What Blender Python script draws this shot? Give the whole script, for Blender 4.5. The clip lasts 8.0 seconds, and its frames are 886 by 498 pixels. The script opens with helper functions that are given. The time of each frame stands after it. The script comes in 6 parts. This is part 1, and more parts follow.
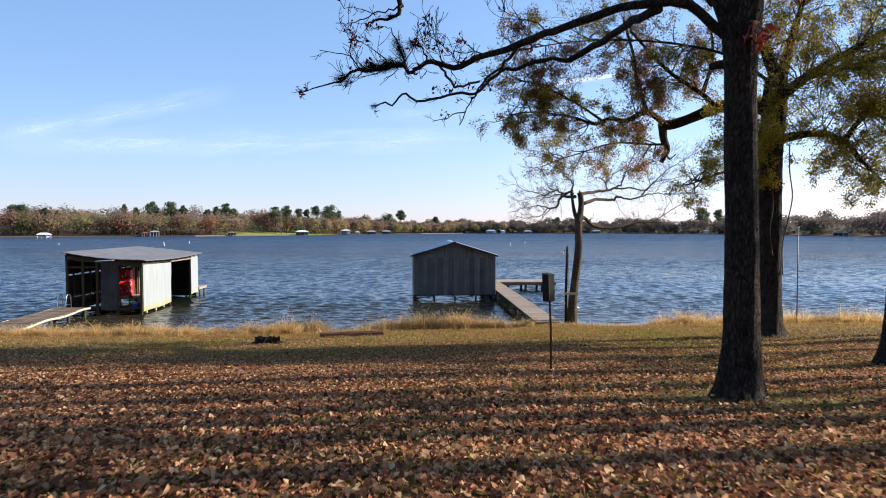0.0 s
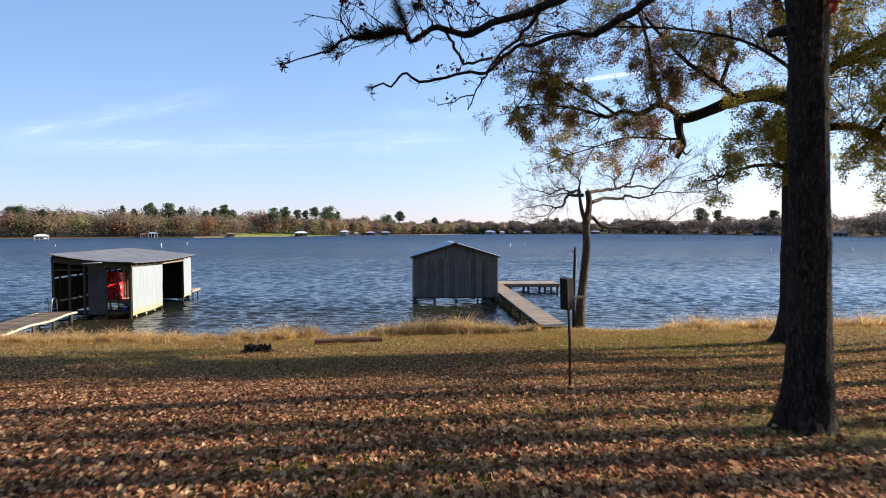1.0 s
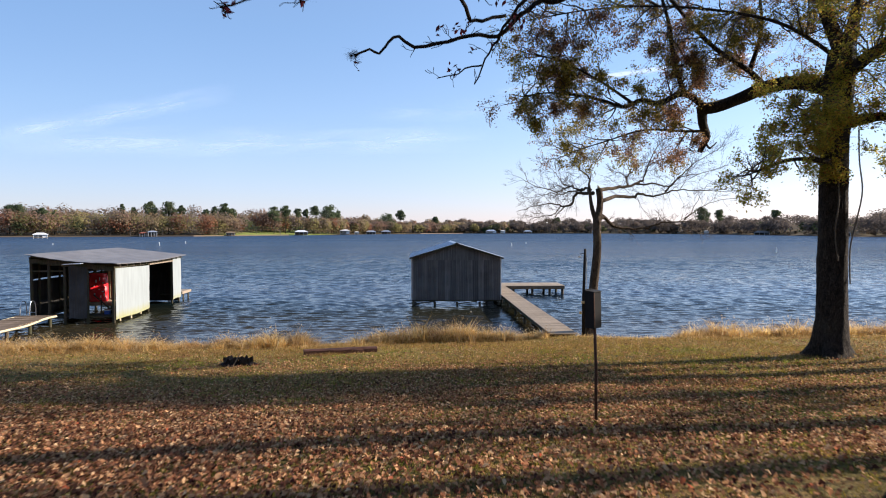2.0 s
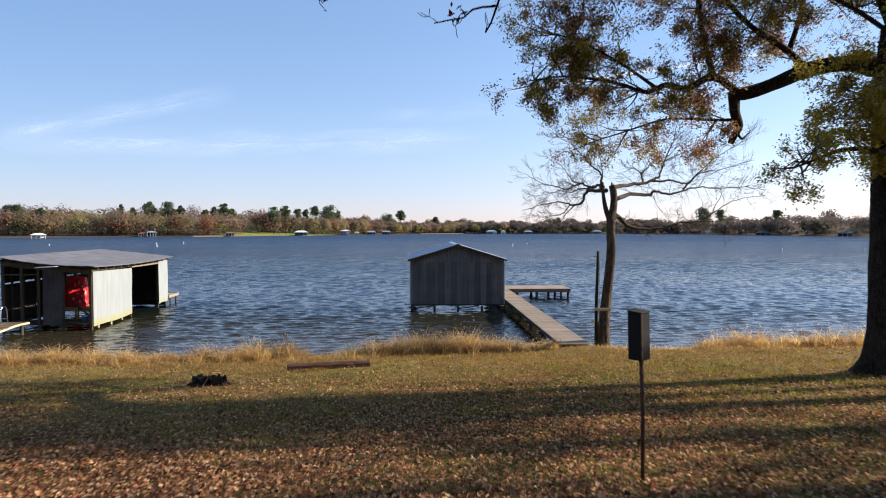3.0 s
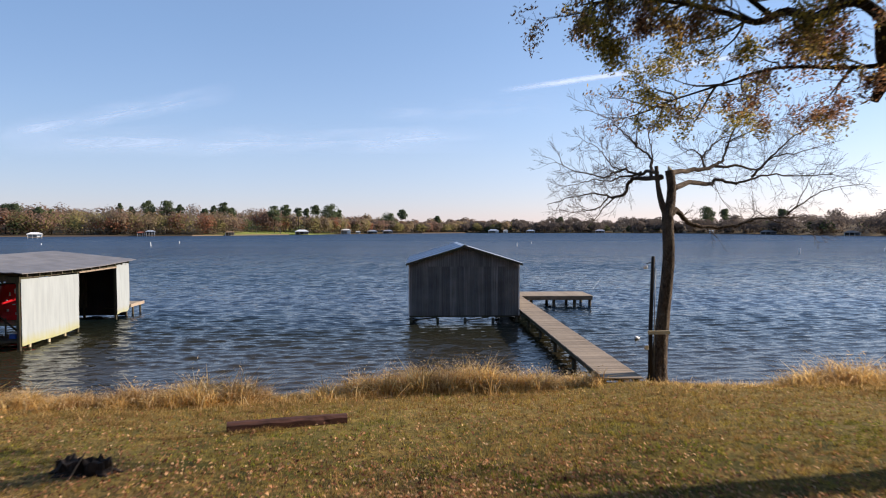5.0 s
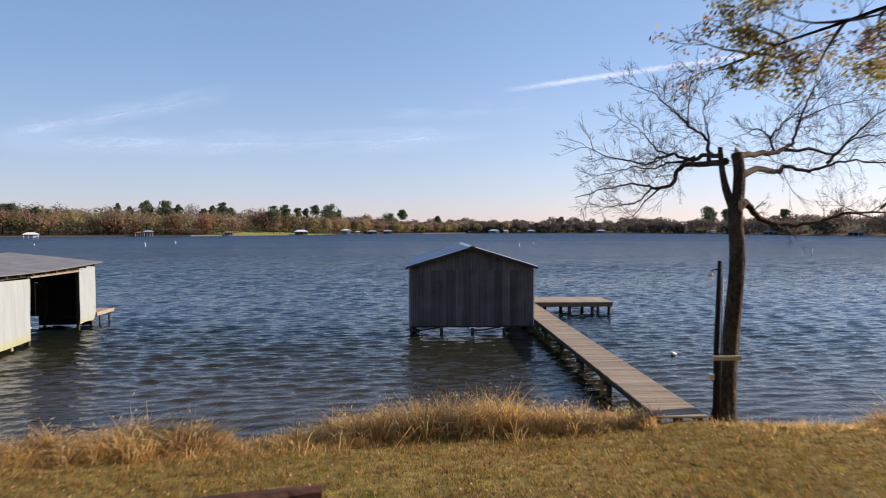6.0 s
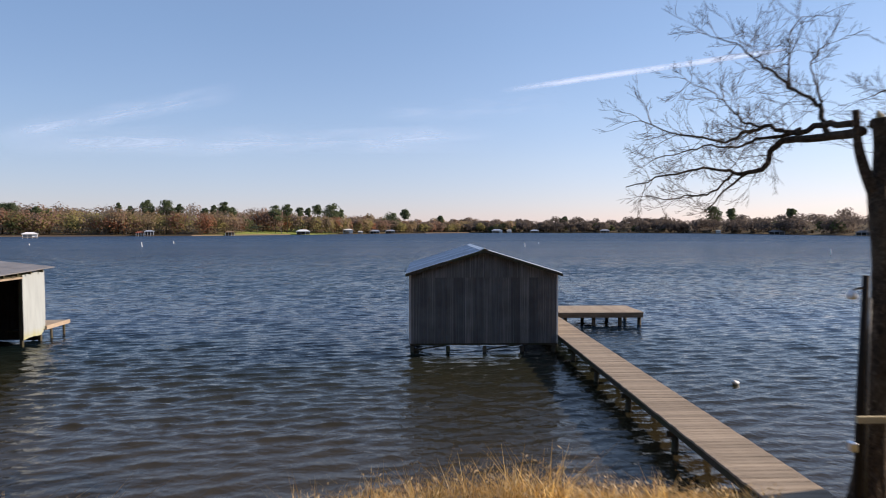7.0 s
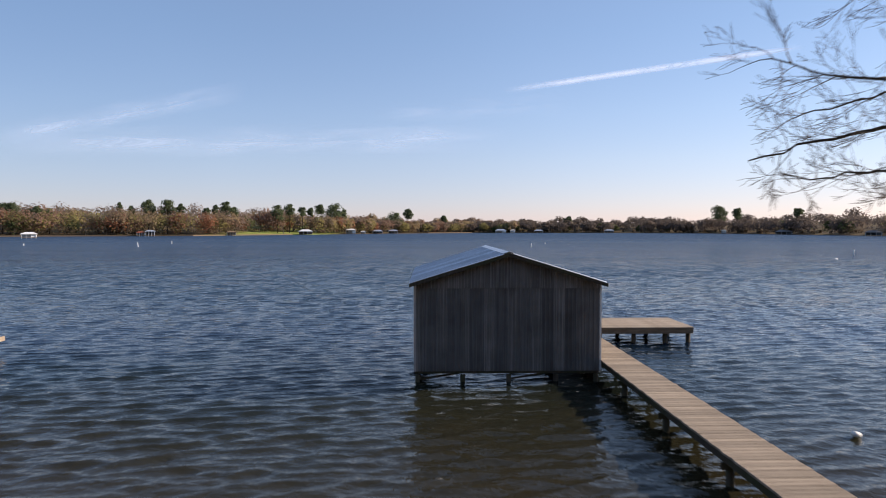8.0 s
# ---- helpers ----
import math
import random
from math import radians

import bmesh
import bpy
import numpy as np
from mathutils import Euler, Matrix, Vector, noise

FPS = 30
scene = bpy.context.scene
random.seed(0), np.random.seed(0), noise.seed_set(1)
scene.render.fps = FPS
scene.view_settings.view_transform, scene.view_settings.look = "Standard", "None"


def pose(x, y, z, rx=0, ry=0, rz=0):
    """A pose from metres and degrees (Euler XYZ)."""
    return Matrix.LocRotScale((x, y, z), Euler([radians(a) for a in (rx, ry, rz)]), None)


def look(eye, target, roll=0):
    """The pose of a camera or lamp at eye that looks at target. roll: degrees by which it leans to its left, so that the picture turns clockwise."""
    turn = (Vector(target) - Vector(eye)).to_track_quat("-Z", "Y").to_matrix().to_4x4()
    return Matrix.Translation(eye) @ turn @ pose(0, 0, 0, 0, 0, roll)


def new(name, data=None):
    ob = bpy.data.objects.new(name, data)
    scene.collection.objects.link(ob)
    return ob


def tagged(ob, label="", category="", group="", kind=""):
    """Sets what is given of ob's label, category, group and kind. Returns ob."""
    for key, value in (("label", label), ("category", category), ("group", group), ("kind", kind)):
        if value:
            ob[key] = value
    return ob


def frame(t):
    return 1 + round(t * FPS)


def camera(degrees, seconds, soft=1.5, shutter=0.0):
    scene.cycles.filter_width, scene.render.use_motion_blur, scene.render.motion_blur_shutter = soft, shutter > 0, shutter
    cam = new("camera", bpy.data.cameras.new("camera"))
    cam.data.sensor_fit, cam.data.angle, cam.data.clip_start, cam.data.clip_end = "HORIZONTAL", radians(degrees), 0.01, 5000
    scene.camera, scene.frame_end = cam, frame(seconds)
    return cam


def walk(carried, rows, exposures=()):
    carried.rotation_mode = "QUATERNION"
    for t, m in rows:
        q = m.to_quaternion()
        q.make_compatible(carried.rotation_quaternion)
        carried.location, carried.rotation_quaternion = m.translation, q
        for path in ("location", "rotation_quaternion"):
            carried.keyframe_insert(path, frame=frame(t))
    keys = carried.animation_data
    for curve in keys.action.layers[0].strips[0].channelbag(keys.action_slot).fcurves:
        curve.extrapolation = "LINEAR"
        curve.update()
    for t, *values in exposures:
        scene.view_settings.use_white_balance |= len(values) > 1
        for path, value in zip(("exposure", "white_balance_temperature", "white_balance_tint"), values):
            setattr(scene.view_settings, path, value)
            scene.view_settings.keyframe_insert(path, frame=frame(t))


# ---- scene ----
cam = camera(72.0, 8.0, soft=1.0, shutter=0.5)
PATH = [
    (0, (-2.321, -0.752, 4.377), (-2.248, 1.246, 4.316), -0.0),
    (0.5, (-2.34, -0.247, 4.371), (-2.266, 1.751, 4.311), -0.1),
    (1, (-2.377, 0.435, 4.355), (-2.301, 2.432, 4.297), -0.1),
    (1.5, (-2.362, 1.217, 4.374), (-2.287, 3.215, 4.313), 0.0),
    (3, (-2.24, 3.934, 4.406), (-2.167, 5.932, 4.346), 0.0),
    (3.5, (-2.244, 4.962, 4.409), (-2.17, 6.96, 4.35), 0.0),
    (4, (-2.195, 6.082, 4.435), (-2.124, 8.08, 4.372), -0.0),
    (4.5, (-2.168, 7.395, 4.421), (-2.1, 9.393, 4.358), -0.0),
    (6, (-2.266, 12.238, 4.337), (-2.199, 14.236, 4.275), 0.0),
    (6.5, (-2.242, 14.209, 4.33), (-2.183, 16.208, 4.266), 0.1),
    (7, (-2.274, 16.247, 4.339), (-2.216, 18.246, 4.276), -0.0),
    (7.5, (-2.36, 18.468, 4.3), (-2.303, 20.466, 4.237), -0.1),
    (8, (-2.438, 20.712, 4.29), (-2.39, 22.711, 4.227), 0.0),
]
walk(cam, [(t, look(eye, target, roll)) for t, eye, target, roll in PATH],
     [(0.0, 0.88, 6150, 16), (3.0, 0.77, 6420, 17), (4.5, 0.66, 6500, 18), (6.5, 0.5, 6700, 20), (8.0, 0.5, 6750, 20)])

# ---- sky, sun, exposure ----
SUN_AZ, SUN_EL = 9.5, 24.0     # degrees from +x towards +y, and above the horizon
sun_dir = Vector((math.cos(radians(SUN_AZ)) * math.cos(radians(SUN_EL)),
                  math.sin(radians(SUN_AZ)) * math.cos(radians(SUN_EL)), math.sin(radians(SUN_EL))))
world = bpy.data.worlds.new("sky")
scene.world = world
world.use_nodes = True
wn, wl = world.node_tree.nodes, world.node_tree.links
sky = wn.new("ShaderNodeTexSky")
sky.sky_type, sky.sun_disc = "NISHITA", False
sky.sun_elevation, sky.sun_rotation = radians(SUN_EL), radians(90 - SUN_AZ)
sky.altitude, sky.air_density, sky.dust_density, sky.ozone_density = 100, 1.0, 0.2, 1.9
tint = wn.new("ShaderNodeMix")
tint.data_type, tint.blend_type = "RGBA", "MULTIPLY"
tint.inputs[0].default_value = 1.0
tint.inputs[7].default_value = (0.99, 0.972, 1.015, 1)
wl.new(sky.outputs[0], tint.inputs[6])
# a thin even veil of high cirrus over the whole sky
veil = wn.new("ShaderNodeMix")
veil.data_type, veil.blend_type = "RGBA", "MIX"
veil.inputs[0].default_value = 0.24
veil.inputs[7].default_value = (3.0, 4.3, 6.7, 1)
wl.new(tint.outputs[2], veil.inputs[6])
# lavender haze low down, deeper blue higher up
height_of, split, haze = wn.new("ShaderNodeTexCoord"), wn.new("ShaderNodeSeparateXYZ"), wn.new("ShaderNodeValToRGB")
wl.new(height_of.outputs["Generated"], split.inputs[0])
wl.new(split.outputs[2], haze.inputs[0])
while len(haze.color_ramp.elements) < 5:
    haze.color_ramp.elements.new(0.5)
for stop, (where, tone) in zip(haze.color_ramp.elements, ((0.0, (0.89, 0.82, 0.93)), (0.05, (0.91, 0.87, 0.94)), (0.11, (0.95, 0.94, 0.96)), (0.18, (0.94, 0.98, 0.99)), (0.3, (0.88, 0.98, 1.0)))):
    stop.position, stop.color = where, (*tone, 1)
shade = wn.new("ShaderNodeMix")
shade.data_type, shade.blend_type = "RGBA", "MULTIPLY"
shade.inputs[0].default_value = 1.0
wl.new(veil.outputs[2], shade.inputs[6])
wl.new(haze.outputs[0], shade.inputs[7])
# brighter and warmer towards the sun, duller away from it
toward, half_way, glow = wn.new("ShaderNodeVectorMath"), wn.new("ShaderNodeMath"), wn.new("ShaderNodeValToRGB")
toward.operation = "DOT_PRODUCT"
toward.inputs[1].default_value = sun_dir
wl.new(height_of.outputs["Generated"], toward.inputs[0])
half_way.operation = "MULTIPLY_ADD"
half_way.inputs[1].default_value, half_way.inputs[2].default_value = 0.5, 0.5
wl.new(toward.outputs["Value"], half_way.inputs[0])
wl.new(half_way.outputs[0], glow.inputs[0])
while len(glow.color_ramp.elements) < 4:
    glow.color_ramp.elements.new(0.5)
for stop, (where, tone) in zip(glow.color_ramp.elements, ((0.26, (0.79, 0.835, 0.86)), (0.45, (0.98, 1.0, 0.998)), (0.7, (1.09, 1.075, 1.05)), (0.9, (1.07, 1.05, 1.02)))):
    stop.position, stop.color = where, (*tone, 1)
scatter = wn.new("ShaderNodeMix")
scatter.data_type, scatter.blend_type = "RGBA", "MULTIPLY"
scatter.inputs[0].default_value = 1.0
wl.new(shade.outputs[2], scatter.inputs[6])
wl.new(glow.outputs[0], scatter.inputs[7])
wl.new(scatter.outputs[2], wn["Background"].inputs["Color"])
wn["Background"].inputs["Strength"].default_value = 0.102
sun_data = bpy.data.lights.new("sun", "SUN")
sun_data.energy, sun_data.angle, sun_data.color = 5.0, radians(0.5), (1.0, 0.9, 0.73)
sun = new("sun", sun_data)
sun.matrix_world = look(sun_dir * 60, (0, 0, 0))


# ---- materials ----
class Nodes:
    """A small wrapper round one material's node tree."""

    def __init__(self, name, rough=0.7, metal=0.0, spec=0.5):
        self.mat = bpy.data.materials.new(name)
        self.mat.use_nodes = True
        self.n, self.l = self.mat.node_tree.nodes, self.mat.node_tree.links
        self.bsdf = self.n["Principled BSDF"]
        self.bsdf.inputs["Roughness"].default_value = rough
        self.bsdf.inputs["Metallic"].default_value = metal
        self.bsdf.inputs["Specular IOR Level"].default_value = spec

    def put(self, value, socket):
        if isinstance(value, bpy.types.NodeSocket):
            self.l.new(value, socket)
        elif isinstance(value, tuple) and len(value) == 3 and socket.type == "RGBA":
            socket.default_value = (*value, 1)
        else:
            socket.default_value = value

    def coord(self, kind="Object", scale=(1, 1, 1)):
        c, m = self.n.new("ShaderNodeTexCoord"), self.n.new("ShaderNodeMapping")
        self.l.new(c.outputs[kind], m.inputs["Vector"])
        m.inputs["Scale"].default_value = scale
        return m.outputs[0]

    def noise(self, scale, vec=None, detail=4.0, rough=0.55, dist=0.0):
        t = self.n.new("ShaderNodeTexNoise")
        t.inputs["Scale"].default_value, t.inputs["Detail"].default_value = scale, detail
        t.inputs["Roughness"].default_value, t.inputs["Distortion"].default_value = rough, dist
        if vec is not None:
            self.l.new(vec, t.inputs["Vector"])
        return t.outputs[0]

    def ramp(self, value, *stops):
        r = self.n.new("ShaderNodeValToRGB")
        while len(r.color_ramp.elements) < len(stops):
            r.color_ramp.elements.new(0.5)
        for e, (p, c) in zip(r.color_ramp.elements, stops):
            e.position = p
            e.color = (*c, 1) if isinstance(c, tuple) else (c, c, c, 1)
        self.put(value, r.inputs[0])
        return r.outputs[0]

    def mix(self, a, b, f, kind="MIX"):
        m = self.n.new("ShaderNodeMix")
        m.data_type, m.blend_type = "RGBA", kind
        self.put(f, m.inputs[0])
        self.put(a, m.inputs[6])
        self.put(b, m.inputs[7])
        return m.outputs[2]

    def calc(self, op, a, b=0.0):
        m = self.n.new("ShaderNodeMath")
        m.operation = op
        self.put(a, m.inputs[0])
        self.put(b, m.inputs[1])
        return m.outputs[0]

    def axis(self, vec, k):
        s = self.n.new("ShaderNodeSeparateXYZ")
        self.l.new(vec, s.inputs[0])
        return s.outputs[k]

    def island(self):
        return self.n.new("ShaderNodeNewGeometry").outputs["Random Per Island"]

    def each(self):
        return self.n.new("ShaderNodeObjectInfo").outputs["Random"]

    def bump(self, height, strength=0.5, distance=0.02, normal=None):
        b = self.n.new("ShaderNodeBump")
        b.inputs["Strength"].default_value, b.inputs["Distance"].default_value = strength, distance
        self.l.new(height, b.inputs["Height"])
        if normal is not None:
            self.l.new(normal, b.inputs["Normal"])
        return b.outputs[0]

    def done(self, colour, rough=None, normal=None):
        self.put(colour, self.bsdf.inputs["Base Color"])
        if rough is not None:
            self.put(rough, self.bsdf.inputs["Roughness"])
        if normal is not None:
            self.l.new(normal, self.bsdf.inputs["Normal"])
        return self.mat

    def thin(self, colour, share):
        """Leaf-like: part of the light passes through."""
        t, m, out = self.n.new("ShaderNodeBsdfTranslucent"), self.n.new("ShaderNodeMixShader"), self.n["Material Output"]
        self.put(colour, t.inputs[0])
        self.put(colour, self.bsdf.inputs["Base Color"])
        m.inputs[0].default_value = share
        self.l.new(self.bsdf.outputs[0], m.inputs[1])
        self.l.new(t.outputs[0], m.inputs[2])
        self.l.new(m.outputs[0], out.inputs["Surface"])
        return self.mat


def mat_ground():
    k = Nodes("lawn_soil", 0.95, spec=0.15)
    c = k.coord("Object")
    big, mid, fine = k.noise(0.22, c, 5), k.noise(1.7, c, 6, 0.65), k.noise(38, c, 3, 0.7)
    grass = k.ramp(mid, (0.34, (0.035, 0.045, 0.006)), (0.52, (0.13, 0.1, 0.017)), (0.68, (0.26, 0.165, 0.04)))
    dry = k.ramp(fine, (0.3, (0.1, 0.06, 0.026)), (0.7, (0.36, 0.23, 0.1)))
    lawn = k.mix(grass, dry, k.ramp(big, (0.42, 0.1), (0.62, 0.6)))
    lawn = k.mix(lawn, k.ramp(fine, (0.3, 0.4), (0.7, 1.4)), 0.7, "MULTIPLY")
    tuft, clump = k.noise(7.0, c, 4, 0.6, 0.8), k.noise(2.6, c, 4, 0.6, 0.5)
    lawn = k.mix(lawn, k.ramp(tuft, (0.35, 0.42), (0.62, 1.35)), 0.8, "MULTIPLY")
    lawn = k.mix(lawn, k.ramp(clump, (0.35, (0.55, 0.7, 0.42)), (0.62, (1.3, 1.2, 1.1))), 0.8, "MULTIPLY")
    x, y = k.axis(c, 0), k.axis(c, 1)
    # bleached grass along the bank
    edge = k.calc("MULTIPLY", k.calc("ADD", y, k.calc("MULTIPLY", mid, 2.0)), 0.01)
    lawn = k.mix(lawn, k.ramp(k.mix(tuft, fine, 0.5), (0.36, (0.12, 0.085, 0.025)), (0.62, (0.5, 0.37, 0.12))), k.ramp(edge, (0.185, 0.0), (0.215, 0.35), (0.245, 0.65)))
    # leaf mould under the far woods, a mown green yard between them
    woods = k.ramp(k.noise(0.05, c, 5), (0.35, (0.05, 0.036, 0.022)), (0.6, (0.14, 0.1, 0.05)), (0.72, (0.12, 0.14, 0.04)))
    yard = k.ramp(k.noise(0.08, c, 4), (0.35, (0.13, 0.17, 0.035)), (0.65, (0.3, 0.32, 0.08)))
    where = k.ramp(k.calc("MULTIPLY", k.calc("ADD", x, 300.0), 0.002), (0.26, 0.0), (0.3, 1.0), (0.4, 1.0), (0.43, 0.0))
    col = k.mix(lawn, k.mix(woods, yard, where), k.ramp(k.calc("MULTIPLY", y, 0.001), (0.1, 0.0), (0.2, 1.0)))
    return k.done(col, normal=k.bump(k.mix(tuft, fine, 0.4), 1.0, 0.08))


def mat_water():
    k = Nodes("lake_water", 0.05, spec=0.5)
    k.bsdf.inputs["IOR"].default_value = 1.33
    c = k.coord("Object")
    y = k.axis(c, 1)
    # murky shallows by the bank, deep water beyond, extra blue for reflected sky far out
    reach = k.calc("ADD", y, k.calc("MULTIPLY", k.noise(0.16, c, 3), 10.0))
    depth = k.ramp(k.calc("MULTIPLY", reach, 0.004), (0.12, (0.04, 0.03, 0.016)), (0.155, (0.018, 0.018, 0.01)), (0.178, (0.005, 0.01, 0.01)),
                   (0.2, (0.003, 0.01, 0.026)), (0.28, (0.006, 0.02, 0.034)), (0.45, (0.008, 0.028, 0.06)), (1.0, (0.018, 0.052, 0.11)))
    fine = k.noise(1.0, k.coord("Object", (4.0, 9.0, 1)), 2, 0.5, 0.6)
    chop = k.noise(1.0, k.coord("Object", (1.0, 2.5, 1)), 3, 0.6, 0.7)
    gust = k.ramp(k.noise(1.0, k.coord("Object", (0.012, 0.05, 1)), 4), (0.35, 0.55), (0.65, 1.0))
    far = k.ramp(k.calc("MULTIPLY", y, 0.001), (0.035, 0.0), (0.085, 1.0))
    swell = k.noise(1.0, k.coord("Object", (0.2, 0.5, 1)), 4, 0.65, 0.7)
    out = k.ramp(k.calc("MULTIPLY", y, 0.001), (0.07, 0.0), (0.17, 1.0))
    h = k.calc("ADD", k.calc("MULTIPLY", fine, 0.05), k.calc("MULTIPLY", k.calc("MULTIPLY", chop, far), 1.0))
    h = k.calc("ADD", h, k.calc("MULTIPLY", k.calc("MULTIPLY", swell, out), 6.5))
    cat_paw = k.ramp(k.noise(1.0, k.coord("Object", (0.45, 0.14, 1)), 6, 0.68, 0.5), (0.36, 0.1), (0.64, 1.7))
    h = k.calc("MULTIPLY", h, k.mix((1.0, 1.0, 1.0), cat_paw, far))
    rough = k.ramp(k.calc("MULTIPLY", y, 0.001), (0.045, 0.03), (0.08, 0.06), (0.16, 0.2), (0.4, 0.36))
    k.l.new(k.ramp(k.calc("MULTIPLY", y, 0.001), (0.03, 0.45), (0.2, 0.3)), k.bsdf.inputs["Specular IOR Level"])
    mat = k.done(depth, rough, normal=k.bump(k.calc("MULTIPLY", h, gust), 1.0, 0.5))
    # far out a streaked diffuse blue stands for body colour and reflected sky
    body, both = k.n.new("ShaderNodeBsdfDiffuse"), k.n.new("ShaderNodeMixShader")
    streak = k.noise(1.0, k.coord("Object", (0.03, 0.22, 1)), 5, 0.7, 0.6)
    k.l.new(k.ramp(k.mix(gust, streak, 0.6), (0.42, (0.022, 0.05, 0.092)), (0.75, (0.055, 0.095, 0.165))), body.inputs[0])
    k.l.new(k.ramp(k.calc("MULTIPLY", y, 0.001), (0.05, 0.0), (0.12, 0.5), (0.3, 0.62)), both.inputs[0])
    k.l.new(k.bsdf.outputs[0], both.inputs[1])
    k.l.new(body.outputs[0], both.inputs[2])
    k.l.new(both.outputs[0], k.n["Material Output"].inputs["Surface"])
    return mat


def mat_bark(name, dark, light, scale=1.0):
    """Furrowed plates of bark, mottled with pale lichen."""
    k = Nodes(name, 0.92, spec=0.2)
    ridge = k.noise(1.6, k.coord("Object", (9 * scale, 9 * scale, 3.0 * scale)), 6, 0.65, 1.2)
    plate = k.n.new("ShaderNodeTexVoronoi")
    plate.feature = "DISTANCE_TO_EDGE"
    plate.inputs["Scale"].default_value = 5.5 * scale
    warp = k.mix(k.coord("Object", (7, 7, 2.4)), ridge, 0.25)
    k.l.new(warp, plate.inputs["Vector"])
    crack = k.ramp(plate.outputs["Distance"], (0.0, 0.0), (0.16, 1.0))
    patch, speck = k.noise(1.3, k.coord("Object"), 4), k.noise(13.0, k.coord("Object"), 4, 0.7)
    col = k.mix(k.ramp(ridge, (0.36, dark), (0.62, light)), k.ramp(crack, (0.0, 0.45), (1.0, 1.1)), 0.7, "MULTIPLY")
    col = k.mix(col, (light[0] * 1.3, light[1] * 1.4, light[2] * 1.35), k.ramp(patch, (0.54, 0.0), (0.72, 0.5)))
    col = k.mix(col, (light[0] * 3.0, light[1] * 3.4, light[2] * 3.4), k.ramp(speck, (0.63, 0.0), (0.72, 0.4)))
    return k.done(col, normal=k.bump(k.mix(ridge, crack, 0.5), 1.0, 0.09))


def mat_leaf(name, stops, share=0.4, rough=0.6, spec=0.25):
    k = Nodes(name, rough, spec=spec)
    return k.thin(k.ramp(k.island(), *stops), share)


def mat_oak_leaves():
    """Autumn oak foliage: olive-yellow sprays beside rusty brown ones."""
    k = Nodes("oak_leaves", 0.5, spec=0.35)
    i = k.island()
    olive = k.ramp(i, (0.0, (0.09, 0.085, 0.018)), (0.5, (0.28, 0.24, 0.045)), (0.8, (0.48, 0.38, 0.06)), (1.0, (0.6, 0.42, 0.09)))
    rust = k.ramp(i, (0.0, (0.09, 0.05, 0.036)), (0.5, (0.26, 0.135, 0.085)), (1.0, (0.5, 0.24, 0.11)))
    where = k.noise(0.7, k.coord("Object"), 3, 0.5)
    return k.thin(k.mix(olive, rust, k.ramp(where, (0.44, 0.05), (0.56, 0.95))), 0.6)


def mat_blade():
    """Lawn grass: green in patches, straw and rusty brown between."""
    k = Nodes("lawn_grass", 0.6, spec=0.25)
    i, c = k.island(), k.coord("Object")
    green = k.ramp(i, (0.0, (0.045, 0.06, 0.005)), (0.5, (0.21, 0.25, 0.018)), (1.0, (0.47, 0.5, 0.055)))
    straw = k.ramp(i, (0.0, (0.13, 0.085, 0.02)), (0.4, (0.34, 0.21, 0.042)), (0.75, (0.55, 0.37, 0.085)), (1.0, (0.72, 0.52, 0.17)))
    rust = k.ramp(i, (0.0, (0.08, 0.035, 0.014)), (0.6, (0.27, 0.125, 0.04)), (1.0, (0.48, 0.26, 0.09)))
    where = k.calc("ADD", k.noise(0.55, c, 5, 0.65), k.ramp(k.calc("MULTIPLY", k.axis(c, 1), 0.01), (0.188, 0.0), (0.218, 0.1)))
    where = k.calc("ADD", where, k.ramp(k.calc("ADD", k.calc("MULTIPLY", k.axis(c, 0), 0.02), 0.5), (0.4, -0.035), (0.58, -0.075)))
    col = k.mix(green, straw, k.ramp(where, (0.42, 0.05), (0.58, 0.9)))
    col = k.mix(col, k.ramp(k.noise(1.0, k.coord("Object", (1.6, 3.4, 1)), 4, 0.65, 0.8), (0.38, (0.42, 0.4, 0.36)), (0.6, (1.15, 1.1, 1.0))), 0.85, "MULTIPLY")
    return k.thin(k.mix(col, rust, k.ramp(k.noise(1.1, k.coord("Object", (0.7, 1.2, 1)), 5, 0.65, 0.6), (0.49, 0.0), (0.61, 0.85))), 0.4)


def mat_reed():
    """Bank grass: bleached gold, with rusty stands between."""
    k = Nodes("dry_bank_grass", 0.6, spec=0.25)
    i = k.island()
    gold = k.ramp(i, (0.0, (0.3, 0.19, 0.06)), (0.3, (0.58, 0.36, 0.11)), (0.7, (0.84, 0.57, 0.22)), (1.0, (0.9, 0.72, 0.42)))
    rust = k.ramp(i, (0.0, (0.14, 0.07, 0.03)), (0.5, (0.36, 0.19, 0.08)), (1.0, (0.6, 0.38, 0.19)))
    where = k.noise(0.9, k.coord("Object"), 3, 0.55)
    return k.thin(k.mix(gold, rust, k.ramp(where, (0.5, 0.0), (0.66, 0.75))), 0.62)


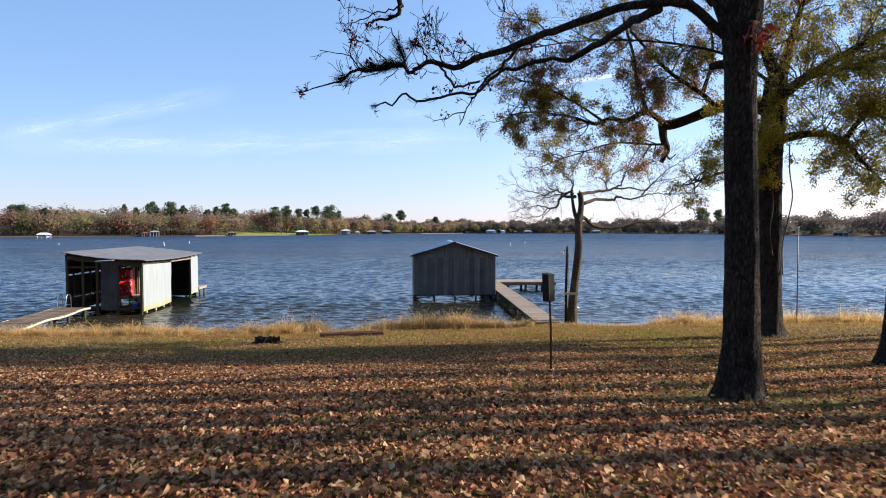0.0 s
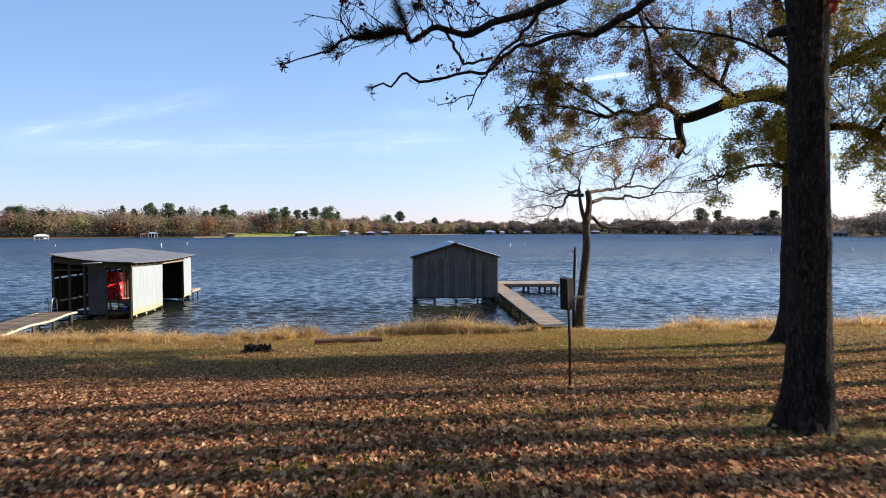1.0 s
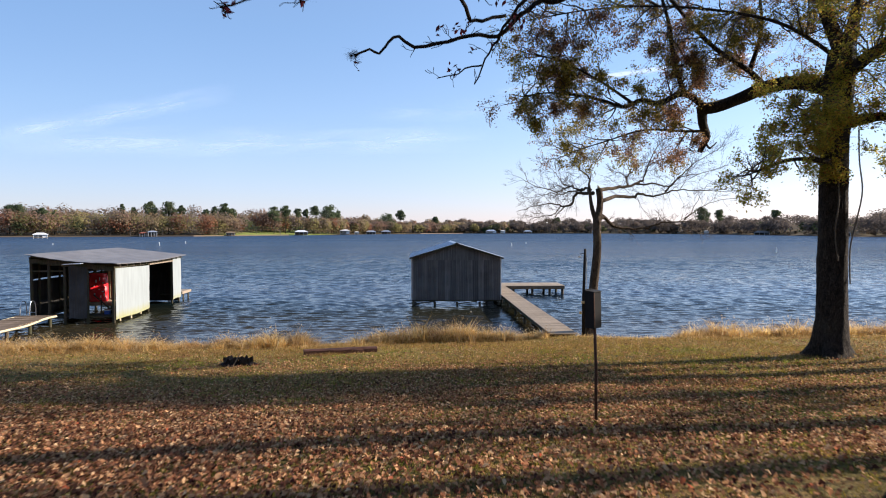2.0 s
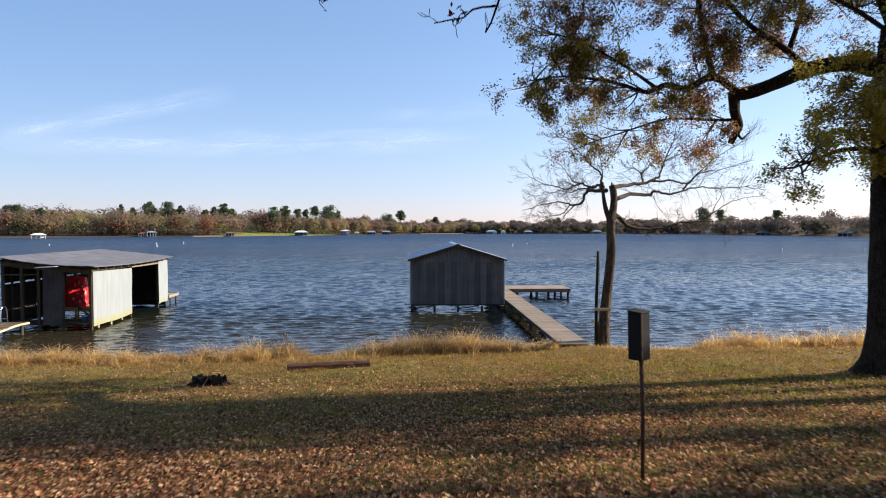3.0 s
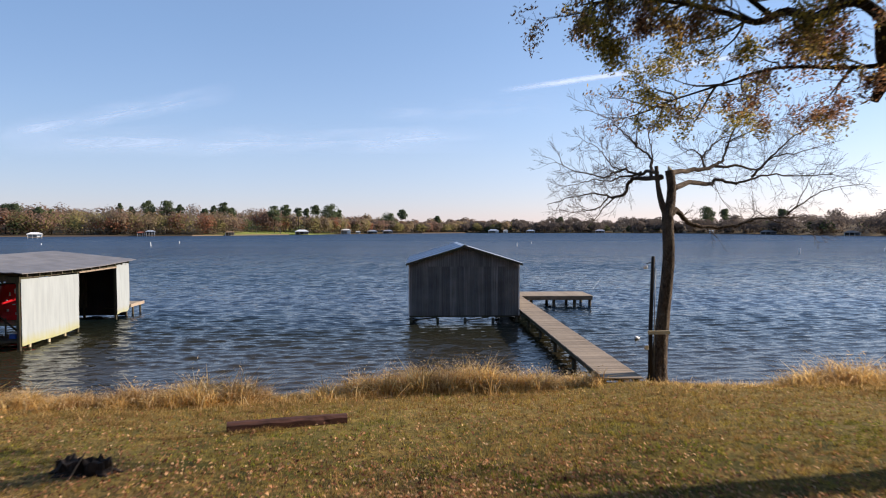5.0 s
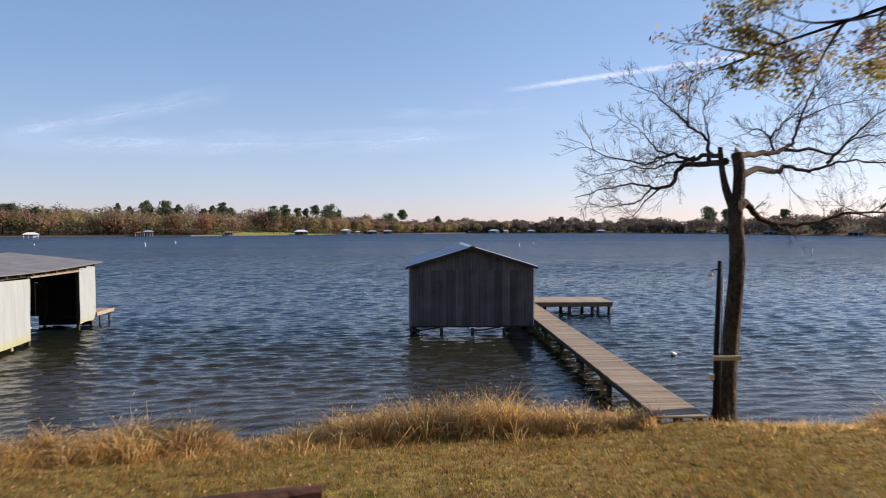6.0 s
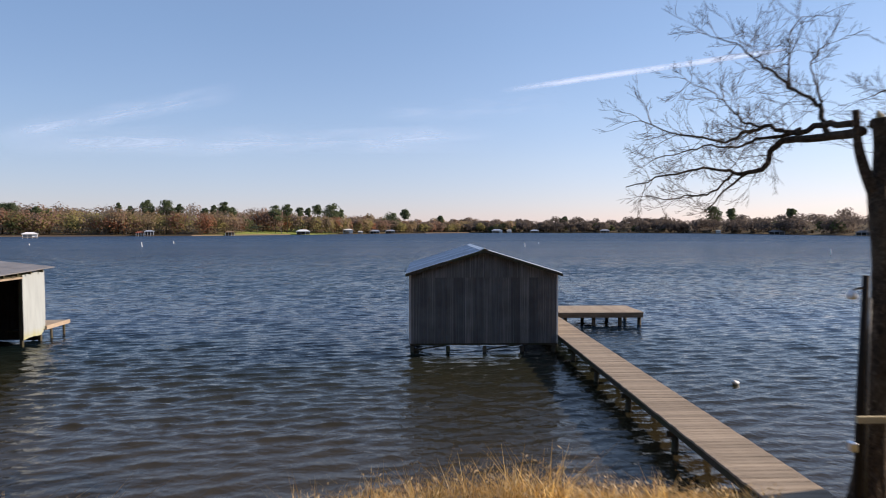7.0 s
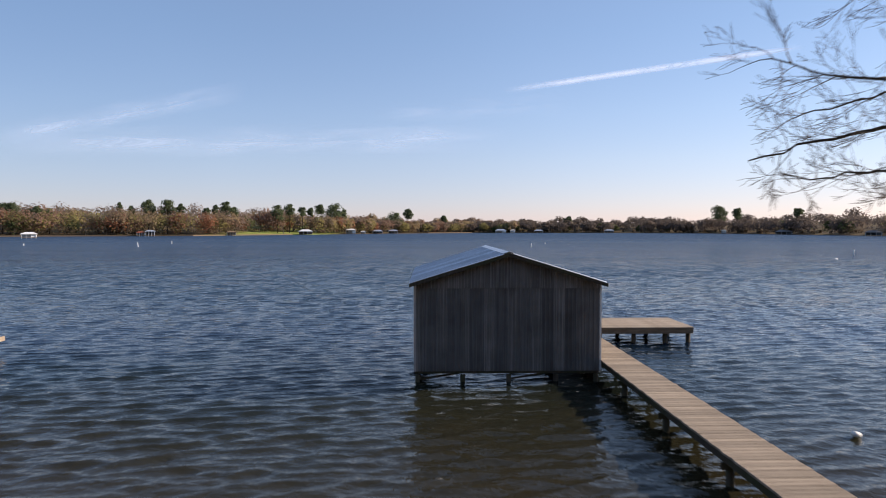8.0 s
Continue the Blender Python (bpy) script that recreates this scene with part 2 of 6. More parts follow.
def mat_far(low, high):
    """Far foliage: each tree of its own shade, each clump a little off it."""
    k = Nodes("far_foliage", 0.95, spec=0.1)
    tree = k.noise(0.11, k.coord("Object"), 2, 0.5)
    col = k.ramp(tree, (0.36, low), (0.62, high))
    # clumps of fine twigs scatter light like a soft mass, not like single blades
    face, lift = k.n.new("ShaderNodeNewGeometry"), k.n.new("ShaderNodeVectorMath")
    lift.operation = "ADD"
    lift.inputs[1].default_value = (0.1, -0.5, 1.3)
    k.l.new(face.outputs["True Normal"], lift.inputs[0])
    k.l.new(lift.outputs[0], k.bsdf.inputs["Normal"])
    return k.thin(k.mix(col, k.ramp(k.island(), (0.0, 0.92), (1.0, 1.06)), 1.0, "MULTIPLY"), 0.5)


def mat_wood(name, dark, light, along=(14, 1.2, 14), rough=0.85, moss=None):
    k = Nodes(name, rough, spec=0.25)
    c = k.coord("Object", along)
    grain, stain = k.noise(1.5, c, 5, 0.65, 0.8), k.noise(2.2, k.coord("Object"), 4)
    col = k.mix(k.ramp(grain, (0.3, dark), (0.7, light)), k.ramp(k.each(), (0.0, 0.72), (1.0, 1.25)), 0.8, "MULTIPLY")
    col = k.mix(col, (dark[0] * 0.7, dark[1] * 0.7, dark[2] * 0.7), k.ramp(stain, (0.55, 0.0), (0.75, 0.5)))
    if moss:
        col = k.mix(col, moss, k.ramp(stain, (0.4, 0.0), (0.6, 0.6)))
    return k.done(col, normal=k.bump(grain, 0.5, 0.008))


def mat_metal_sheet(name, dark, light, rough=0.5, metal=0.55, streak=(0.24, 0.2, 0.15)):
    """Weathered galvanised sheet: streaks down the sheet (on walls also painted rib highlights), each sheet a little
    different.
    """
    k = Nodes(name, rough, metal, 0.4)
    run = k.noise(1.0, k.coord("Object", (24, 24, 0.35)), 4, 0.6)
    blot = k.noise(1.4, k.coord("Object"), 5)
    col = k.ramp(blot, (0.35, dark), (0.65, light))
    col = k.mix(col, streak, k.ramp(run, (0.49, 0.0), (0.64, 0.7)))
    col = k.mix(col, k.ramp(k.each(), (0.0, 0.8), (1.0, 1.2)), 0.85, "MULTIPLY")
    return k.done(col, k.ramp(run, (0.3, rough - 0.12), (0.7, rough + 0.2)), k.bump(blot, 0.15, 0.02))


def mat_plain(name, colour, rough=0.6, metal=0.0, vary=0.25, scale=6.0):
    k = Nodes(name, rough, metal)
    low = tuple(v * (1 - vary) for v in colour)
    return k.done(k.ramp(k.noise(scale, k.coord("Object"), 5), (0.35, low), (0.65, colour)), normal=k.bump(k.noise(scale * 6, k.coord("Object"), 3), 0.2, 0.01))


def mat_white_sheet():
    k = Nodes("white_painted_sheet", 0.55, 0.0, 0.4)
    c = k.coord("Object")
    z = k.axis(c, 2)
    run = k.noise(1.0, k.coord("Object", (6, 6, 0.7)), 4)
    col = k.ramp(run, (0.3, (0.28, 0.305, 0.3)), (0.65, (0.335, 0.365, 0.36)))
    # algae at the foot of the sheet
    edge = k.calc("ADD", z, k.calc("MULTIPLY", run, 0.5))
    col = k.mix((0.33, 0.31, 0.09), col, k.ramp(edge, (0.3, 0.0), (0.85, 1.0)))
    return k.done(col, normal=k.bump(k.noise(2.0, c, 3), 0.2, 0.05))


def mat_cloud(name, width, height, amount, scale, soft):
    """A thin veil of ice cloud, thinning out to its edges."""
    k = Nodes(name, 1.0)
    c = k.coord("Object", (1 / width, 1, 1 / height))
    u, v = k.calc("ABSOLUTE", k.axis(c, 0)), k.calc("ABSOLUTE", k.axis(c, 2))
    edge = k.calc("MULTIPLY", k.ramp(u, (0.55, 1.0), (1.0, 0.0)), k.ramp(v, (0.05, 1.0), (1.0, 0.0)))
    wisp = k.ramp(k.noise(1.0, k.coord("Object", scale), 6, 0.62, 1.0), (soft, 0.0), (soft + 0.35, 1.0))
    a = k.calc("MULTIPLY", k.calc("MULTIPLY", edge, wisp), amount)
    d, t, m = k.n.new("ShaderNodeBsdfTranslucent"), k.n.new("ShaderNodeBsdfTransparent"), k.n.new("ShaderNodeMixShader")
    d.inputs[0].default_value = (1, 1, 1, 1)
    both, dif = k.n.new("ShaderNodeAddShader"), k.n.new("ShaderNodeBsdfDiffuse")
    dif.inputs[0].default_value = (1, 1, 1, 1)
    k.l.new(d.outputs[0], both.inputs[0])
    k.l.new(dif.outputs[0], both.inputs[1])
    k.l.new(a, m.inputs[0])
    k.l.new(t.outputs[0], m.inputs[1])
    k.l.new(both.outputs[0], m.inputs[2])
    k.l.new(m.outputs[0], k.n["Material Output"].inputs["Surface"])
    return k.mat


M_GROUND, M_WATER = mat_ground(), mat_water()
M_BARK = mat_bark("oak_bark", (0.014, 0.0105, 0.0085), (0.075, 0.057, 0.043))
M_BARK_PALE = mat_bark("weathered_bark", (0.045, 0.03, 0.02), (0.2, 0.145, 0.1), 1.4)
M_TWIG = mat_plain("twig_bark", (0.1, 0.08, 0.06), 0.9)
M_TWIG_PALE = mat_plain("dead_twig", (0.17, 0.13, 0.095), 0.9)
M_LEAF_OAK = mat_oak_leaves()
M_LEAF_GOLD = mat_leaf("turning_leaves", ((0.0, (0.2, 0.23, 0.045)), (0.45, (0.46, 0.42, 0.06)), (0.8, (0.62, 0.45, 0.075)), (0.92, (0.56, 0.3, 0.07)), (1.0, (0.36, 0.1, 0.04))), 0.6)
M_LEAF_RED = mat_leaf("red_leaves", ((0.0, (0.12, 0.025, 0.03)), (0.6, (0.26, 0.04, 0.035)), (1.0, (0.4, 0.09, 0.04))))
M_LITTER = mat_leaf("fallen_leaves", ((0.0, (0.055, 0.02, 0.016)), (0.3, (0.25, 0.105, 0.055)), (0.6, (0.45, 0.215, 0.105)), (0.84, (0.62, 0.37, 0.19)), (0.95, (0.7, 0.48, 0.27)), (1.0, (0.46, 0.11, 0.05))), 0.3, 0.8, 0.1)
M_BLADE = mat_blade()
M_STRAW = mat_leaf("dry_lawn_stalks", ((0.0, (0.1, 0.085, 0.025)), (0.4, (0.3, 0.2, 0.065)), (0.75, (0.44, 0.28, 0.1)), (1.0, (0.36, 0.17, 0.07))), 0.45)
M_REED = mat_reed()
M_PLUME = mat_leaf("seed_plumes", ((0.0, (0.48, 0.32, 0.16)), (0.6, (0.68, 0.5, 0.28)), (1.0, (0.8, 0.64, 0.42))), 0.6)
M_MOSS = mat_leaf("tree_moss", ((0.0, (0.02, 0.022, 0.014)), (1.0, (0.06, 0.06, 0.035))), 0.15, 0.95)
M_LEAF_WINE = mat_leaf("wine_leaves", ((0.0, (0.05, 0.015, 0.025)), (0.6, (0.13, 0.025, 0.035)), (1.0, (0.24, 0.05, 0.05))), 0.3)
M_PLANK = mat_wood("weathered_dock_board", (0.19, 0.145, 0.105), (0.43, 0.345, 0.255), (1.2, 16, 16))
M_TIMBER = mat_wood("dark_wet_timber", (0.03, 0.024, 0.018), (0.11, 0.085, 0.06), (12, 12, 1.2), moss=(0.05, 0.055, 0.02))
M_FASCIA = mat_wood("grey_brown_timber", (0.12, 0.085, 0.055), (0.26, 0.19, 0.13), (1.5, 1.5, 12))
M_PALE_WOOD = mat_wood("pale_new_board", (0.4, 0.33, 0.2), (0.58, 0.5, 0.33), (2, 12, 12))
# pale wall streaks: weathering, brightened to paint in light caught by the ribs
M_SHEET = mat_metal_sheet("grey_wall_sheet", (0.125, 0.118, 0.112), (0.2, 0.19, 0.18), 0.6, 0.1, (0.36, 0.345, 0.33))
M_SHEET_DULL = mat_metal_sheet("dark_weathered_sheet", (0.092, 0.089, 0.087), (0.15, 0.145, 0.141), 0.6, 0.1, (0.22, 0.21, 0.2))
M_ROOF = mat_metal_sheet("galvanised_roof", (0.5, 0.53, 0.57), (0.66, 0.69, 0.73), 0.42, 0.75, (0.5, 0.5, 0.5))
M_ROOF_OLD = mat_metal_sheet("dull_roof_sheet", (0.107, 0.107, 0.115), (0.164, 0.164, 0.172), 0.6, 0.1, (0.25, 0.2, 0.15))
M_DARK_SHEET = mat_metal_sheet("dark_wall_sheet", (0.035, 0.035, 0.038), (0.08, 0.08, 0.085), 0.7, 0.0, (0.09, 0.075, 0.06))
# darker copy of the dark wall sheet, with interior shade put into its colour
M_INNER = mat_metal_sheet("shaded_inner_sheet", (0.012, 0.011, 0.011), (0.03, 0.028, 0.026), 0.8, 0.0, (0.035, 0.028, 0.022))
M_WHITE_SHEET = mat_white_sheet()
M_WHITE = mat_plain("white_paint", (0.78, 0.78, 0.76), 0.5, vary=0.15)
M_RED = mat_plain("red_gelcoat", (0.9, 0.025, 0.035), 0.3, vary=0.15, scale=3)
M_PIPE = mat_plain("galvanised_pipe", (0.16, 0.16, 0.16), 0.5, 0.5)
M_RUST = mat_plain("rusty_steel", (0.12, 0.06, 0.035), 0.8, 0.3, 0.5, 20)
M_BLACK = mat_plain("dark_painted_wood", (0.009, 0.008, 0.007), 0.9, vary=0.4)
M_ALU = mat_plain("aluminium", (0.7, 0.71, 0.73), 0.3, 0.9, 0.1)
M_GLASS = mat_plain("lamp_glass", (0.8, 0.82, 0.84), 0.08, 0.0, 0.05)
M_BLUE = mat_plain("blue_plastic", (0.03, 0.1, 0.4), 0.4)
M_BRICK_RED = mat_plain("rust_red_roof", (0.3, 0.09, 0.05), 0.7)


# ---- mesh building ----
class Geo:
    """Collects vertices and faces of one mesh."""

    def __init__(self):
        self.v, self.f = [], []

    def add(self, verts, faces, m=None):
        n = len(self.v)
        self.v += [tuple(m @ Vector(p)) for p in verts] if m is not None else [tuple(p) for p in verts]
        self.f += [tuple(i + n for i in f) for f in faces]
        return self

    def box(self, x0, y0, z0, x1, y1, z1, m=None, bev=0.0):
        if bev <= 0:
            vs = [(x, y, z) for z in (z0, z1) for x, y in ((x0, y0), (x1, y0), (x1, y1), (x0, y1))]
            return self.add(vs, [(3, 2, 1, 0), (4, 5, 6, 7), (0, 1, 5, 4), (1, 2, 6, 5), (2, 3, 7, 6), (3, 0, 4, 7)], m)
        b = bev
        ring = [(x0 + b, y0), (x1 - b, y0), (x1, y0 + b), (x1, y1 - b), (x1 - b, y1), (x0 + b, y1), (x0, y1 - b), (x0, y0 + b)]
        vs = [(x, y, z) for z in (z0, z1 - b) for x, y in ring]
        cx, cy = (x0 + x1) / 2, (y0 + y1) / 2
        fx, fy = max(0, 1 - 2 * b / (x1 - x0)), max(0, 1 - 2 * b / (y1 - y0))
        vs += [(cx + (x - cx) * fx, cy + (y - cy) * fy, z1) for x, y in ring]
        fs = [tuple(range(7, -1, -1)), tuple(range(16, 24))]
        for k in (0, 8):
            fs += [(k + i, k + (i + 1) % 8, k + 8 + (i + 1) % 8, k + 8 + i) for i in range(8)]
        return self.add(vs, fs, m)

    def tube(self, pts, radii, seg=8, cap=True, rough=0.0):
        pts = [Vector(p) for p in pts]
        side = None
        vs = []
        for i, p in enumerate(pts):
            t = (pts[min(i + 1, len(pts) - 1)] - pts[max(i - 1, 0)])
            t = t.normalized() if t.length > 1e-9 else Vector((0, 0, 1))
            if side is None:
                side = t.cross(Vector((0.31, 0.95, 0.05)))
                if side.length < 0.1:
                    side = t.cross(Vector((1, 0, 0)))
            side = (side - t * side.dot(t)).normalized()
            up = t.cross(side)
            for k in range(seg):
                a = 2 * math.pi * k / seg
                d = side * math.cos(a) + up * math.sin(a)
                r = radii[i]
                if rough:
                    r *= 1 + rough * noise.noise(Vector((d.x * 2.2, d.y * 2.2, p.z * 1.3 + p.x)))
                vs.append(p + d * r)
        n = len(pts)
        fs = [(i * seg + k, i * seg + (k + 1) % seg, (i + 1) * seg + (k + 1) % seg, (i + 1) * seg + k) for i in range(n - 1) for k in range(seg)]
        if cap:
            fs += [tuple(range(seg - 1, -1, -1)), tuple(range((n - 1) * seg, n * seg))]
        return self.add(vs, fs)

    def mesh(self, name, smooth=False):
        me = bpy.data.meshes.new(name)
        me.from_pydata(self.v, [], self.f)
        if smooth:
            me.shade_smooth()
        return me


def part(name, geo, material, parent=None, label="", smooth=False):
    """One mesh object, under a thing or a part if one is given."""
    me = geo if isinstance(geo, bpy.types.Mesh) else geo.mesh(name, smooth)
    if not me.materials:
        me.materials.append(material)
    ob = new(name, me)
    ob.parent = parent
    return tagged(ob, label)


def thing(name, label, category, m=None, group="", kind=""):
    ob = new(name)
    if m is not None:
        ob.matrix_basis = m
    return tagged(ob, label, category, group, kind)


def array_mesh(name, verts, faces, smooth=False):
    """A mesh from numpy arrays: verts (n, 3), faces (m, k)."""
    me = bpy.data.meshes.new(name)
    n, (m, k) = len(verts), faces.shape
    me.vertices.add(n)
    me.vertices.foreach_set("co", np.ascontiguousarray(verts, dtype=np.float32).ravel())
    me.loops.add(m * k)
    me.loops.foreach_set("vertex_index", np.ascontiguousarray(faces, dtype=np.int32).ravel())
    me.polygons.add(m)
    me.polygons.foreach_set("loop_start", np.arange(0, m * k, k, dtype=np.int32))
    if smooth:
        me.polygons.foreach_set("use_smooth", np.ones(m, dtype=bool))
    me.update(calc_edges=True)
    return me


def unit_vectors(rng, n):
    v = rng.normal(size=(n, 3))
    return v / np.linalg.norm(v, axis=1, keepdims=True)


def leaf_mesh(name, at, length, width, rng, flat=None, fold=0.35, lobed=True, face=None):
    """Folded lobed leaves, two faces each, at the places given. flat: how level they lie (None: any way)."""
    n = len(at)
    a = unit_vectors(rng, n)
    if flat is not None:
        a[:, 2] *= flat
        a /= np.linalg.norm(a, axis=1, keepdims=True)
    up = unit_vectors(rng, n) * (0.9 if flat is None else 0.35)
    up[:, 2] += 0.4 if flat is None else 1.0
    if face is not None:
        up = face + up * 0.5
    b = np.cross(up, a)
    b /= np.linalg.norm(b, axis=1, keepdims=True)
    c = np.cross(a, b)
    if face is not None:
        a = np.cross(b, up)
        a /= np.linalg.norm(a, axis=1, keepdims=True)
        c = np.cross(a, b)
    ln, wd = length[:, None] / 2, width[:, None] / 2
    lift = c * wd * fold
    if not lobed:
        v = np.stack([at - a * ln, at + b * wd + lift, at + a * ln, at - b * wd + lift], axis=1)
        return array_mesh(name, v.reshape(-1, 3), np.arange(n * 4).reshape(-1, 4))

    def lobe(u, w):
        return at + a * ln * (u + rng.uniform(-0.15, 0.15, (n, 1))) + b * wd * w * rng.uniform(0.65, 1.25, (n, 1)) + lift * rng.uniform(-0.2, 2.0, (n, 1))

    tip_curl = c * ln * fold * rng.uniform(-0.5, 0.9, (n, 1))
    v = np.stack([at - a * ln, lobe(-0.35, 1.0), lobe(0.4, 0.85), at + a * ln + tip_curl, lobe(0.4, -0.85), lobe(-0.35, -1.0)], axis=1)
    base = np.arange(n)[:, None] * 6
    f = np.concatenate([base + [0, 1, 2, 3], base + [0, 3, 4, 5]])
    return array_mesh(name, v.reshape(-1, 3), f)


def blade_mesh(name, at, height, width, rng, lean, bend=0.5):
    """Grass blades of three faces, leaning and bending their own way."""
    n = len(at)
    ang = rng.uniform(0, 2 * np.pi, n)
    side = np.stack([np.cos(ang), np.sin(ang), np.zeros(n)], axis=1) * width[:, None] / 2
    tilt = rng.normal(0, 1, (n, 2)) * lean
    go = np.concatenate([tilt, np.ones((n, 1))], axis=1)
    go /= np.linalg.norm(go, axis=1, keepdims=True)
    mid = at + go * height[:, None] * 0.55
    drop = np.concatenate([tilt * bend * 2.0, -np.abs(rng.normal(0, bend * 0.4, (n, 1)))], axis=1)
    tip = mid + (go + drop) * height[:, None] * 0.45
    v = np.stack([at - side, at + side, mid + side * 0.7, mid - side * 0.7, tip], axis=1)
    base = np.arange(n)[:, None] * 5
    f = np.concatenate([base + [0, 1, 2], base + [0, 2, 3], base + [3, 2, 4]])
    return array_mesh(name, v.reshape(-1, 3), f)


def spike_mesh(name, at, height, width, rng, lean):
    """Short grass: one pointed face for each blade."""
    n = len(at)
    ang = rng.uniform(0, 2 * np.pi, n)
    side = np.stack([np.cos(ang), np.sin(ang), np.zeros(n)], axis=1) * width[:, None] / 2
    go = np.concatenate([rng.normal(0, 1, (n, 2)) * lean, np.ones((n, 1))], axis=1)
    go /= np.linalg.norm(go, axis=1, keepdims=True)
    v = np.stack([at - side, at + side, at + go * height[:, None]], axis=1)
    return array_mesh(name, v.reshape(-1, 3), np.arange(n * 3).reshape(-1, 3))


def smooth_path(pts, per=4):
    """A rounded line through the points."""
    p = [Vector(q) for q in pts]
    out = []
    for i in range(len(p) - 1):
        a, b, c, d = p[max(i - 1, 0)], p[i], p[i + 1], p[min(i + 2, len(p) - 1)]
        for k in range(per):
            t = k / per
            out.append(0.5 * ((2 * b) + (c - a) * t + (2 * a - 5 * b + 4 * c - d) * t * t + (3 * b - a - 3 * c + d) * t ** 3))
    return out + [p[-1]]


# ---- the lie of the land ----
SLOPE_Y = [-300, -40, -12, 0, 3, 6.26, 10.2, 13.5, 17.3, 20.1, 23.2, 24.5, 26]
SLOPE_Z = [9.0, 7.0, 4.8, 3.34, 2.95, 2.48, 1.9, 1.5, 1.12, 0.81, 0.42, 0.27, 0.12]
BANK_X = [-200, -60, -16, -8, -5, -4.2, -3.4, -1, 1.5, 3.5, 6, 9, 14, 60, 200]
BANK_Y = [27, 24.8, 23.95, 24.0, 24.5, 24.5, 24.85, 25.2, 25.3, 25.2, 24.95, 25.0, 25.1, 26.0, 28]
FAR_AZ = [-180, -90, -60, -36, -20, -11, -3, 4, 17, 25, 30, 36, 45, 70, 90, 180]
FAR_R = [700, 600, 470, 480, 470, 560, 720, 850, 880, 790, 640, 520, 470, 500, 600, 700]


def bank(x):
    return np.interp(x, BANK_X, BANK_Y)


def far_edge(az):
    return np.interp(az, FAR_AZ, FAR_R)


def height(x, y):
    x, y = np.asarray(x, float), np.asarray(y, float)
    z = np.interp(y, SLOPE_Y, SLOPE_Z) + 0.035 * np.sin(x * 0.55 + y * 0.3) * np.cos(y * 0.7 - x * 0.2)
    z = z + np.interp(y, [-5, 7, 13, 23], [-0.09, -0.09, -0.04, 0.0]) + 0.012 * np.clip(x, -11, 11) * np.interp(y, [9, 17, 40], [0, 1, 1])
    z = z + 0.2 * np.exp(-((x - 3.1) / 1.5) ** 2) * np.clip((y - 21) / 3, 0, 1)
    d = y - bank(x)
    z = np.where(d > -1.1, z * np.clip(-d / 1.1, 0, 1) ** 0.6, z)
    z = np.where(d > 0, -0.22 * d, z)
    z = np.maximum(z, -3.0)
    out = np.hypot(x, y) - far_edge(np.degrees(np.arctan2(x, y)))
    rise = np.clip(out * 0.05, -3, 5) + np.clip((out - 60) * 0.07, 0, 9)
    return np.where((y > 100) & (rise > z), rise, z)


def spread(lo, hi, step, out, grow):
    a = list(np.arange(lo, hi + 1e-6, step))
    s = step
    while a[-1] < out:
        s *= grow
        a.append(a[-1] + s)
    return a


xs_r = spread(0, 22, 0.4, 2600, 1.12)
xs = np.array([-v for v in xs_r[:0:-1]] + xs_r)
ys_near = np.arange(-6, 27, 0.3)
ys = np.array([-300, -150, -80, -40, -24, -14, -9] + list(ys_near) + spread(27, 34, 1.0, 320, 1.13) + list(np.arange(380, 960, 12)) + [1000, 1100, 1300, 1700, 2300, 3200])
ys = np.unique(ys)
gx, gy = np.meshgrid(xs, ys)
gv = np.stack([gx, gy, height(gx, gy)], axis=2).reshape(-1, 3)
ii = np.arange(len(gv)).reshape(gx.shape)
gf = np.stack([ii[:-1, :-1], ii[:-1, 1:], ii[1:, 1:], ii[1:, :-1]], axis=2).reshape(-1, 4)
ground = part("ground", array_mesh("ground", gv, gf, True), M_GROUND)
tagged(ground, "sloping lawn of dry and green grass by the lake", "lawn", kind="structure")

WAVE = np.random.default_rng(5)
WAVES = [(ln, math.radians(97 + WAVE.normal(0, 24)), WAVE.uniform(0, 6.28), 0.0125 * ln) for ln in 0.17 * 1.037 ** np.arange(26)]
WAVES += [(ln, math.radians(99 + WAVE.normal(0, 20)), WAVE.uniform(0, 6.28), 0.0115 * ln) for ln in 0.4 * 1.045 ** np.arange(16)]
LONG = [(ln, math.radians(98 + WAVE.normal(0, 16)), WAVE.uniform(0, 6.28), 0.0085 * ln) for ln in 0.8 * 1.06 ** np.arange(14)]


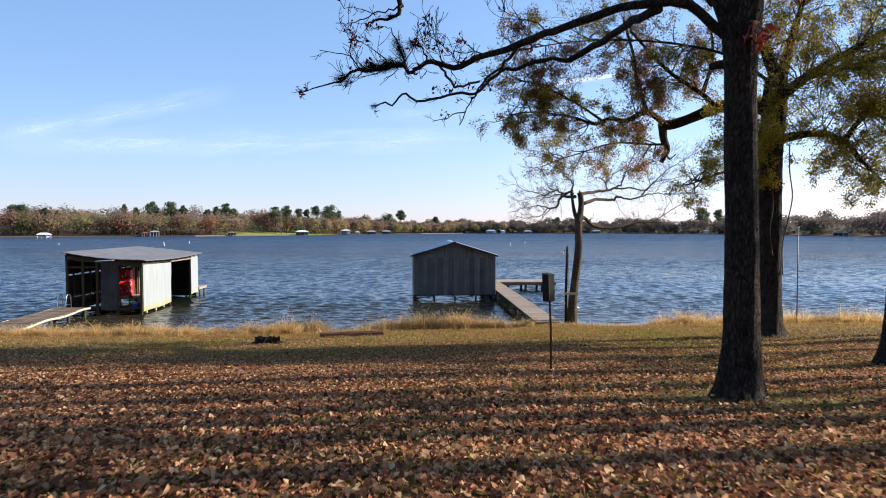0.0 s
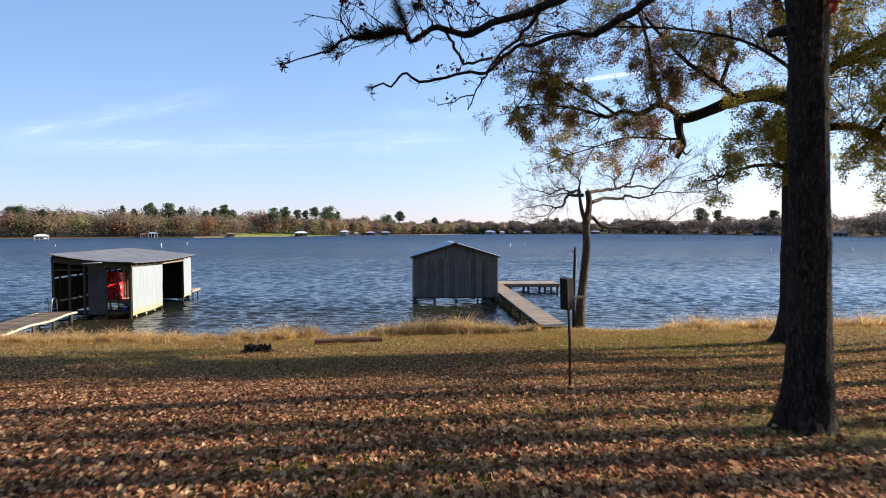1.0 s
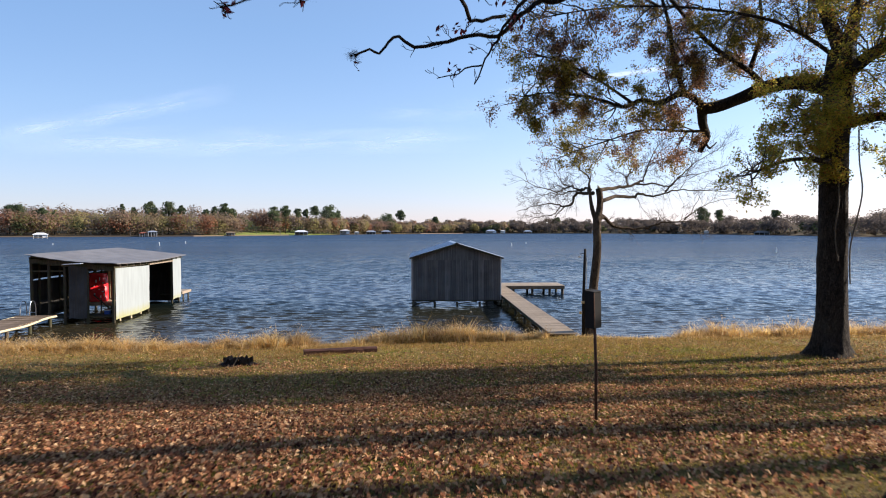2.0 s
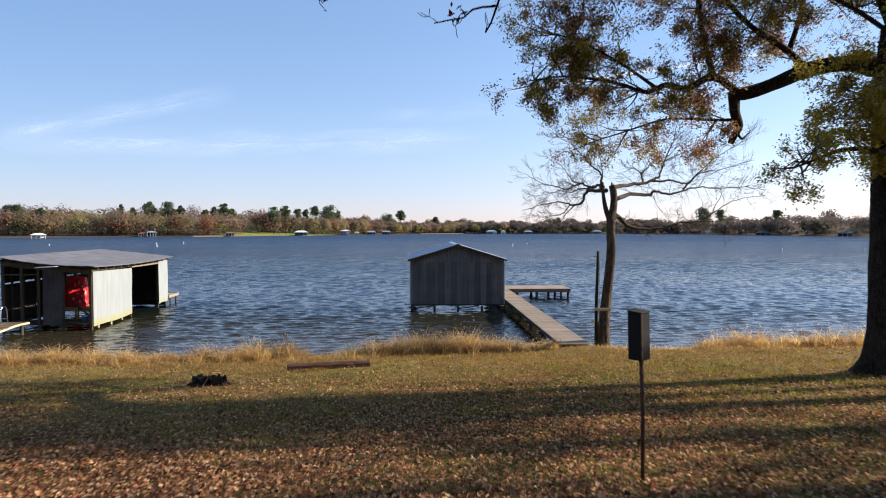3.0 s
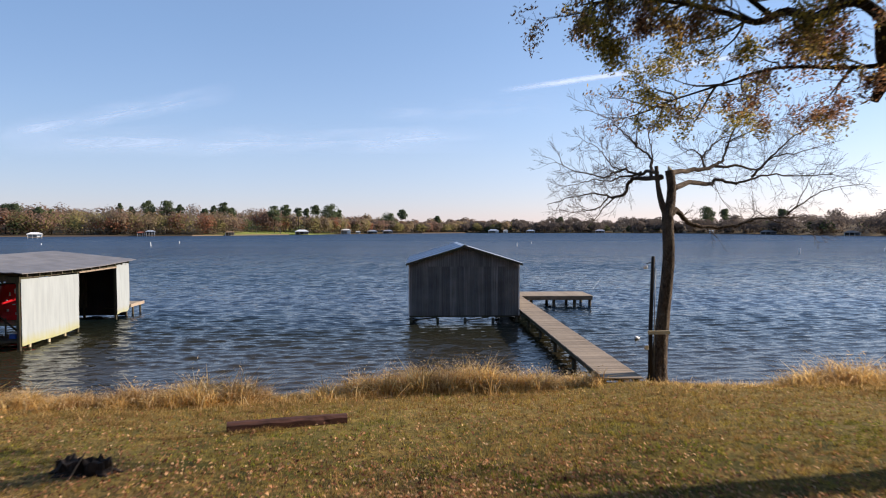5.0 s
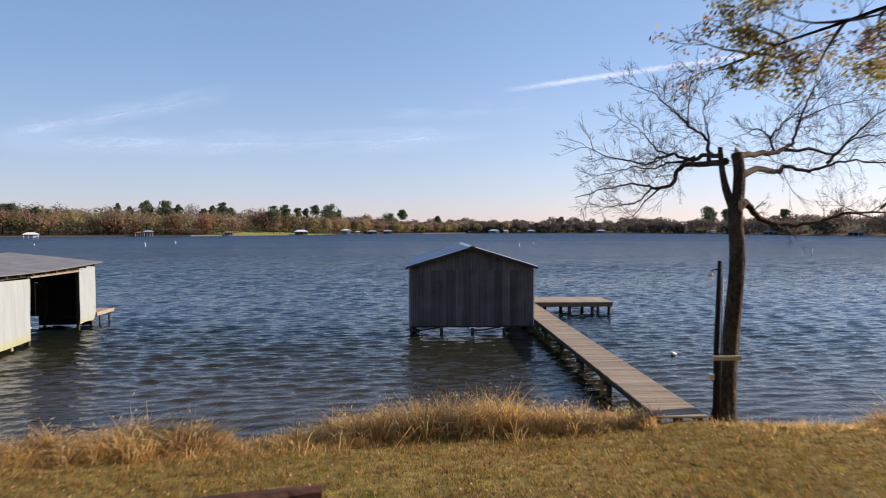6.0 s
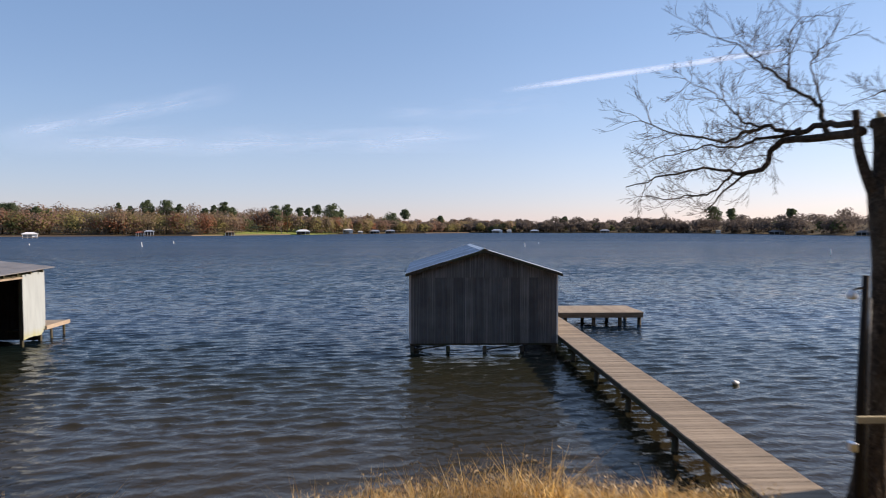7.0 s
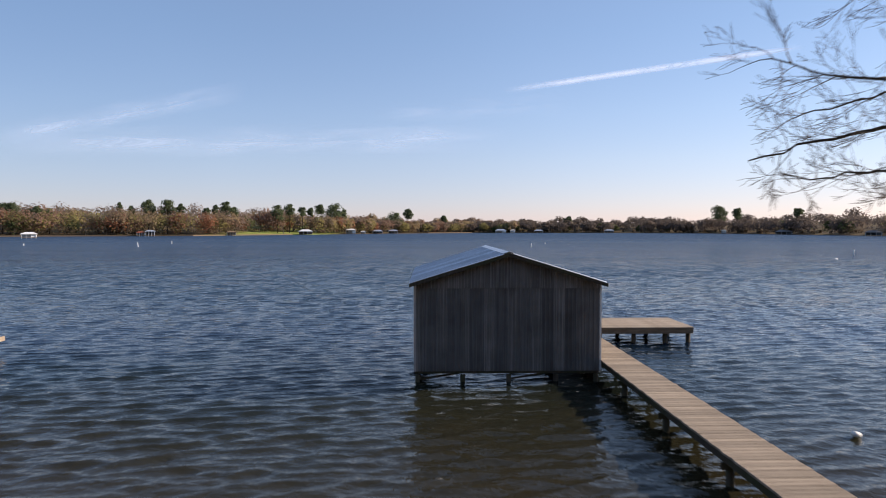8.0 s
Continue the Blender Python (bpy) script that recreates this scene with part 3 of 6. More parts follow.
def lake_fan(cols, near=22.0, far=150.0):
    """Rolling wind waves over a grid that widens and coarsens with distance; they die away at its rim."""
    rows = [near]
    while rows[-1] < far:
        rows.append(rows[-1] + max(0.07, 0.0027 * (rows[-1] - 4)))
    rows = np.array(rows)
    gap = np.gradient(rows)[:, None]
    half = (21 + 0.76 * (rows - near))[:, None]
    px, py = np.linspace(-1, 1, cols)[None, :] * half, np.repeat(rows[:, None], cols, axis=1)
    calm = 0.8 + 0.2 * np.sin(px * 0.07 + 1.1 * np.sin(py * 0.11)) * np.sin(py * 0.16 + 0.6 + np.sin(px * 0.05))
    rim = np.minimum(half - np.abs(px), np.minimum(py - near, (rows[-1] - py) * 0.05))
    fade = np.clip(rim / 0.5, 0, 1) * calm * np.interp(py, [24.5, 29.0, 34.0, 80.0, 148.0], [0.35, 0.75, 1.0, 1.0, 0.0])
    ox, oy, oz = px.copy(), py.copy(), np.zeros_like(px)
    open_lake = np.interp(py, [42.0, 85.0], [0.0, 1.0])
    for ln, a, ph, tall in WAVES + LONG:
        k = 2 * math.pi / ln
        amp = tall * fade * (open_lake if (ln, a, ph, tall) in LONG else 1.0) * np.clip(ln / (2.2 * gap) - 1, 0, 1)
        bend = 1.5 * np.sin(px * (0.9 / ln) ** 0.5 * 0.55 + 0.31 * py + ph * 2) + 0.9 * np.sin(px * 0.23 - py * 0.4 / ln ** 0.5 + ph * 3)
        w = k * (px * math.cos(a) + py * math.sin(a)) + ph + bend
        oz += amp * np.sin(w)
        ox += amp * 0.8 * math.cos(a) * np.cos(w)
        oy += amp * 0.8 * math.sin(a) * np.cos(w)
    v = np.stack([ox, oy, oz], axis=2).reshape(-1, 3)
    n = np.arange(px.size).reshape(px.shape)
    f = np.stack([n[:-1, :-1], n[:-1, 1:], n[1:, 1:], n[1:, :-1]], axis=2).reshape(-1, 4)
    corners = [(-half[0, 0], near), (half[0, 0], near), (half[-1, 0], rows[-1]), (-half[-1, 0], rows[-1])]
    ring = [(-2600, near - 0.1), (2600, near - 0.1), (2600, 1900), (-2600, 1900)] + corners
    return v, f, np.array([(x, y, 0) for x, y in ring], float)


fan_v, fan_f, ring_v = lake_fan(291)
sheets = [(fan_v, fan_f), (ring_v, np.array([(0, 1, 5, 4), (1, 2, 6, 5), (2, 3, 7, 6), (3, 0, 4, 7)]))]
lv, lf, base = [], [], 0
for v, f in sheets:
    lv.append(v)
    lf.append(f + base)
    base += len(v)
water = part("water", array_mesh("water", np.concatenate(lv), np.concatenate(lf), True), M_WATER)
tagged(water, "wind-rippled blue lake water, murky brown by the bank", "lake", kind="structure")


# ---- sky veils ----
def cloud(label, x, z, width, high, tilt, amount, scale, soft):
    g = Geo().add([(-width, 0, -high), (width, 0, -high), (width, 0, high), (-width, 0, high)], [(0, 1, 2, 3)])
    ob = part("cloud", g, mat_cloud("cloud_veil", width, high, amount, scale, soft))
    ob.matrix_basis = pose(x, 4300, z, 0, -tilt, 0)
    ob.visible_shadow = False
    return tagged(ob, label, "cloud", kind="structure")


cloud("long thin white veil of cirrus cloud", -1300, 620, 1900, 120, 1.0, 0.34, (0.0012, 1, 0.012), 0.36)
cloud("slanting wisp of white cirrus cloud", -2150, 800, 900, 90, 11, 0.32, (0.0016, 1, 0.014), 0.34)
cloud("faint patch of high white cloud", 300, 850, 700, 90, 4, 0.22, (0.002, 1, 0.012), 0.42)
cloud("straight white vapour trail across the sky", 1590, 1135, 1080, 26, 8.6, 0.75, (0.004, 1, 0.01), 0.2)


# ---- boathouse on posts, with the long dock ----
def ribbed_sheet(x0, x1, z0, tops, y, pitch=0.105, depth=0.016):
    """A ribbed wall sheet in the xz plane. tops: height of its upper edge at x0 and x1."""
    g = Geo()
    n = max(2, round((x1 - x0) / pitch))
    w = (x1 - x0) / n
    line = []
    for i in range(n):
        a = x0 + i * w
        line += [(a, 0), (a + w * 0.62, 0), (a + w * 0.7, -depth), (a + w * 0.92, -depth)]
    line.append((x1, 0))
    k = len(line)
    top = [tops[0] + (tops[1] - tops[0]) * (x - x0) / (x1 - x0) for x, _ in line]
    vs = [(x, y + d, z0) for x, d in line] + [(x, y + d, t) for (x, d), t in zip(line, top)]
    fs = [(i, i + 1, k + i + 1, k + i) for i in range(k - 1)]
    back = [(x, y + 0.02, z0) for x in (x0, x1)] + [(x1, y + 0.02, tops[1]), (x0, y + 0.02, tops[0])]
    g.add(vs, fs)
    g.add(back, [(3, 2, 1, 0)])
    return g


SX0, SX1, SY0, SY1 = -2.82, 2.40, 37.75, 44.2
EAVE, RIDGE, FOOT = 2.86, 3.66, 0.31
SXM = (SX0 + SX1) / 2


def gable(x):
    return EAVE + (RIDGE - EAVE) * (1 - abs(x - SXM) / (SX1 - SXM)) - 0.05


shed = thing("boathouse", "grey weathered ribbed metal boathouse with gable roof, standing on lake posts", "boathouse")
edges = np.linspace(SX0, SX1, 9)
rng = np.random.default_rng(11)
for a, b in zip(edges[:-1], edges[1:]):
    mid = a + (b - a) * rng.uniform(0.36, 0.5)
    part("wall_sheet", ribbed_sheet(a, mid, FOOT, (EAVE - 0.2, EAVE - 0.2), SY0 + rng.uniform(-0.012, 0.0), 0.075, 0.026), M_SHEET, shed)
    part("wall_sheet", ribbed_sheet(mid, b, FOOT, (EAVE - 0.2, EAVE - 0.2), SY0 + rng.uniform(-0.012, 0.0), 0.13, 0.03), M_SHEET_DULL, shed, "darker weathered wall sheet")
    for p, q in (((a, b),) if (a - SXM) * (b - SXM) >= -1e-6 else ((a, SXM), (SXM, b))):
        part("gable_sheet", ribbed_sheet(p, q + 0.01, EAVE - 0.21, (gable(p), gable(q)), SY0 - 0.034, 0.09, 0.026), M_SHEET, shed)
for x, face in ((SX0, -1), (SX1, 1)):
    turn = Matrix.Translation((x, SY0, 0)) @ pose(0, 0, 0, 0, 0, 90 if face > 0 else -90)
    for i in range(7):
        w = (SY1 - SY0) / 7
        a = i * w if face > 0 else -(i + 1) * w
        ob = part("wall_sheet", ribbed_sheet(a, a + w + 0.01, FOOT, (EAVE, EAVE), 0.0), M_SHEET, shed)
        ob.matrix_basis = turn
part("back_wall", Geo().box(SX0, SY1 - 0.03, EAVE - 0.5, SX1, SY1, EAVE), M_DARK_SHEET, shed, "dark sheet over the open boat bay")
for x in (SX0, SX1 - 0.35):
    part("back_wall", Geo().box(x, SY1 - 0.03, FOOT, x + 0.35, SY1, EAVE - 0.5), M_DARK_SHEET, shed)
for x in (SX0, SX1):
    part("corner_trim", Geo().box(x - 0.03, SY0 - 0.035, FOOT, x + 0.04, SY0 + 0.06, EAVE), M_WHITE if x > 0 else M_ROOF, shed, "bright metal corner trim")
for side in (-1, 1):
    n = 8
    w = (SY1 - SY0 + 0.6) / n
    over = 0.15
    run = (SX1 - SXM) + over
    drop = (RIDGE - EAVE) * run / (SX1 - SXM)
    for i in range(n):
        y0 = SY0 - 0.3 + i * w
        g = Geo()
        for k in range(4):
            ya, yb, yc = y0 + k * w / 4, y0 + (k + 0.75) * w / 4, y0 + (k + 1) * w / 4
            lift = 0.025
            g.add([(SXM, ya, RIDGE), (SXM + side * run, ya, RIDGE - drop), (SXM + side * run, yb, RIDGE - drop), (SXM, yb, RIDGE)], [(0, 1, 2, 3) if side < 0 else (3, 2, 1, 0)])
            g.add([(SXM, yb, RIDGE), (SXM + side * run, yb, RIDGE - drop), (SXM + side * run, (yb + yc) / 2, RIDGE - drop + lift), (SXM, (yb + yc) / 2, RIDGE + lift)], [(0, 1, 2, 3) if side < 0 else (3, 2, 1, 0)])
            g.add([(SXM, (yb + yc) / 2, RIDGE + lift), (SXM + side * run, (yb + yc) / 2, RIDGE - drop + lift), (SXM + side * run, yc, RIDGE - drop), (SXM, yc, RIDGE)], [(0, 1, 2, 3) if side < 0 else (3, 2, 1, 0)])
        part("roof_sheet", g, M_ROOF, shed, "bright galvanised roof sheet")
    for y0 in (SY0 - 0.3, SY1 + 0.27):
        g = Geo().add([(SXM, y0, RIDGE - 0.012), (SXM + side * run, y0, RIDGE - drop - 0.012), (SXM + side * run, y0, RIDGE - drop - 0.11), (SXM, y0, RIDGE - 0.11),
               (SXM, y0 + 0.03, RIDGE - 0.012), (SXM + side * run, y0 + 0.03, RIDGE - drop - 0.012), (SXM + side * run, y0 + 0.03, RIDGE - drop - 0.11), (SXM, y0 + 0.03, RIDGE - 0.11)],
              [(0, 1, 2, 3), (7, 6, 5, 4), (3, 2, 6, 7), (1, 5, 6, 2), (0, 4, 5, 1)])
        part("barge_board", g, M_TIMBER, shed)
part("ridge_cap", Geo().add([(SXM - 0.16, SY0 - 0.31, RIDGE - 0.025), (SXM, SY0 - 0.31, RIDGE + 0.035), (SXM + 0.16, SY0 - 0.31, RIDGE - 0.025),
                             (SXM - 0.16, SY1 + 0.31, RIDGE - 0.025), (SXM, SY1 + 0.31, RIDGE + 0.035), (SXM + 0.16, SY1 + 0.31, RIDGE - 0.025)],
                            [(0, 1, 4, 3), (1, 2, 5, 4)]), M_ROOF, shed)
part("sill_beam", Geo().box(SX0, SY0 + 0.02, FOOT - 0.07, SX1, SY0 + 0.16, FOOT + 0.01, bev=0.01), M_TIMBER, shed)
for x in (SX0, SX1 - 0.14):
    part("side_beam", Geo().box(x, SY0 + 0.17, FOOT - 0.07, x + 0.14, SY1, FOOT + 0.01), M_TIMBER, shed)
for y in (SY0 + 0.1, SY0 + 2.5, SY1 - 0.12):
    for i, x in enumerate((SX0 + 0.08, SX0 + 1.35, SX0 + 2.66, SX0 + 4.0, SX1 - 0.08)):
        part("post", Geo().tube([(x, y, -1.6), (x, y, FOOT - 0.12)], [0.075, 0.07], 8), M_TIMBER, shed, smooth=True)
for x in (SX0 + 0.15, SX0 + 2.7):
    part("cross_brace", Geo().tube([(x, SY0 + 0.25, 0.03), (x + 1.15, SY0 + 0.25, FOOT - 0.1)], [0.03, 0.03], 5), M_TIMBER, shed)
    part("cross_brace", Geo().tube([(x + 1.25, SY0 + 2.0, 0.05), (x + 0.1, SY0 + 2.0, FOOT - 0.1)], [0.03, 0.03], 5), M_TIMBER, shed)

DX0, DX1, DY0, DY1, DZ = 2.45, 3.42, 24.15, 43.35, 0.62
dock = thing("dock", "long weathered grey-brown plank dock on dark posts from the bank", "dock")
for x in (DX0 + 0.03, (DX0 + DX1) / 2, DX1 - 0.08):
    part("stringer", Geo().box(x, DY0 + 0.1, DZ - 0.2, x + 0.05, DY1, DZ - 0.037), M_TIMBER, dock)
y = 25.2
while y < DY1:
    for x in (DX0 + 0.17, DX1 - 0.17):
        part("post", Geo().tube([(x, y, -1.8), (x, y, DZ - 0.06)], [0.075, 0.07], 8), M_TIMBER, dock, smooth=True)
    part("cross_beam", Geo().box(DX0 - 0.02, y - 0.09, DZ - 0.32, DX1 + 0.02, y - 0.04, DZ - 0.2), M_TIMBER, dock)
    y += 2.75
PX1, PY1 = 7.55, 45.85
landing = thing("dock_platform", "weathered plank swim platform on posts at the end of the dock", "platform")
for x in (DX0 + 0.05, 4.0, 5.3, 6.5, PX1 - 0.16):
    for y in (DY1 + 0.25, PY1 - 0.25):
        part("post", Geo().tube([(x + 0.06, y, -2.4), (x + 0.06, y, DZ - 0.05)], [0.09, 0.085], 8), M_TIMBER, landing, smooth=True)
for y in (DY1 + 0.02, PY1 - 0.07):
    part("fascia", Geo().box(DX0 + (1.0 if y < 44 else 0), y, DZ - 0.24, PX1, y + 0.05, DZ - 0.036), M_FASCIA, landing, "brown edge board")
part("fascia", Geo().box(PX1 - 0.05, DY1 + 0.07, DZ - 0.24, PX1, PY1 - 0.07, DZ - 0.036), M_FASCIA, landing)
for y in (DY1 + 0.7, DY1 + 1.3, DY1 + 1.9):
    part("joist", Geo().box(DX0, y, DZ - 0.2, PX1 - 0.06, y + 0.05, DZ - 0.036), M_TIMBER, landing)

# ---- boathouse with a sagging lean-to roof and torn sheet walls ----
old_m = pose(-16.72, 31.35, 0, 0, 0, 3.4)
old = thing("open_boathouse", "old boathouse with sagging grey roof, white sheet side, open front", "boathouse", old_m)
BW, BL = 3.78, 9.2


def roof_z(x, y):
    """Height of the sagging roof over the local plan, x from -BW to 0."""
    u, v = -x / BW, y / BL
    return 2.80 + 0.42 * u - 0.10 * math.sin(math.pi * min(max(u, 0), 1)) * (1 - v) - 0.08 * math.sin(math.pi * v) * (1 - u) + 0.03 * v


def wavy_sheet(x0, y0, x1, y1, z0, z1, nu, bulge, torn=0.0, seed=0.0):
    """An upright bent sheet between two plan points, with thickness."""
    g = Geo()
    nv = 6
    d = Vector((x1 - x0, y1 - y0, 0))
    nrm = Vector((d.y, -d.x, 0)).normalized()
    for off in (0.0, -0.012):
        base = len(g.v)
        for j in range(nv + 1):
            for i in range(nu + 1):
                s, t = i / nu, j / nv
                low = z0(s) + torn * noise.noise(Vector((s * 3 + seed, 2.2, 0.3)))
                top = z1(s)
                b = bulge * math.sin(math.pi * s) * (1 - t) + 0.035 * noise.noise(Vector((s * 2.5, t * 2.0, seed))) + 0.006 * math.sin(i * math.pi)
                b += 0.012 * (1 if i % 2 else 0)
                p = Vector((x0, y0, 0)) + d * s + nrm * (b + off)
                g.v.append((p.x, p.y, low + (top - low) * t))
        for j in range(nv):
            for i in range(nu):
                q = (base + j * (nu + 1) + i, base + j * (nu + 1) + i + 1, base + (j + 1) * (nu + 1) + i + 1, base + (j + 1) * (nu + 1) + i)
                g.f.append(q if off == 0 else q[::-1])
    return g


g = Geo()
NU, NV = 14, 20
for lift in (0.0, -0.03):
    base = len(g.v)
    for j in range(NV + 1):
        for i in range(NU + 1):
            x, yy = -BW - 0.08 + (BW + 0.33) * i / NU, -0.35 + (BL + 0.75) * j / NV
            g.v.append((x, yy, roof_z(x, yy) + 0.06 + lift + (0.012 if i % 2 else 0)))
    for j in range(NV):
        for i in range(NU):
            q = (base + j * (NU + 1) + i, base + j * (NU + 1) + i + 1, base + (j + 1) * (NU + 1) + i + 1, base + (j + 1) * (NU + 1) + i)
            g.f.append(q if lift == 0 else q[::-1])
n1 = (NU + 1) * (NV + 1)
rim = [i for i in range(NU + 1)] + [j * (NU + 1) + NU for j in range(1, NV + 1)] + [NV * (NU + 1) + i for i in range(NU - 1, -1, -1)] + [j * (NU + 1) for j in range(NV - 1, 0, -1)]
g.f += [(a, n1 + a, n1 + b, b) for a, b in zip(rim, rim[1:] + rim[:1])]
part("roof", g, M_ROOF_OLD, old, "sagging dull grey metal roof")
part("loose_roof_sheet", Geo().box(-1.9, -0.55, 2.93, -1.1, -0.2, 2.955), M_ROOF, old, "bent bright sheet at the roof edge").matrix_basis = pose(0, 0, 0, 2, -3, 4)
for i in range(12):
    yy = 0.05 + i * BL / 11.5
    g = Geo()
    for k in range(6):
        x = -BW + (BW + 0.2) * k / 6
        x2 = x + (BW + 0.2) / 6
        g.add([(x, yy, roof_z(x, yy) - 0.10), (x2, yy, roof_z(x2, yy) - 0.10), (x2, yy, roof_z(x2, yy) + 0.028), (x, yy, roof_z(x, yy) + 0.028),
               (x, yy + 0.05, roof_z(x, yy) - 0.10), (x2, yy + 0.05, roof_z(x2, yy) - 0.10), (x2, yy + 0.05, roof_z(x2, yy) + 0.028), (x, yy + 0.05, roof_z(x, yy) + 0.028)],
              [(0, 1, 2, 3), (7, 6, 5, 4), (0, 4, 5, 1), (3, 2, 6, 7), (0, 3, 7, 4), (1, 5, 6, 2)])
    part("rafter", g, M_TIMBER, old)
g = Geo()
for k in range(8):
    g.box(-BW + k * BW / 8, -0.06, 2.56 + 0.42 * (1 - (k + 0.5) / 8) - 0.1, -BW + (k + 1) * BW / 8, -0.01, 2.79 + 0.42 * (1 - (k + 0.5) / 8) - 0.12)
part("front_beam", g, M_TIMBER, old)
part("side_beam", Geo().box(-0.11, 0, 2.58, -0.04, BL, 2.72), M_TIMBER, old)
part("side_beam", Geo().box(-BW, 0, 2.95, -BW + 0.08, BL, 3.1), M_TIMBER, old)
for x, yy, top in ((-0.08, 0.0, 2.7), (-0.08, 4.15, 2.6), (-0.08, 7.9, 2.65), (-0.08, BL - 0.1, 2.7), (-1.25, 0.0, 2.65), (-2.25, 0.0, 2.75), (-2.95, 0.0, 2.8), (-BW + 0.06, 0.0, 3.0), (-BW + 0.06, 3.2, 3.0), (-BW + 0.06, 6.3, 3.0), (-BW + 0.06, BL - 0.1, 3.0), (-2.1, 4.6, 2.8), (-2.1, BL - 0.1, 2.8)):
    part("post", Geo().box(x - 0.055, yy - 0.055, -1.5, x + 0.055, yy + 0.055, top, bev=0.012), M_TIMBER, old)
for yy in (0.6, 1.9, 3.1):
    part("post", Geo().tube([(-0.06, yy, -1.5), (-0.06, yy, 0.4)], [0.05, 0.05], 7), M_PALE_WOOD, old, "pale short post", smooth=True)
part("side_sheet", wavy_sheet(0.02, 0.0, 0.02, 4.15, lambda s: 0.16 + 0.03 * s, lambda s: 2.6 - 0.09 * s, 28, 0.07, 0.04, 1.0), M_WHITE_SHEET, old, "large white sheet wall, greenish at its foot", smooth=True)
part("side_sheet", wavy_sheet(0.02, 7.85, 0.02, BL + 0.1, lambda s: 0.22 + 0.22 * s, lambda s: 2.66 + 0.1 * s, 12, 0.13, 0.08, 4.0), M_WHITE_SHEET, old, "narrow bent white sheet wall", smooth=True)
part("front_sheet", wavy_sheet(-2.05, -0.08, -1.25, -0.08, lambda s: 0.26, lambda s: 2.74 - 0.08 * s, 14, 0.05, 0.03, 7.0), M_DARK_SHEET, old, "dark grey hanging front sheet")
# inner walls use the sheet colour darkened for shade
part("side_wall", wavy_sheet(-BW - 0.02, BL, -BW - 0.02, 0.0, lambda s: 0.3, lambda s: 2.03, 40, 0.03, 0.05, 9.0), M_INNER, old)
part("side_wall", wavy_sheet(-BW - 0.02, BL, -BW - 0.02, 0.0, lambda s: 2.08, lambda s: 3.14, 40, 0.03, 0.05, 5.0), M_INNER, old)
for i in range(6):
    x0 = -BW + 0.15 + i * 0.29
    part("wall_board", Geo().box(x0, BL - 0.14, 0.45, x0 + 0.27 - 0.015 * (i % 3), BL - 0.11, 1.95 + 0.06 * (i % 2)), M_TIMBER, old)
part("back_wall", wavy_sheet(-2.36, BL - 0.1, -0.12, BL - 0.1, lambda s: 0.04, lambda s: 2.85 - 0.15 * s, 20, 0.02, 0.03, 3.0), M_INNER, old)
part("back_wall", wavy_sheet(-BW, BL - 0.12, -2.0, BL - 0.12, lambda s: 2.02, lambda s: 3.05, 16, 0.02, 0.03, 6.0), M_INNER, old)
for k in range(9):
    part("stud", Geo().box(-BW + 0.03, 0.6 + k * 0.92, 0.36, -BW + 0.1, 0.68 + k * 0.92, 2.98), M_TIMBER, old)
part("lintel", Geo().box(-0.035, 4.2, 2.53, 0.03, 7.85, 2.6), M_PLANK, old, "pale board over the side opening")
for x0, y0, z1 in ((-2.62, 5.3, 2.1), (-2.36, 5.34, 1.95), (-2.98, 6.2, 2.2)):
    part("loose_board", Geo().box(x0, y0, 0.6, x0 + 0.14, y0 + 0.03, z1, bev=0.006), M_PALE_WOOD, old, "pale board stood up inside")
part("rail", Geo().box(-BW, BL - 0.2, 1.98, -2.1, BL - 0.15, 2.06), M_TIMBER, old)
part("rail", Geo().box(-BW + 0.05, 0.02, 2.45, -2.2, 0.07, 2.52), M_TIMBER, old)
part("deck", Geo().box(-BW, 0.0, 0.3, -0.1, 0.95, 0.36), M_TIMBER, old, "dark front walkway boards")
part("deck", Geo().box(-BW, 0.95, 0.32, -3.3, BL, 0.38), M_TIMBER, old)
part("deck", Geo().box(-1.0, BL - 0.6, 0.42, 0.1, BL, 0.47), M_TIMBER, old)
part("rear_walkway", Geo().box(-1.3, BL + 0.05, 0.5, 0.08, BL + 1.7, 0.56), M_PLANK, old, "pale plank walkway end")
part("rear_edge_board", Geo().box(0.085, BL + 0.0, 0.42, 0.125, BL + 1.75, 0.58), M_PLANK, old)
for x, yy in ((0.0, BL + 0.55), (0.0, BL + 1.5), (-1.2, BL + 1.5)):
    part("post", Geo().tube([(x, yy, -2), (x, yy, 0.5)], [0.05, 0.05], 7), M_TIMBER, old, smooth=True)
part("shelf", Geo().box(-3.0, 2.5, 0.54, -0.35, 4.9, 0.6), M_PALE_WOOD, old, "pale board shelf")
g = Geo()
g.tube([(-1.25, 0.6, 1.3), (-0.5, 0.9, 0.45)], [0.035, 0.035], 6)
g.tube([(-0.95, 0.7, 0.35), (-0.95, 0.7, 1.1)], [0.03, 0.03], 6)
part("brace", g, M_TIMBER, old)


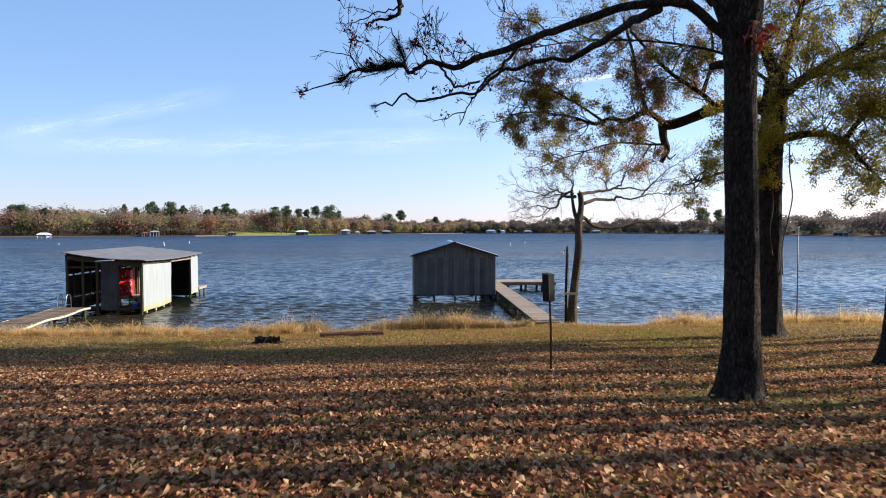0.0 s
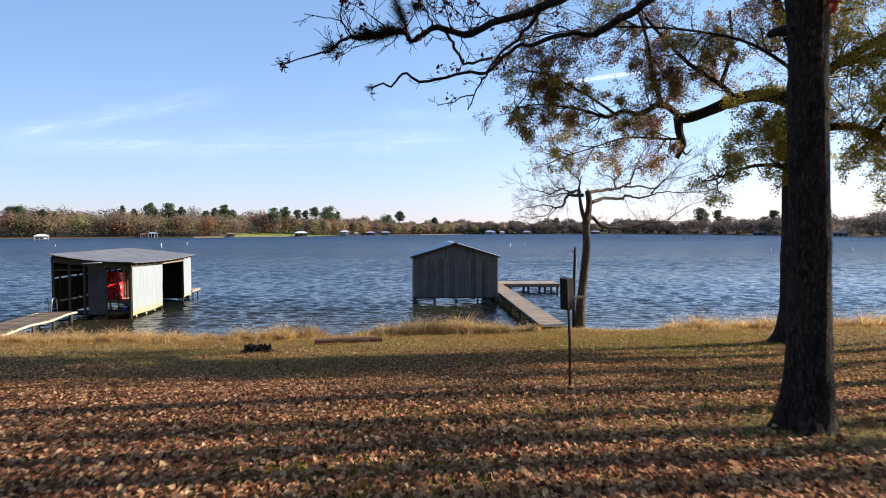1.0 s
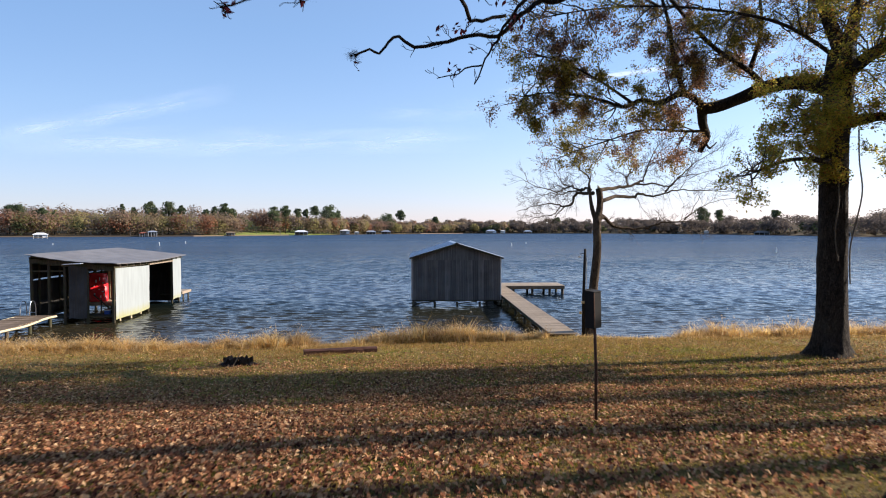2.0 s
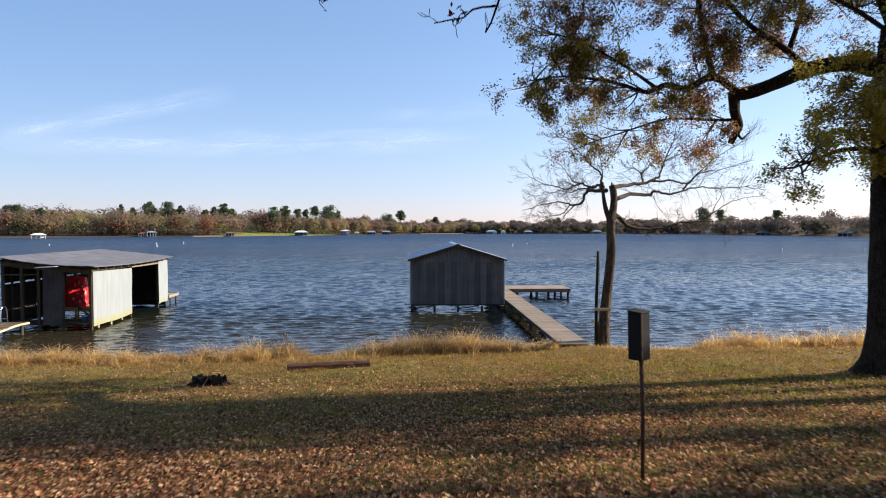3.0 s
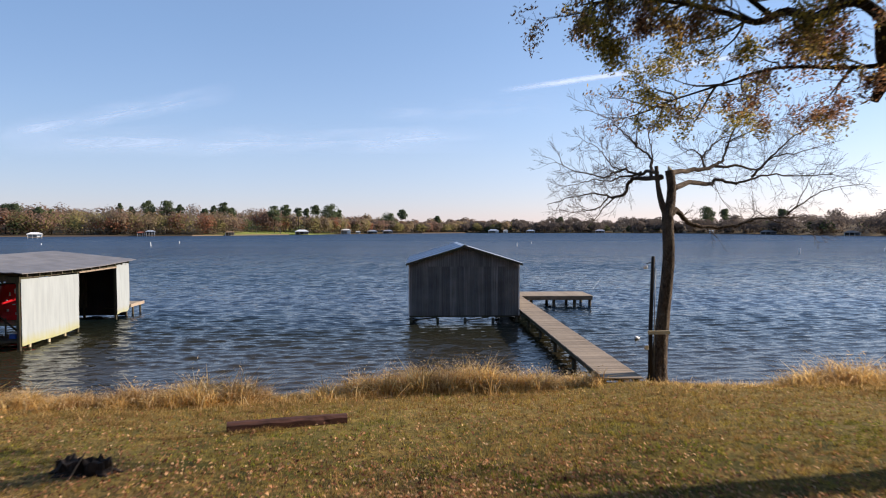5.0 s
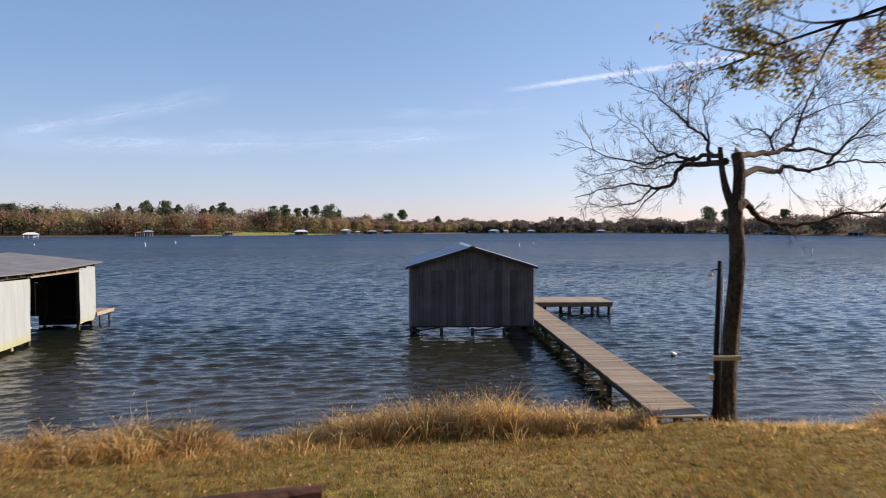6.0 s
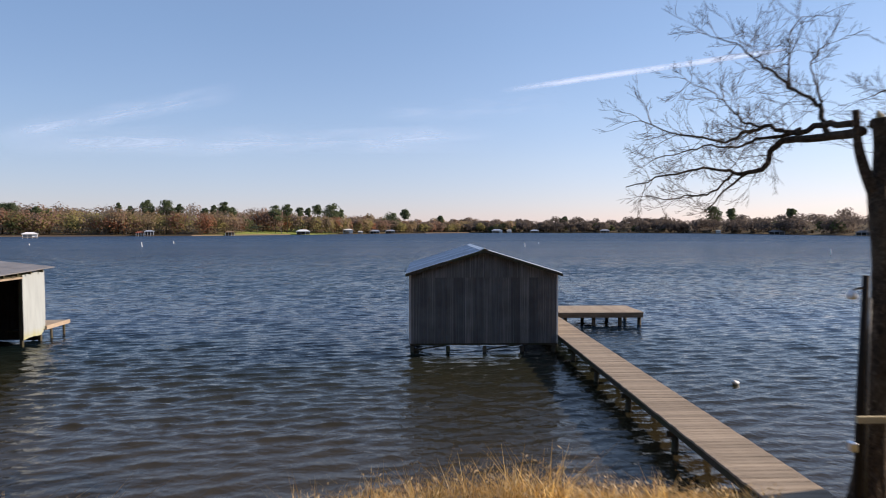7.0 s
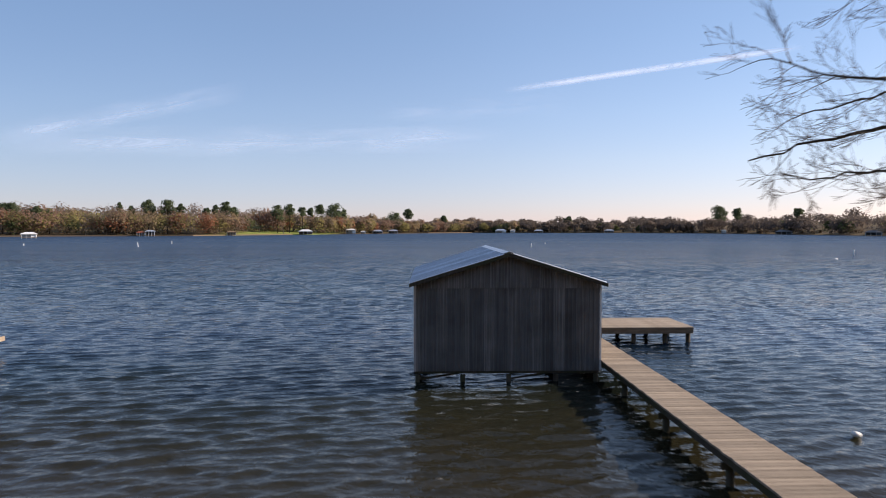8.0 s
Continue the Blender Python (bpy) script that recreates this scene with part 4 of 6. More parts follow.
def hull(length, beam, deep, m):
    """A small upturned red boat hull with a rolled rim and moulded panels."""
    g = Geo()
    nu, nv = 16, 12
    for i in range(nu + 1):
        u = i / nu
        w = beam / 2 * (1 - 0.1 * u * u) * (0.9 if u in (0.0, 1.0) else 1.0)
        for j in range(nv + 1):
            a = math.pi * j / nv
            step = 0.05 if 3 <= j % 6 <= 4 and 2 < i % 5 else 0.0
            g.v.append((-math.cos(a) * w, -(math.sin(a) ** 0.35) * (deep - step) * (1 - 0.35 * u), u * length))
    for i in range(nu):
        for j in range(nv):
            q = (i * (nv + 1) + j, i * (nv + 1) + j + 1, (i + 1) * (nv + 1) + j + 1, (i + 1) * (nv + 1) + j)
            g.f.append(q)
    ob = thing("boat", "bright red plastic boat stood on end inside the old boathouse", "boat", m)
    shell = part("hull", g, M_RED, ob, smooth=True)
    for x, z, w, h in ((-0.2, 1.0, 0.05, 0.16), (-0.02, 1.1, 0.04, 0.2), (0.14, 0.95, 0.06, 0.09), (-0.08, 0.62, 0.1, 0.04), (0.2, 0.3, 0.05, 0.13), (-0.28, 0.35, 0.07, 0.1), (0.02, 0.2, 0.05, 0.12), (-0.3, 0.8, 0.05, 0.07), (0.27, 0.7, 0.04, 0.1), (0.1, 0.5, 0.09, 0.05)):
        y = -deep * (1 - 0.35 * z / length) - 0.006
        part("decal", Geo().box(x, y - 0.004, z, x + w, y + 0.03, z + h, bev=0.003), M_WHITE, shell, "faded white marking")
    rim = [(-w, 0.02, z) for w, z in ((beam * 0.42, 0), (beam * 0.5, length * 0.35), (beam * 0.45, length * 0.75), (beam * 0.3, length))]
    part("rim", Geo().tube(smooth_path(rim), [0.03] * 13, 6).tube(smooth_path([(-x, q, z) for x, q, z in rim]), [0.03] * 13, 6), M_RED, ob, smooth=True)
    return ob


hull(1.5, 1.0, 0.4, old_m @ pose(-2.62, 4.0, 0.6, -3, 3, 42))
jug = thing("storage_tub", "blue plastic tub on the boathouse walkway", "tub", old_m @ pose(-0.62, 0.6, 0.36))
part("body", Geo().box(-0.12, -0.1, 0, 0.12, 0.1, 0.18, bev=0.03), M_BLUE, jug)
part("lid", Geo().box(-0.13, -0.11, 0.18, 0.13, 0.11, 0.205, bev=0.01), M_WHITE, jug)

# walkway to the old boathouse
a, b = Vector((-19.6, 31.0, 0.0)), Vector((-18.9, 22.6, 0.0))
way = thing("walkway", "old plank walkway with pale edge boards, on short posts", "dock", Matrix.Translation((-19.1, 30.7, 0)) @ pose(0, 0, 0, 0, 0, 180 + 7))
WL, WW, WZ = 7.7, 1.6, 0.5
for x in (0.0, WW - 0.05):
    pts = [(x, k * WL / 12, WZ - 0.07 + 0.035 * math.sin(k * 1.1)) for k in range(13)]
    part("edge_board", Geo().tube(pts, [0.055] * 13, 5), M_PALE_WOOD, way, "bowed pale edge board")
for k in range(5):
    for x in (0.08, WW - 0.12):
        part("post", Geo().tube([(x, 0.4 + k * 1.8, -1.4), (x, 0.4 + k * 1.8, WZ - 0.03)], [0.07, 0.065], 7), M_TIMBER, way, smooth=True)
ladder = thing("ladder", "aluminium swim ladder standing at the end of the walkway", "ladder", Matrix.Translation((-20.6, 30.7, 0.5)))
for x in (0, 0.42):
    part("rail", Geo().tube(smooth_path([(x, 0.3, -0.9), (x, 0.28, 0.3), (x, 0.15, 0.62), (x + 0.0, -0.1, 0.55), (x, -0.2, 0.0)]), [0.022] * 17, 6), M_ALU, ladder, smooth=True)
for k in range(4):
    part("rung", Geo().tube([(0, 0.29, -0.7 + k * 0.26), (0.42, 0.29, -0.7 + k * 0.26)], [0.016, 0.016], 6), M_ALU, ladder, smooth=True)


# ---- trees ----
def grow(g, p, d, length, r, level, rng, tips, up=0.12, wig=0.32, kids=(3, 5), seg=4, spread_deg=(30, 65), floor=0.0035):
    """A branch with its side branches. Tips and points along the last twigs are collected."""
    n = 4 if level else 3
    pts, rad = [p.copy()], [r]
    d = d.normalized()
    for i in range(n):
        d = (d + Vector(rng.normal(0, wig, 3)) * 0.6 + Vector((0, 0, up)) * 0.5).normalized()
        pts.append(pts[-1] + d * (length / n))
        rad.append(max(floor, r * (1 - 0.75 * (i + 1) / n)))
    g.tube(pts, rad, seg if level > 1 else 3, cap=False)
    if level == 0:
        tips += [(q, d.copy()) for q in pts[1:]]
        return
    for _ in range(rng.integers(kids[0], kids[1] + 1)):
        t = rng.uniform(0.25, 1.0)
        k = min(int(t * n), n - 1)
        q = pts[k].lerp(pts[k + 1], t * n - k)
        t_dir = (pts[k + 1] - pts[k]).normalized()
        axis = t_dir.cross(Vector(rng.normal(0, 1, 3)))
        if axis.length < 1e-3:
            continue
        c = Matrix.Rotation(radians(rng.uniform(*spread_deg)), 3, axis.normalized()) @ t_dir
        grow(g, q, c, length * rng.uniform(0.45, 0.72), max(floor, rad[k] * 0.55), level - 1, rng, tips, up, wig, kids, seg, spread_deg, floor)
    grow(g, pts[-1], d, length * 0.5, rad[-1], level - 1, rng, tips, up, wig, kids, seg, spread_deg, floor)


def limb(tree, pts, r0, r1, material, per=4, seg=9, name="limb", jitter=0.02, rng=None):
    """A main limb through the given bends; returns its line."""
    line = smooth_path(pts, per)
    if rng is not None:
        line = [line[0]] + [q + Vector(rng.normal(0, jitter, 3)) for q in line[1:]]
    n = len(line)
    part(name, Geo().tube(line, [r0 + (r1 - r0) * (i / (n - 1)) ** 0.8 for i in range(n)], seg, rough=0.22), material, tree, smooth=True)
    return line


def side_twigs(g, line, rng, tips, count, length, r, level, start=0.2, up=0.15, fan=0.7, **more):
    n = len(line)
    for _ in range(count):
        t = rng.uniform(start, 1.0) * (n - 1)
        k = min(int(t), n - 2)
        q = line[k].lerp(line[k + 1], t - k)
        ax = (line[k + 1] - line[k]).normalized()
        d = ax * rng.uniform(0.1, 0.9) + Vector(rng.normal(0, fan, 3)) + Vector((0, 0, up))
        grow(g, q, d, length * rng.uniform(0.55, 1.15), r, level, rng, tips, up, **more)


def scatter_leaves(tips, rng, per, radius):
    at = np.array([t[0] for t in tips])
    at = np.repeat(at, per, axis=0)
    return at + rng.normal(0, radius, at.shape)


def flared_trunk(tree, line, radii, material, seg=60, flare=0.5, name="trunk"):
    """A trunk with root flare, buttressed at the foot."""
    pts = smooth_path(line, 22)
    n = len(pts)
    rr = np.interp(np.linspace(0, 1, n), np.linspace(0, 1, len(radii)), radii)
    g = Geo()
    z0 = pts[0].z
    for i, p in enumerate(pts):
        for k in range(seg):
            a = 2 * math.pi * k / seg
            low = math.exp(-max(p.z - z0 - 0.15, 0) / 0.32)
            r = rr[i] * (1 + flare * low * (0.65 + 0.5 * math.sin(a * 3 + 0.8) + 0.25 * math.sin(a * 5)))
            r *= 1 + 0.07 * noise.noise(Vector((math.cos(a) * 2, math.sin(a) * 2, p.z * 0.8))) + 0.045 * noise.noise(Vector((math.cos(a) * 6, math.sin(a) * 6, p.z * 2.5))) + 0.05 * abs(noise.noise(Vector((math.cos(a) * 9, math.sin(a) * 9, p.z * 3.2 + 7))))
            g.v.append((p.x + math.cos(a) * r, p.y + math.sin(a) * r, p.z))
    g.f += [(i * seg + k, i * seg + (k + 1) % seg, (i + 1) * seg + (k + 1) % seg, (i + 1) * seg + k) for i in range(n - 1) for k in range(seg)]
    g.f += [tuple(range((n - 1) * seg, n * seg))]
    return part(name, g, material, tree, smooth=True)


def leaves(tree, tips, rng, per, radius, size, material, name="leaves", label=""):
    at = scatter_leaves(tips, rng, per, radius)
    n = len(at)
    ln = rng.uniform(0.7, 1.25, n) * size
    return tagged(part(name, leaf_mesh(name, at, ln, ln * rng.uniform(0.32, 0.55, n), rng, lobed=False), material, tree, label), kind="stuff")


def ground_z(x, y):
    return float(height(x, y))


# the near oak: a dark trunk that forks overhead, with a long bare limb over the lawn
rng = np.random.default_rng(21)
oak = thing("oak_tree", "tall oak with dark straight trunk, mossy limbs, few red leaves", "tree")
z0 = ground_z(1.46, 6.3)
flared_trunk(oak, [(1.48, 6.3, z0 - 0.15), (1.48, 6.3, z0 + 0.8), (1.455, 6.3, 4.3), (1.42, 6.3, 6.0), (1.41, 6.3, 6.75)], [0.235, 0.196, 0.182, 0.172, 0.205], M_BARK)
upper = limb(oak, [(1.4, 6.3, 6.55), (1.1, 6.38, 6.8), (0.85, 6.42, 7.04), (0.44, 6.5, 7.07), (0.05, 6.5, 7.02), (-0.19, 6.52, 6.94), (-0.4, 6.55, 6.88), (-0.63, 6.55, 6.78), (-0.82, 6.55, 6.73), (-1.0, 6.55, 6.66), (-1.2, 6.55, 6.58), (-1.37, 6.55, 6.5), (-1.64, 6.55, 6.44),
                   (-1.76, 6.55, 6.36), (-1.92, 6.55, 6.3), (-2.04, 6.55, 6.34), (-2.18, 6.55, 6.38), (-2.29, 6.55, 6.35), (-2.37, 6.58, 6.29), (-2.46, 6.6, 6.26), (-2.53, 6.6, 6.36), (-2.64, 6.6, 6.34), (-2.78, 6.6, 6.31), (-2.95, 6.6, 6.28), (-3.08, 6.6, 6.29)], 0.062, 0.018, M_BARK, 2, rng=rng, jitter=0.007)
tail = limb(oak, [(-3.08, 6.6, 6.29), (-3.18, 6.6, 6.24), (-3.28, 6.6, 6.15), (-3.5, 6.6, 6.09), (-3.76, 6.6, 6.01)], 0.02, 0.006, M_BARK, 3, seg=6, rng=rng, jitter=0.008)
limb(oak, [(0.51, 6.47, 7.00), (0.41, 6.9, 7.04), (0.42, 7.5, 7.12), (0.36, 8.1, 7.15), (0.18, 8.4, 7.08), (-0.04, 8.6, 6.98)], 0.055, 0.045, M_BARK, 3, rng=rng, jitter=0.01)
lower_out = limb(oak, [(-0.04, 8.59, 6.98), (-0.15, 8.6, 6.98), (-0.29, 8.6, 7.0), (-0.49, 8.6, 6.96), (-0.67, 8.6, 6.92), (-0.85, 8.6, 6.83), (-1.01, 8.6, 6.84), (-1.17, 8.6, 6.75), (-1.33, 8.6, 6.61), (-1.49, 8.6, 6.46), (-1.67, 8.6, 6.47), (-1.89, 8.6, 6.43), (-2.12, 8.6, 6.38), (-2.39, 8.65, 6.35),
                       (-2.55, 8.7, 6.48), (-2.66, 8.7, 6.42), (-2.75, 8.7, 6.3), (-2.87, 8.75, 6.35), (-3.03, 8.8, 6.29)], 0.038, 0.012, M_BARK, 2, seg=8, rng=rng, jitter=0.007)
cross = limb(oak, [(-1.15, 6.6, 6.61), (-1.16, 7.0, 6.6), (-1.2, 7.4, 6.61), (-1.27, 7.8, 6.6), (-1.36, 8.1, 6.58), (-1.45, 8.5, 6.52), (-1.48, 8.7, 6.45), (-1.55, 8.9, 6.38), (-1.62, 9.0, 6.24), (-1.7, 9.1, 6.07)], 0.027, 0.007, M_BARK, 2, seg=7, rng=rng, jitter=0.01)
hook = limb(oak, [(-1.62, 9.0, 6.26), (-1.81, 9.0, 6.22), (-1.92, 9.0, 6.15), (-2.14, 9.0, 6.1)], 0.011, 0.005, M_BARK, 3, seg=5, rng=rng, jitter=0.012)
limb(oak, [(-2.18, 6.58, 6.38), (-2.04, 7.0, 6.41), (-1.94, 7.5, 6.43), (-1.82, 8.0, 6.43), (-1.65, 8.2, 6.5), (-1.45, 8.3, 6.57)], 0.014, 0.018, M_BARK, 3, seg=6, rng=rng, jitter=0.008)
top = limb(oak, [(1.2, 6.5, 7.1), (0.35, 6.9, 8.04), (-0.95, 7.2, 8.25), (-2.22, 7.3, 7.95), (-2.57, 7.4, 7.55), (-2.59, 7.4, 7.34), (-2.63, 7.4, 7.22), (-2.77, 7.4, 7.17), (-2.92, 7.4, 7.14), (-3.04, 7.4, 7.06)], 0.07, 0.008, M_BARK, seg=7, rng=rng, jitter=0.01)
spurs = [top[16:]]
for pts, r in (([(-2.59, 7.4, 7.34), (-2.73, 7.4, 7.28), (-2.94, 7.4, 7.22), (-3.12, 7.4, 7.13), (-3.29, 7.4, 7.1), (-3.45, 7.4, 7.09)], 0.013),
               ([(-2.92, 7.4, 7.22), (-3.04, 7.4, 7.26), (-3.2, 7.4, 7.31), (-3.36, 7.4, 7.32)], 0.008),
               ([(-2.47, 6.6, 6.28), (-2.52, 6.6, 6.42), (-2.58, 6.6, 6.6), (-2.65, 6.6, 6.73), (-2.73, 6.6, 6.8)], 0.018),
               ([(-2.25, 6.6, 6.38), (-2.27, 6.6, 6.49), (-2.34, 6.6, 6.6), (-2.44, 6.6, 6.63)], 0.012),
               ([(-3.01, 6.6, 6.28), (-3.09, 6.6, 6.36), (-3.16, 6.6, 6.45), (-3.32, 6.6, 6.48), (-3.51, 6.6, 6.52)], 0.01),
               ([(-3.15, 6.6, 6.45), (-3.16, 6.6, 6.59), (-3.11, 6.6, 6.66)], 0.007),
               ([(-1.54, 6.6, 6.47), (-1.7, 6.6, 6.53), (-1.92, 6.6, 6.49), (-2.06, 6.6, 6.46)], 0.01),
               ([(-1.67, 6.6, 6.52), (-1.77, 6.6, 6.6), (-1.84, 6.6, 6.69)], 0.007)):
    spurs.append(limb(oak, pts, r, 0.004, M_BARK, 3, seg=5, rng=rng, jitter=0.01, name="side_branch"))
limb(oak, [(1.42, 6.3, 6.55), (1.55, 6.2, 7.4), (1.9, 6.0, 8.8), (2.2, 5.9, 11.0)], 0.2, 0.05, M_BARK)
rise = limb(oak, [(1.4, 6.3, 6.6), (1.1, 6.5, 7.6), (0.9, 6.9, 9.2), (0.6, 7.0, 11.0)], 0.16, 0.04, M_BARK)
out = limb(oak, [(1.55, 6.2, 7.8), (2.4, 6.0, 8.9), (3.6, 6.1, 9.8), (4.8, 6.3, 10.4)], 0.11, 0.03, M_BARK)
limb(oak, [(1.43, 6.3, 6.3), (1.3, 6.5, 6.37), (1.2, 6.62, 6.36)], 0.07, 0.035, M_BARK, name="broken_stub")
g, tips = Geo(), []
side_twigs(g, upper, rng, tips, 20, 0.3, 0.008, 1, 0.3, kids=(2, 4), wig=0.5)
side_twigs(g, upper, rng, tips, 9, 0.55, 0.01, 2, 0.12, kids=(2, 4), wig=0.5, up=0.3)
side_twigs(g, tail, rng, tips, 7, 0.14, 0.005, 1, 0.1, kids=(2, 3), wig=0.5)
side_twigs(g, lower_out, rng, tips, 12, 0.2, 0.006, 1, 0.3, kids=(1, 3), wig=0.5)
side_twigs(g, cross, rng, tips, 6, 0.22, 0.006, 1, 0.4, kids=(2, 3), wig=0.5)
side_twigs(g, hook, rng, tips, 4, 0.14, 0.005, 1, 0.3, kids=(2, 3), wig=0.5)
for s in spurs:
    side_twigs(g, s, rng, tips, 4, 0.2, 0.005, 1, 0.2, kids=(2, 3), wig=0.5)
near_tips = list(tips)
side_twigs(g, rise, rng, tips, 10, 1.4, 0.03, 2, 0.3, kids=(2, 4))
side_twigs(g, out, rng, tips, 8, 1.3, 0.03, 2, 0.2, kids=(2, 4))
tagged(part("branchwork", g, M_BARK, oak, "fine bare twigs"), kind="stuff")
pick = [near_tips[i] for i in rng.choice(len(near_tips), 55, replace=False)]
leaves(oak, pick, rng, 4, 0.03, 0.07, M_LEAF_WINE, "red_leaves", "few dark wine-red leaves on the twigs")
leaves(oak, [((-3.09, 6.6, 6.66), None), ((-3.12, 6.6, 6.64), None), ((-1.85, 8.6, 6.52), None), ((-1.95, 8.6, 6.50), None), ((-2.12, 8.6, 6.52), None)], rng, 6, 0.03, 0.075, M_LEAF_WINE, "red_leaves", "dark wine-red leaf clusters")
leaves(oak, [((1.38 + 0.05 * (i % 5), 6.03, 6.5 + 0.05 * (i // 5)), None) for i in range(20)], rng, 2, 0.05, 0.12, M_LEAF_RED, "red_leaves", "bright red leaves in the fork of the trunk")
leaves(oak, tips[len(near_tips):], rng, 3, 0.12, 0.12, M_LEAF_GOLD, "crown", "thin yellow-green crown")
# unseen high crown, added to cut the sky light on the lawn
g, tips = Geo(), []
for k in range(10):
    a = 2.4 * k
    foot = Vector((0.7, 6.9, 10.2)) if k % 2 else Vector((2.1, 5.9, 10.4))
    far = foot + Vector((math.cos(a) * 6.2, math.sin(a) * 5.0 - 1.5, 1.5 + (k % 3)))
    ln = limb(oak, [foot, foot.lerp(far, 0.4) + Vector((0, 0, 1.0)), foot.lerp(far, 0.7) + Vector((0, 0, 1.1)), far], 0.09, 0.02, M_BARK, seg=6)
    side_twigs(g, ln, rng, tips, 16, 1.5, 0.02, 2, 0.15, kids=(2, 3), up=0.15)
tagged(part("branchwork", g, M_BARK, oak, "twigs of the unseen high crown"), kind="stuff")
leaves(oak, tips, rng, 6, 0.14, 0.15, M_LEAF_OAK, "crown", "unseen high olive-brown crown over the lawn, blocking sky light")


def moss_tuft(tree, a, b, thick, count, rng):
    """Shaggy moss wrapped round a stretch of a limb."""
    t = rng.random(count)[:, None]
    at = np.array(a) * (1 - t) + np.array(b) * t + rng.normal(0, 1, (count, 3)) * thick * (0.6 + 0.6 * np.sin(t * 19) ** 2)
    part("moss_tuft", blade_mesh("moss_tuft", at, rng.uniform(0.015, 0.05, count), np.full(count, 0.006), rng, 3.0), M_MOSS, tree, "dark shaggy moss on the limb")


for a, b, w, n in (((-2.55, 6.6, 6.36), (-2.78, 6.6, 6.31), 0.026, 1500), ((-2.74, 6.6, 6.31), (-3.02, 6.6, 6.29), 0.03, 1700), ((-2.52, 6.6, 6.42), (-2.62, 6.6, 6.64), 0.026, 1000), ((-2.88, 6.6, 6.32), (-2.92, 6.6, 6.38), 0.02, 300),
                   ((-3.22, 6.6, 6.20), (-3.3, 6.6, 6.15), 0.03, 700), ((-2.37, 6.6, 6.58), (-2.44, 6.6, 6.61), 0.028, 500), ((-2.7, 7.4, 7.19), (-2.74, 7.4, 7.19), 0.018, 200), ((-3.02, 8.79, 6.31), (-3.07, 8.8, 6.28), 0.02, 250),
                   ((-2.66, 6.6, 6.39), (-2.72, 6.6, 6.37), 0.03, 400)):
    moss_tuft(oak, a, b, w, n, rng)

# the broad oak by the water
rng = np.random.default_rng(34)
big = thing("oak_tree", "broad thick-trunked oak by the water with olive and yellow leaves", "tree")
z0 = ground_z(8.06, 17.0)
flared_trunk(big, [(8.07, 17.0, z0 - 0.2), (8.05, 17.0, z0 + 0.9), (8.03, 17.0, 4.0), (8.07, 17.05, 6.4), (8.12, 17.02, 8.0), (8.16, 17.0, 8.9)], [0.4, 0.345, 0.325, 0.31, 0.34, 0.27], M_BARK, 60, 0.85)
g, tips, gold = Geo(), [], []


def arm(pts, r0, r1, count=0, length=1.0, bag=None):
    """A main limb of the broad oak, with leafy side twigs where a bag for their tips is given."""
    line = limb(big, pts, r0, r1, M_BARK)
    if bag is not None:
        side_twigs(g, line, rng, bag, count, length, 0.024, 2, 0.12, kids=(2, 4), up=0.05)
    return line


arm([(8.06, 17.05, 7.87), (7.62, 17.73, 8.26), (7.07, 18.36, 8.26), (6.5, 18.63, 8.04), (5.87, 18.77, 7.81), (5.5, 18.86, 7.81)], 0.21, 0.15)
arm([(5.5, 18.86, 7.84), (5.6, 19.0, 7.4), (5.78, 19.12, 7.05), (5.7, 19.2, 6.8), (5.64, 19.25, 6.62)], 0.15, 0.07)
arm([(5.72, 19.14, 6.92), (5.9, 19.2, 6.74), (6.02, 19.25, 6.8), (6.16, 19.3, 6.92)], 0.04, 0.015)
long_arm = arm([(5.61, 18.85, 7.81), (5.0, 18.86, 8.2), (4.29, 18.82, 7.9), (3.79, 18.81, 7.99), (3.29, 18.79, 7.8), (2.67, 18.8, 7.98), (1.97, 18.81, 8.11), (1.21, 18.81, 8.17), (0.4, 18.8, 8.05)], 0.11, 0.015, 30, 1, tips)
arm([(5.0, 18.86, 8.17), (4.57, 18.58, 9.16), (4.37, 18.4, 9.94), (4.04, 18.35, 10.94)], 0.09, 0.03, 11, 1, tips)
arm([(7.12, 18.5, 8.27), (6.56, 18.39, 8.72), (5.61, 18.33, 9.28), (4.8, 18.05, 9.86), (4.04, 17.73, 10.43)], 0.1, 0.03, 14, 1, tips)
arm([(6.61, 18.43, 8.7), (6.98, 18.53, 9.85), (6.9, 18.54, 10.94)], 0.07, 0.03, 8, 0.9, tips)
arm([(5.68, 19.04, 7.19), (5.28, 19.46, 7.25), (4.25, 19.91, 7.35), (3.16, 20.25, 7.04), (2.24, 20.67, 6.77)], 0.05, 0.012, 22, 0.75, tips)
arm([(7.92, 16.86, 6.09), (6.94, 16.27, 6.09), (6.04, 15.74, 5.99), (5.29, 15.36, 5.76), (4.73, 15.18, 5.57)], 0.08, 0.012, 17, 0.5, gold)
arm([(8.15, 17.01, 8.15), (8.57, 16.4, 8.67), (9.42, 15.65, 9.28), (10.64, 15.27, 10.03)], 0.2, 0.05, 44, 1.3, gold)
arm([(8.11, 16.96, 7.02), (9.22, 16.72, 7.21), (9.9, 16.49, 6.93), (10.24, 16.25, 6.37), (10.83, 16.02, 5.62)], 0.14, 0.03, 30, 1, gold)
arm([(9.9, 16.49, 6.98), (10.21, 16.25, 7.54), (10.83, 16.02, 7.87), (12.05, 15.83, 8.15)], 0.09, 0.02, 36, 1.2, gold)
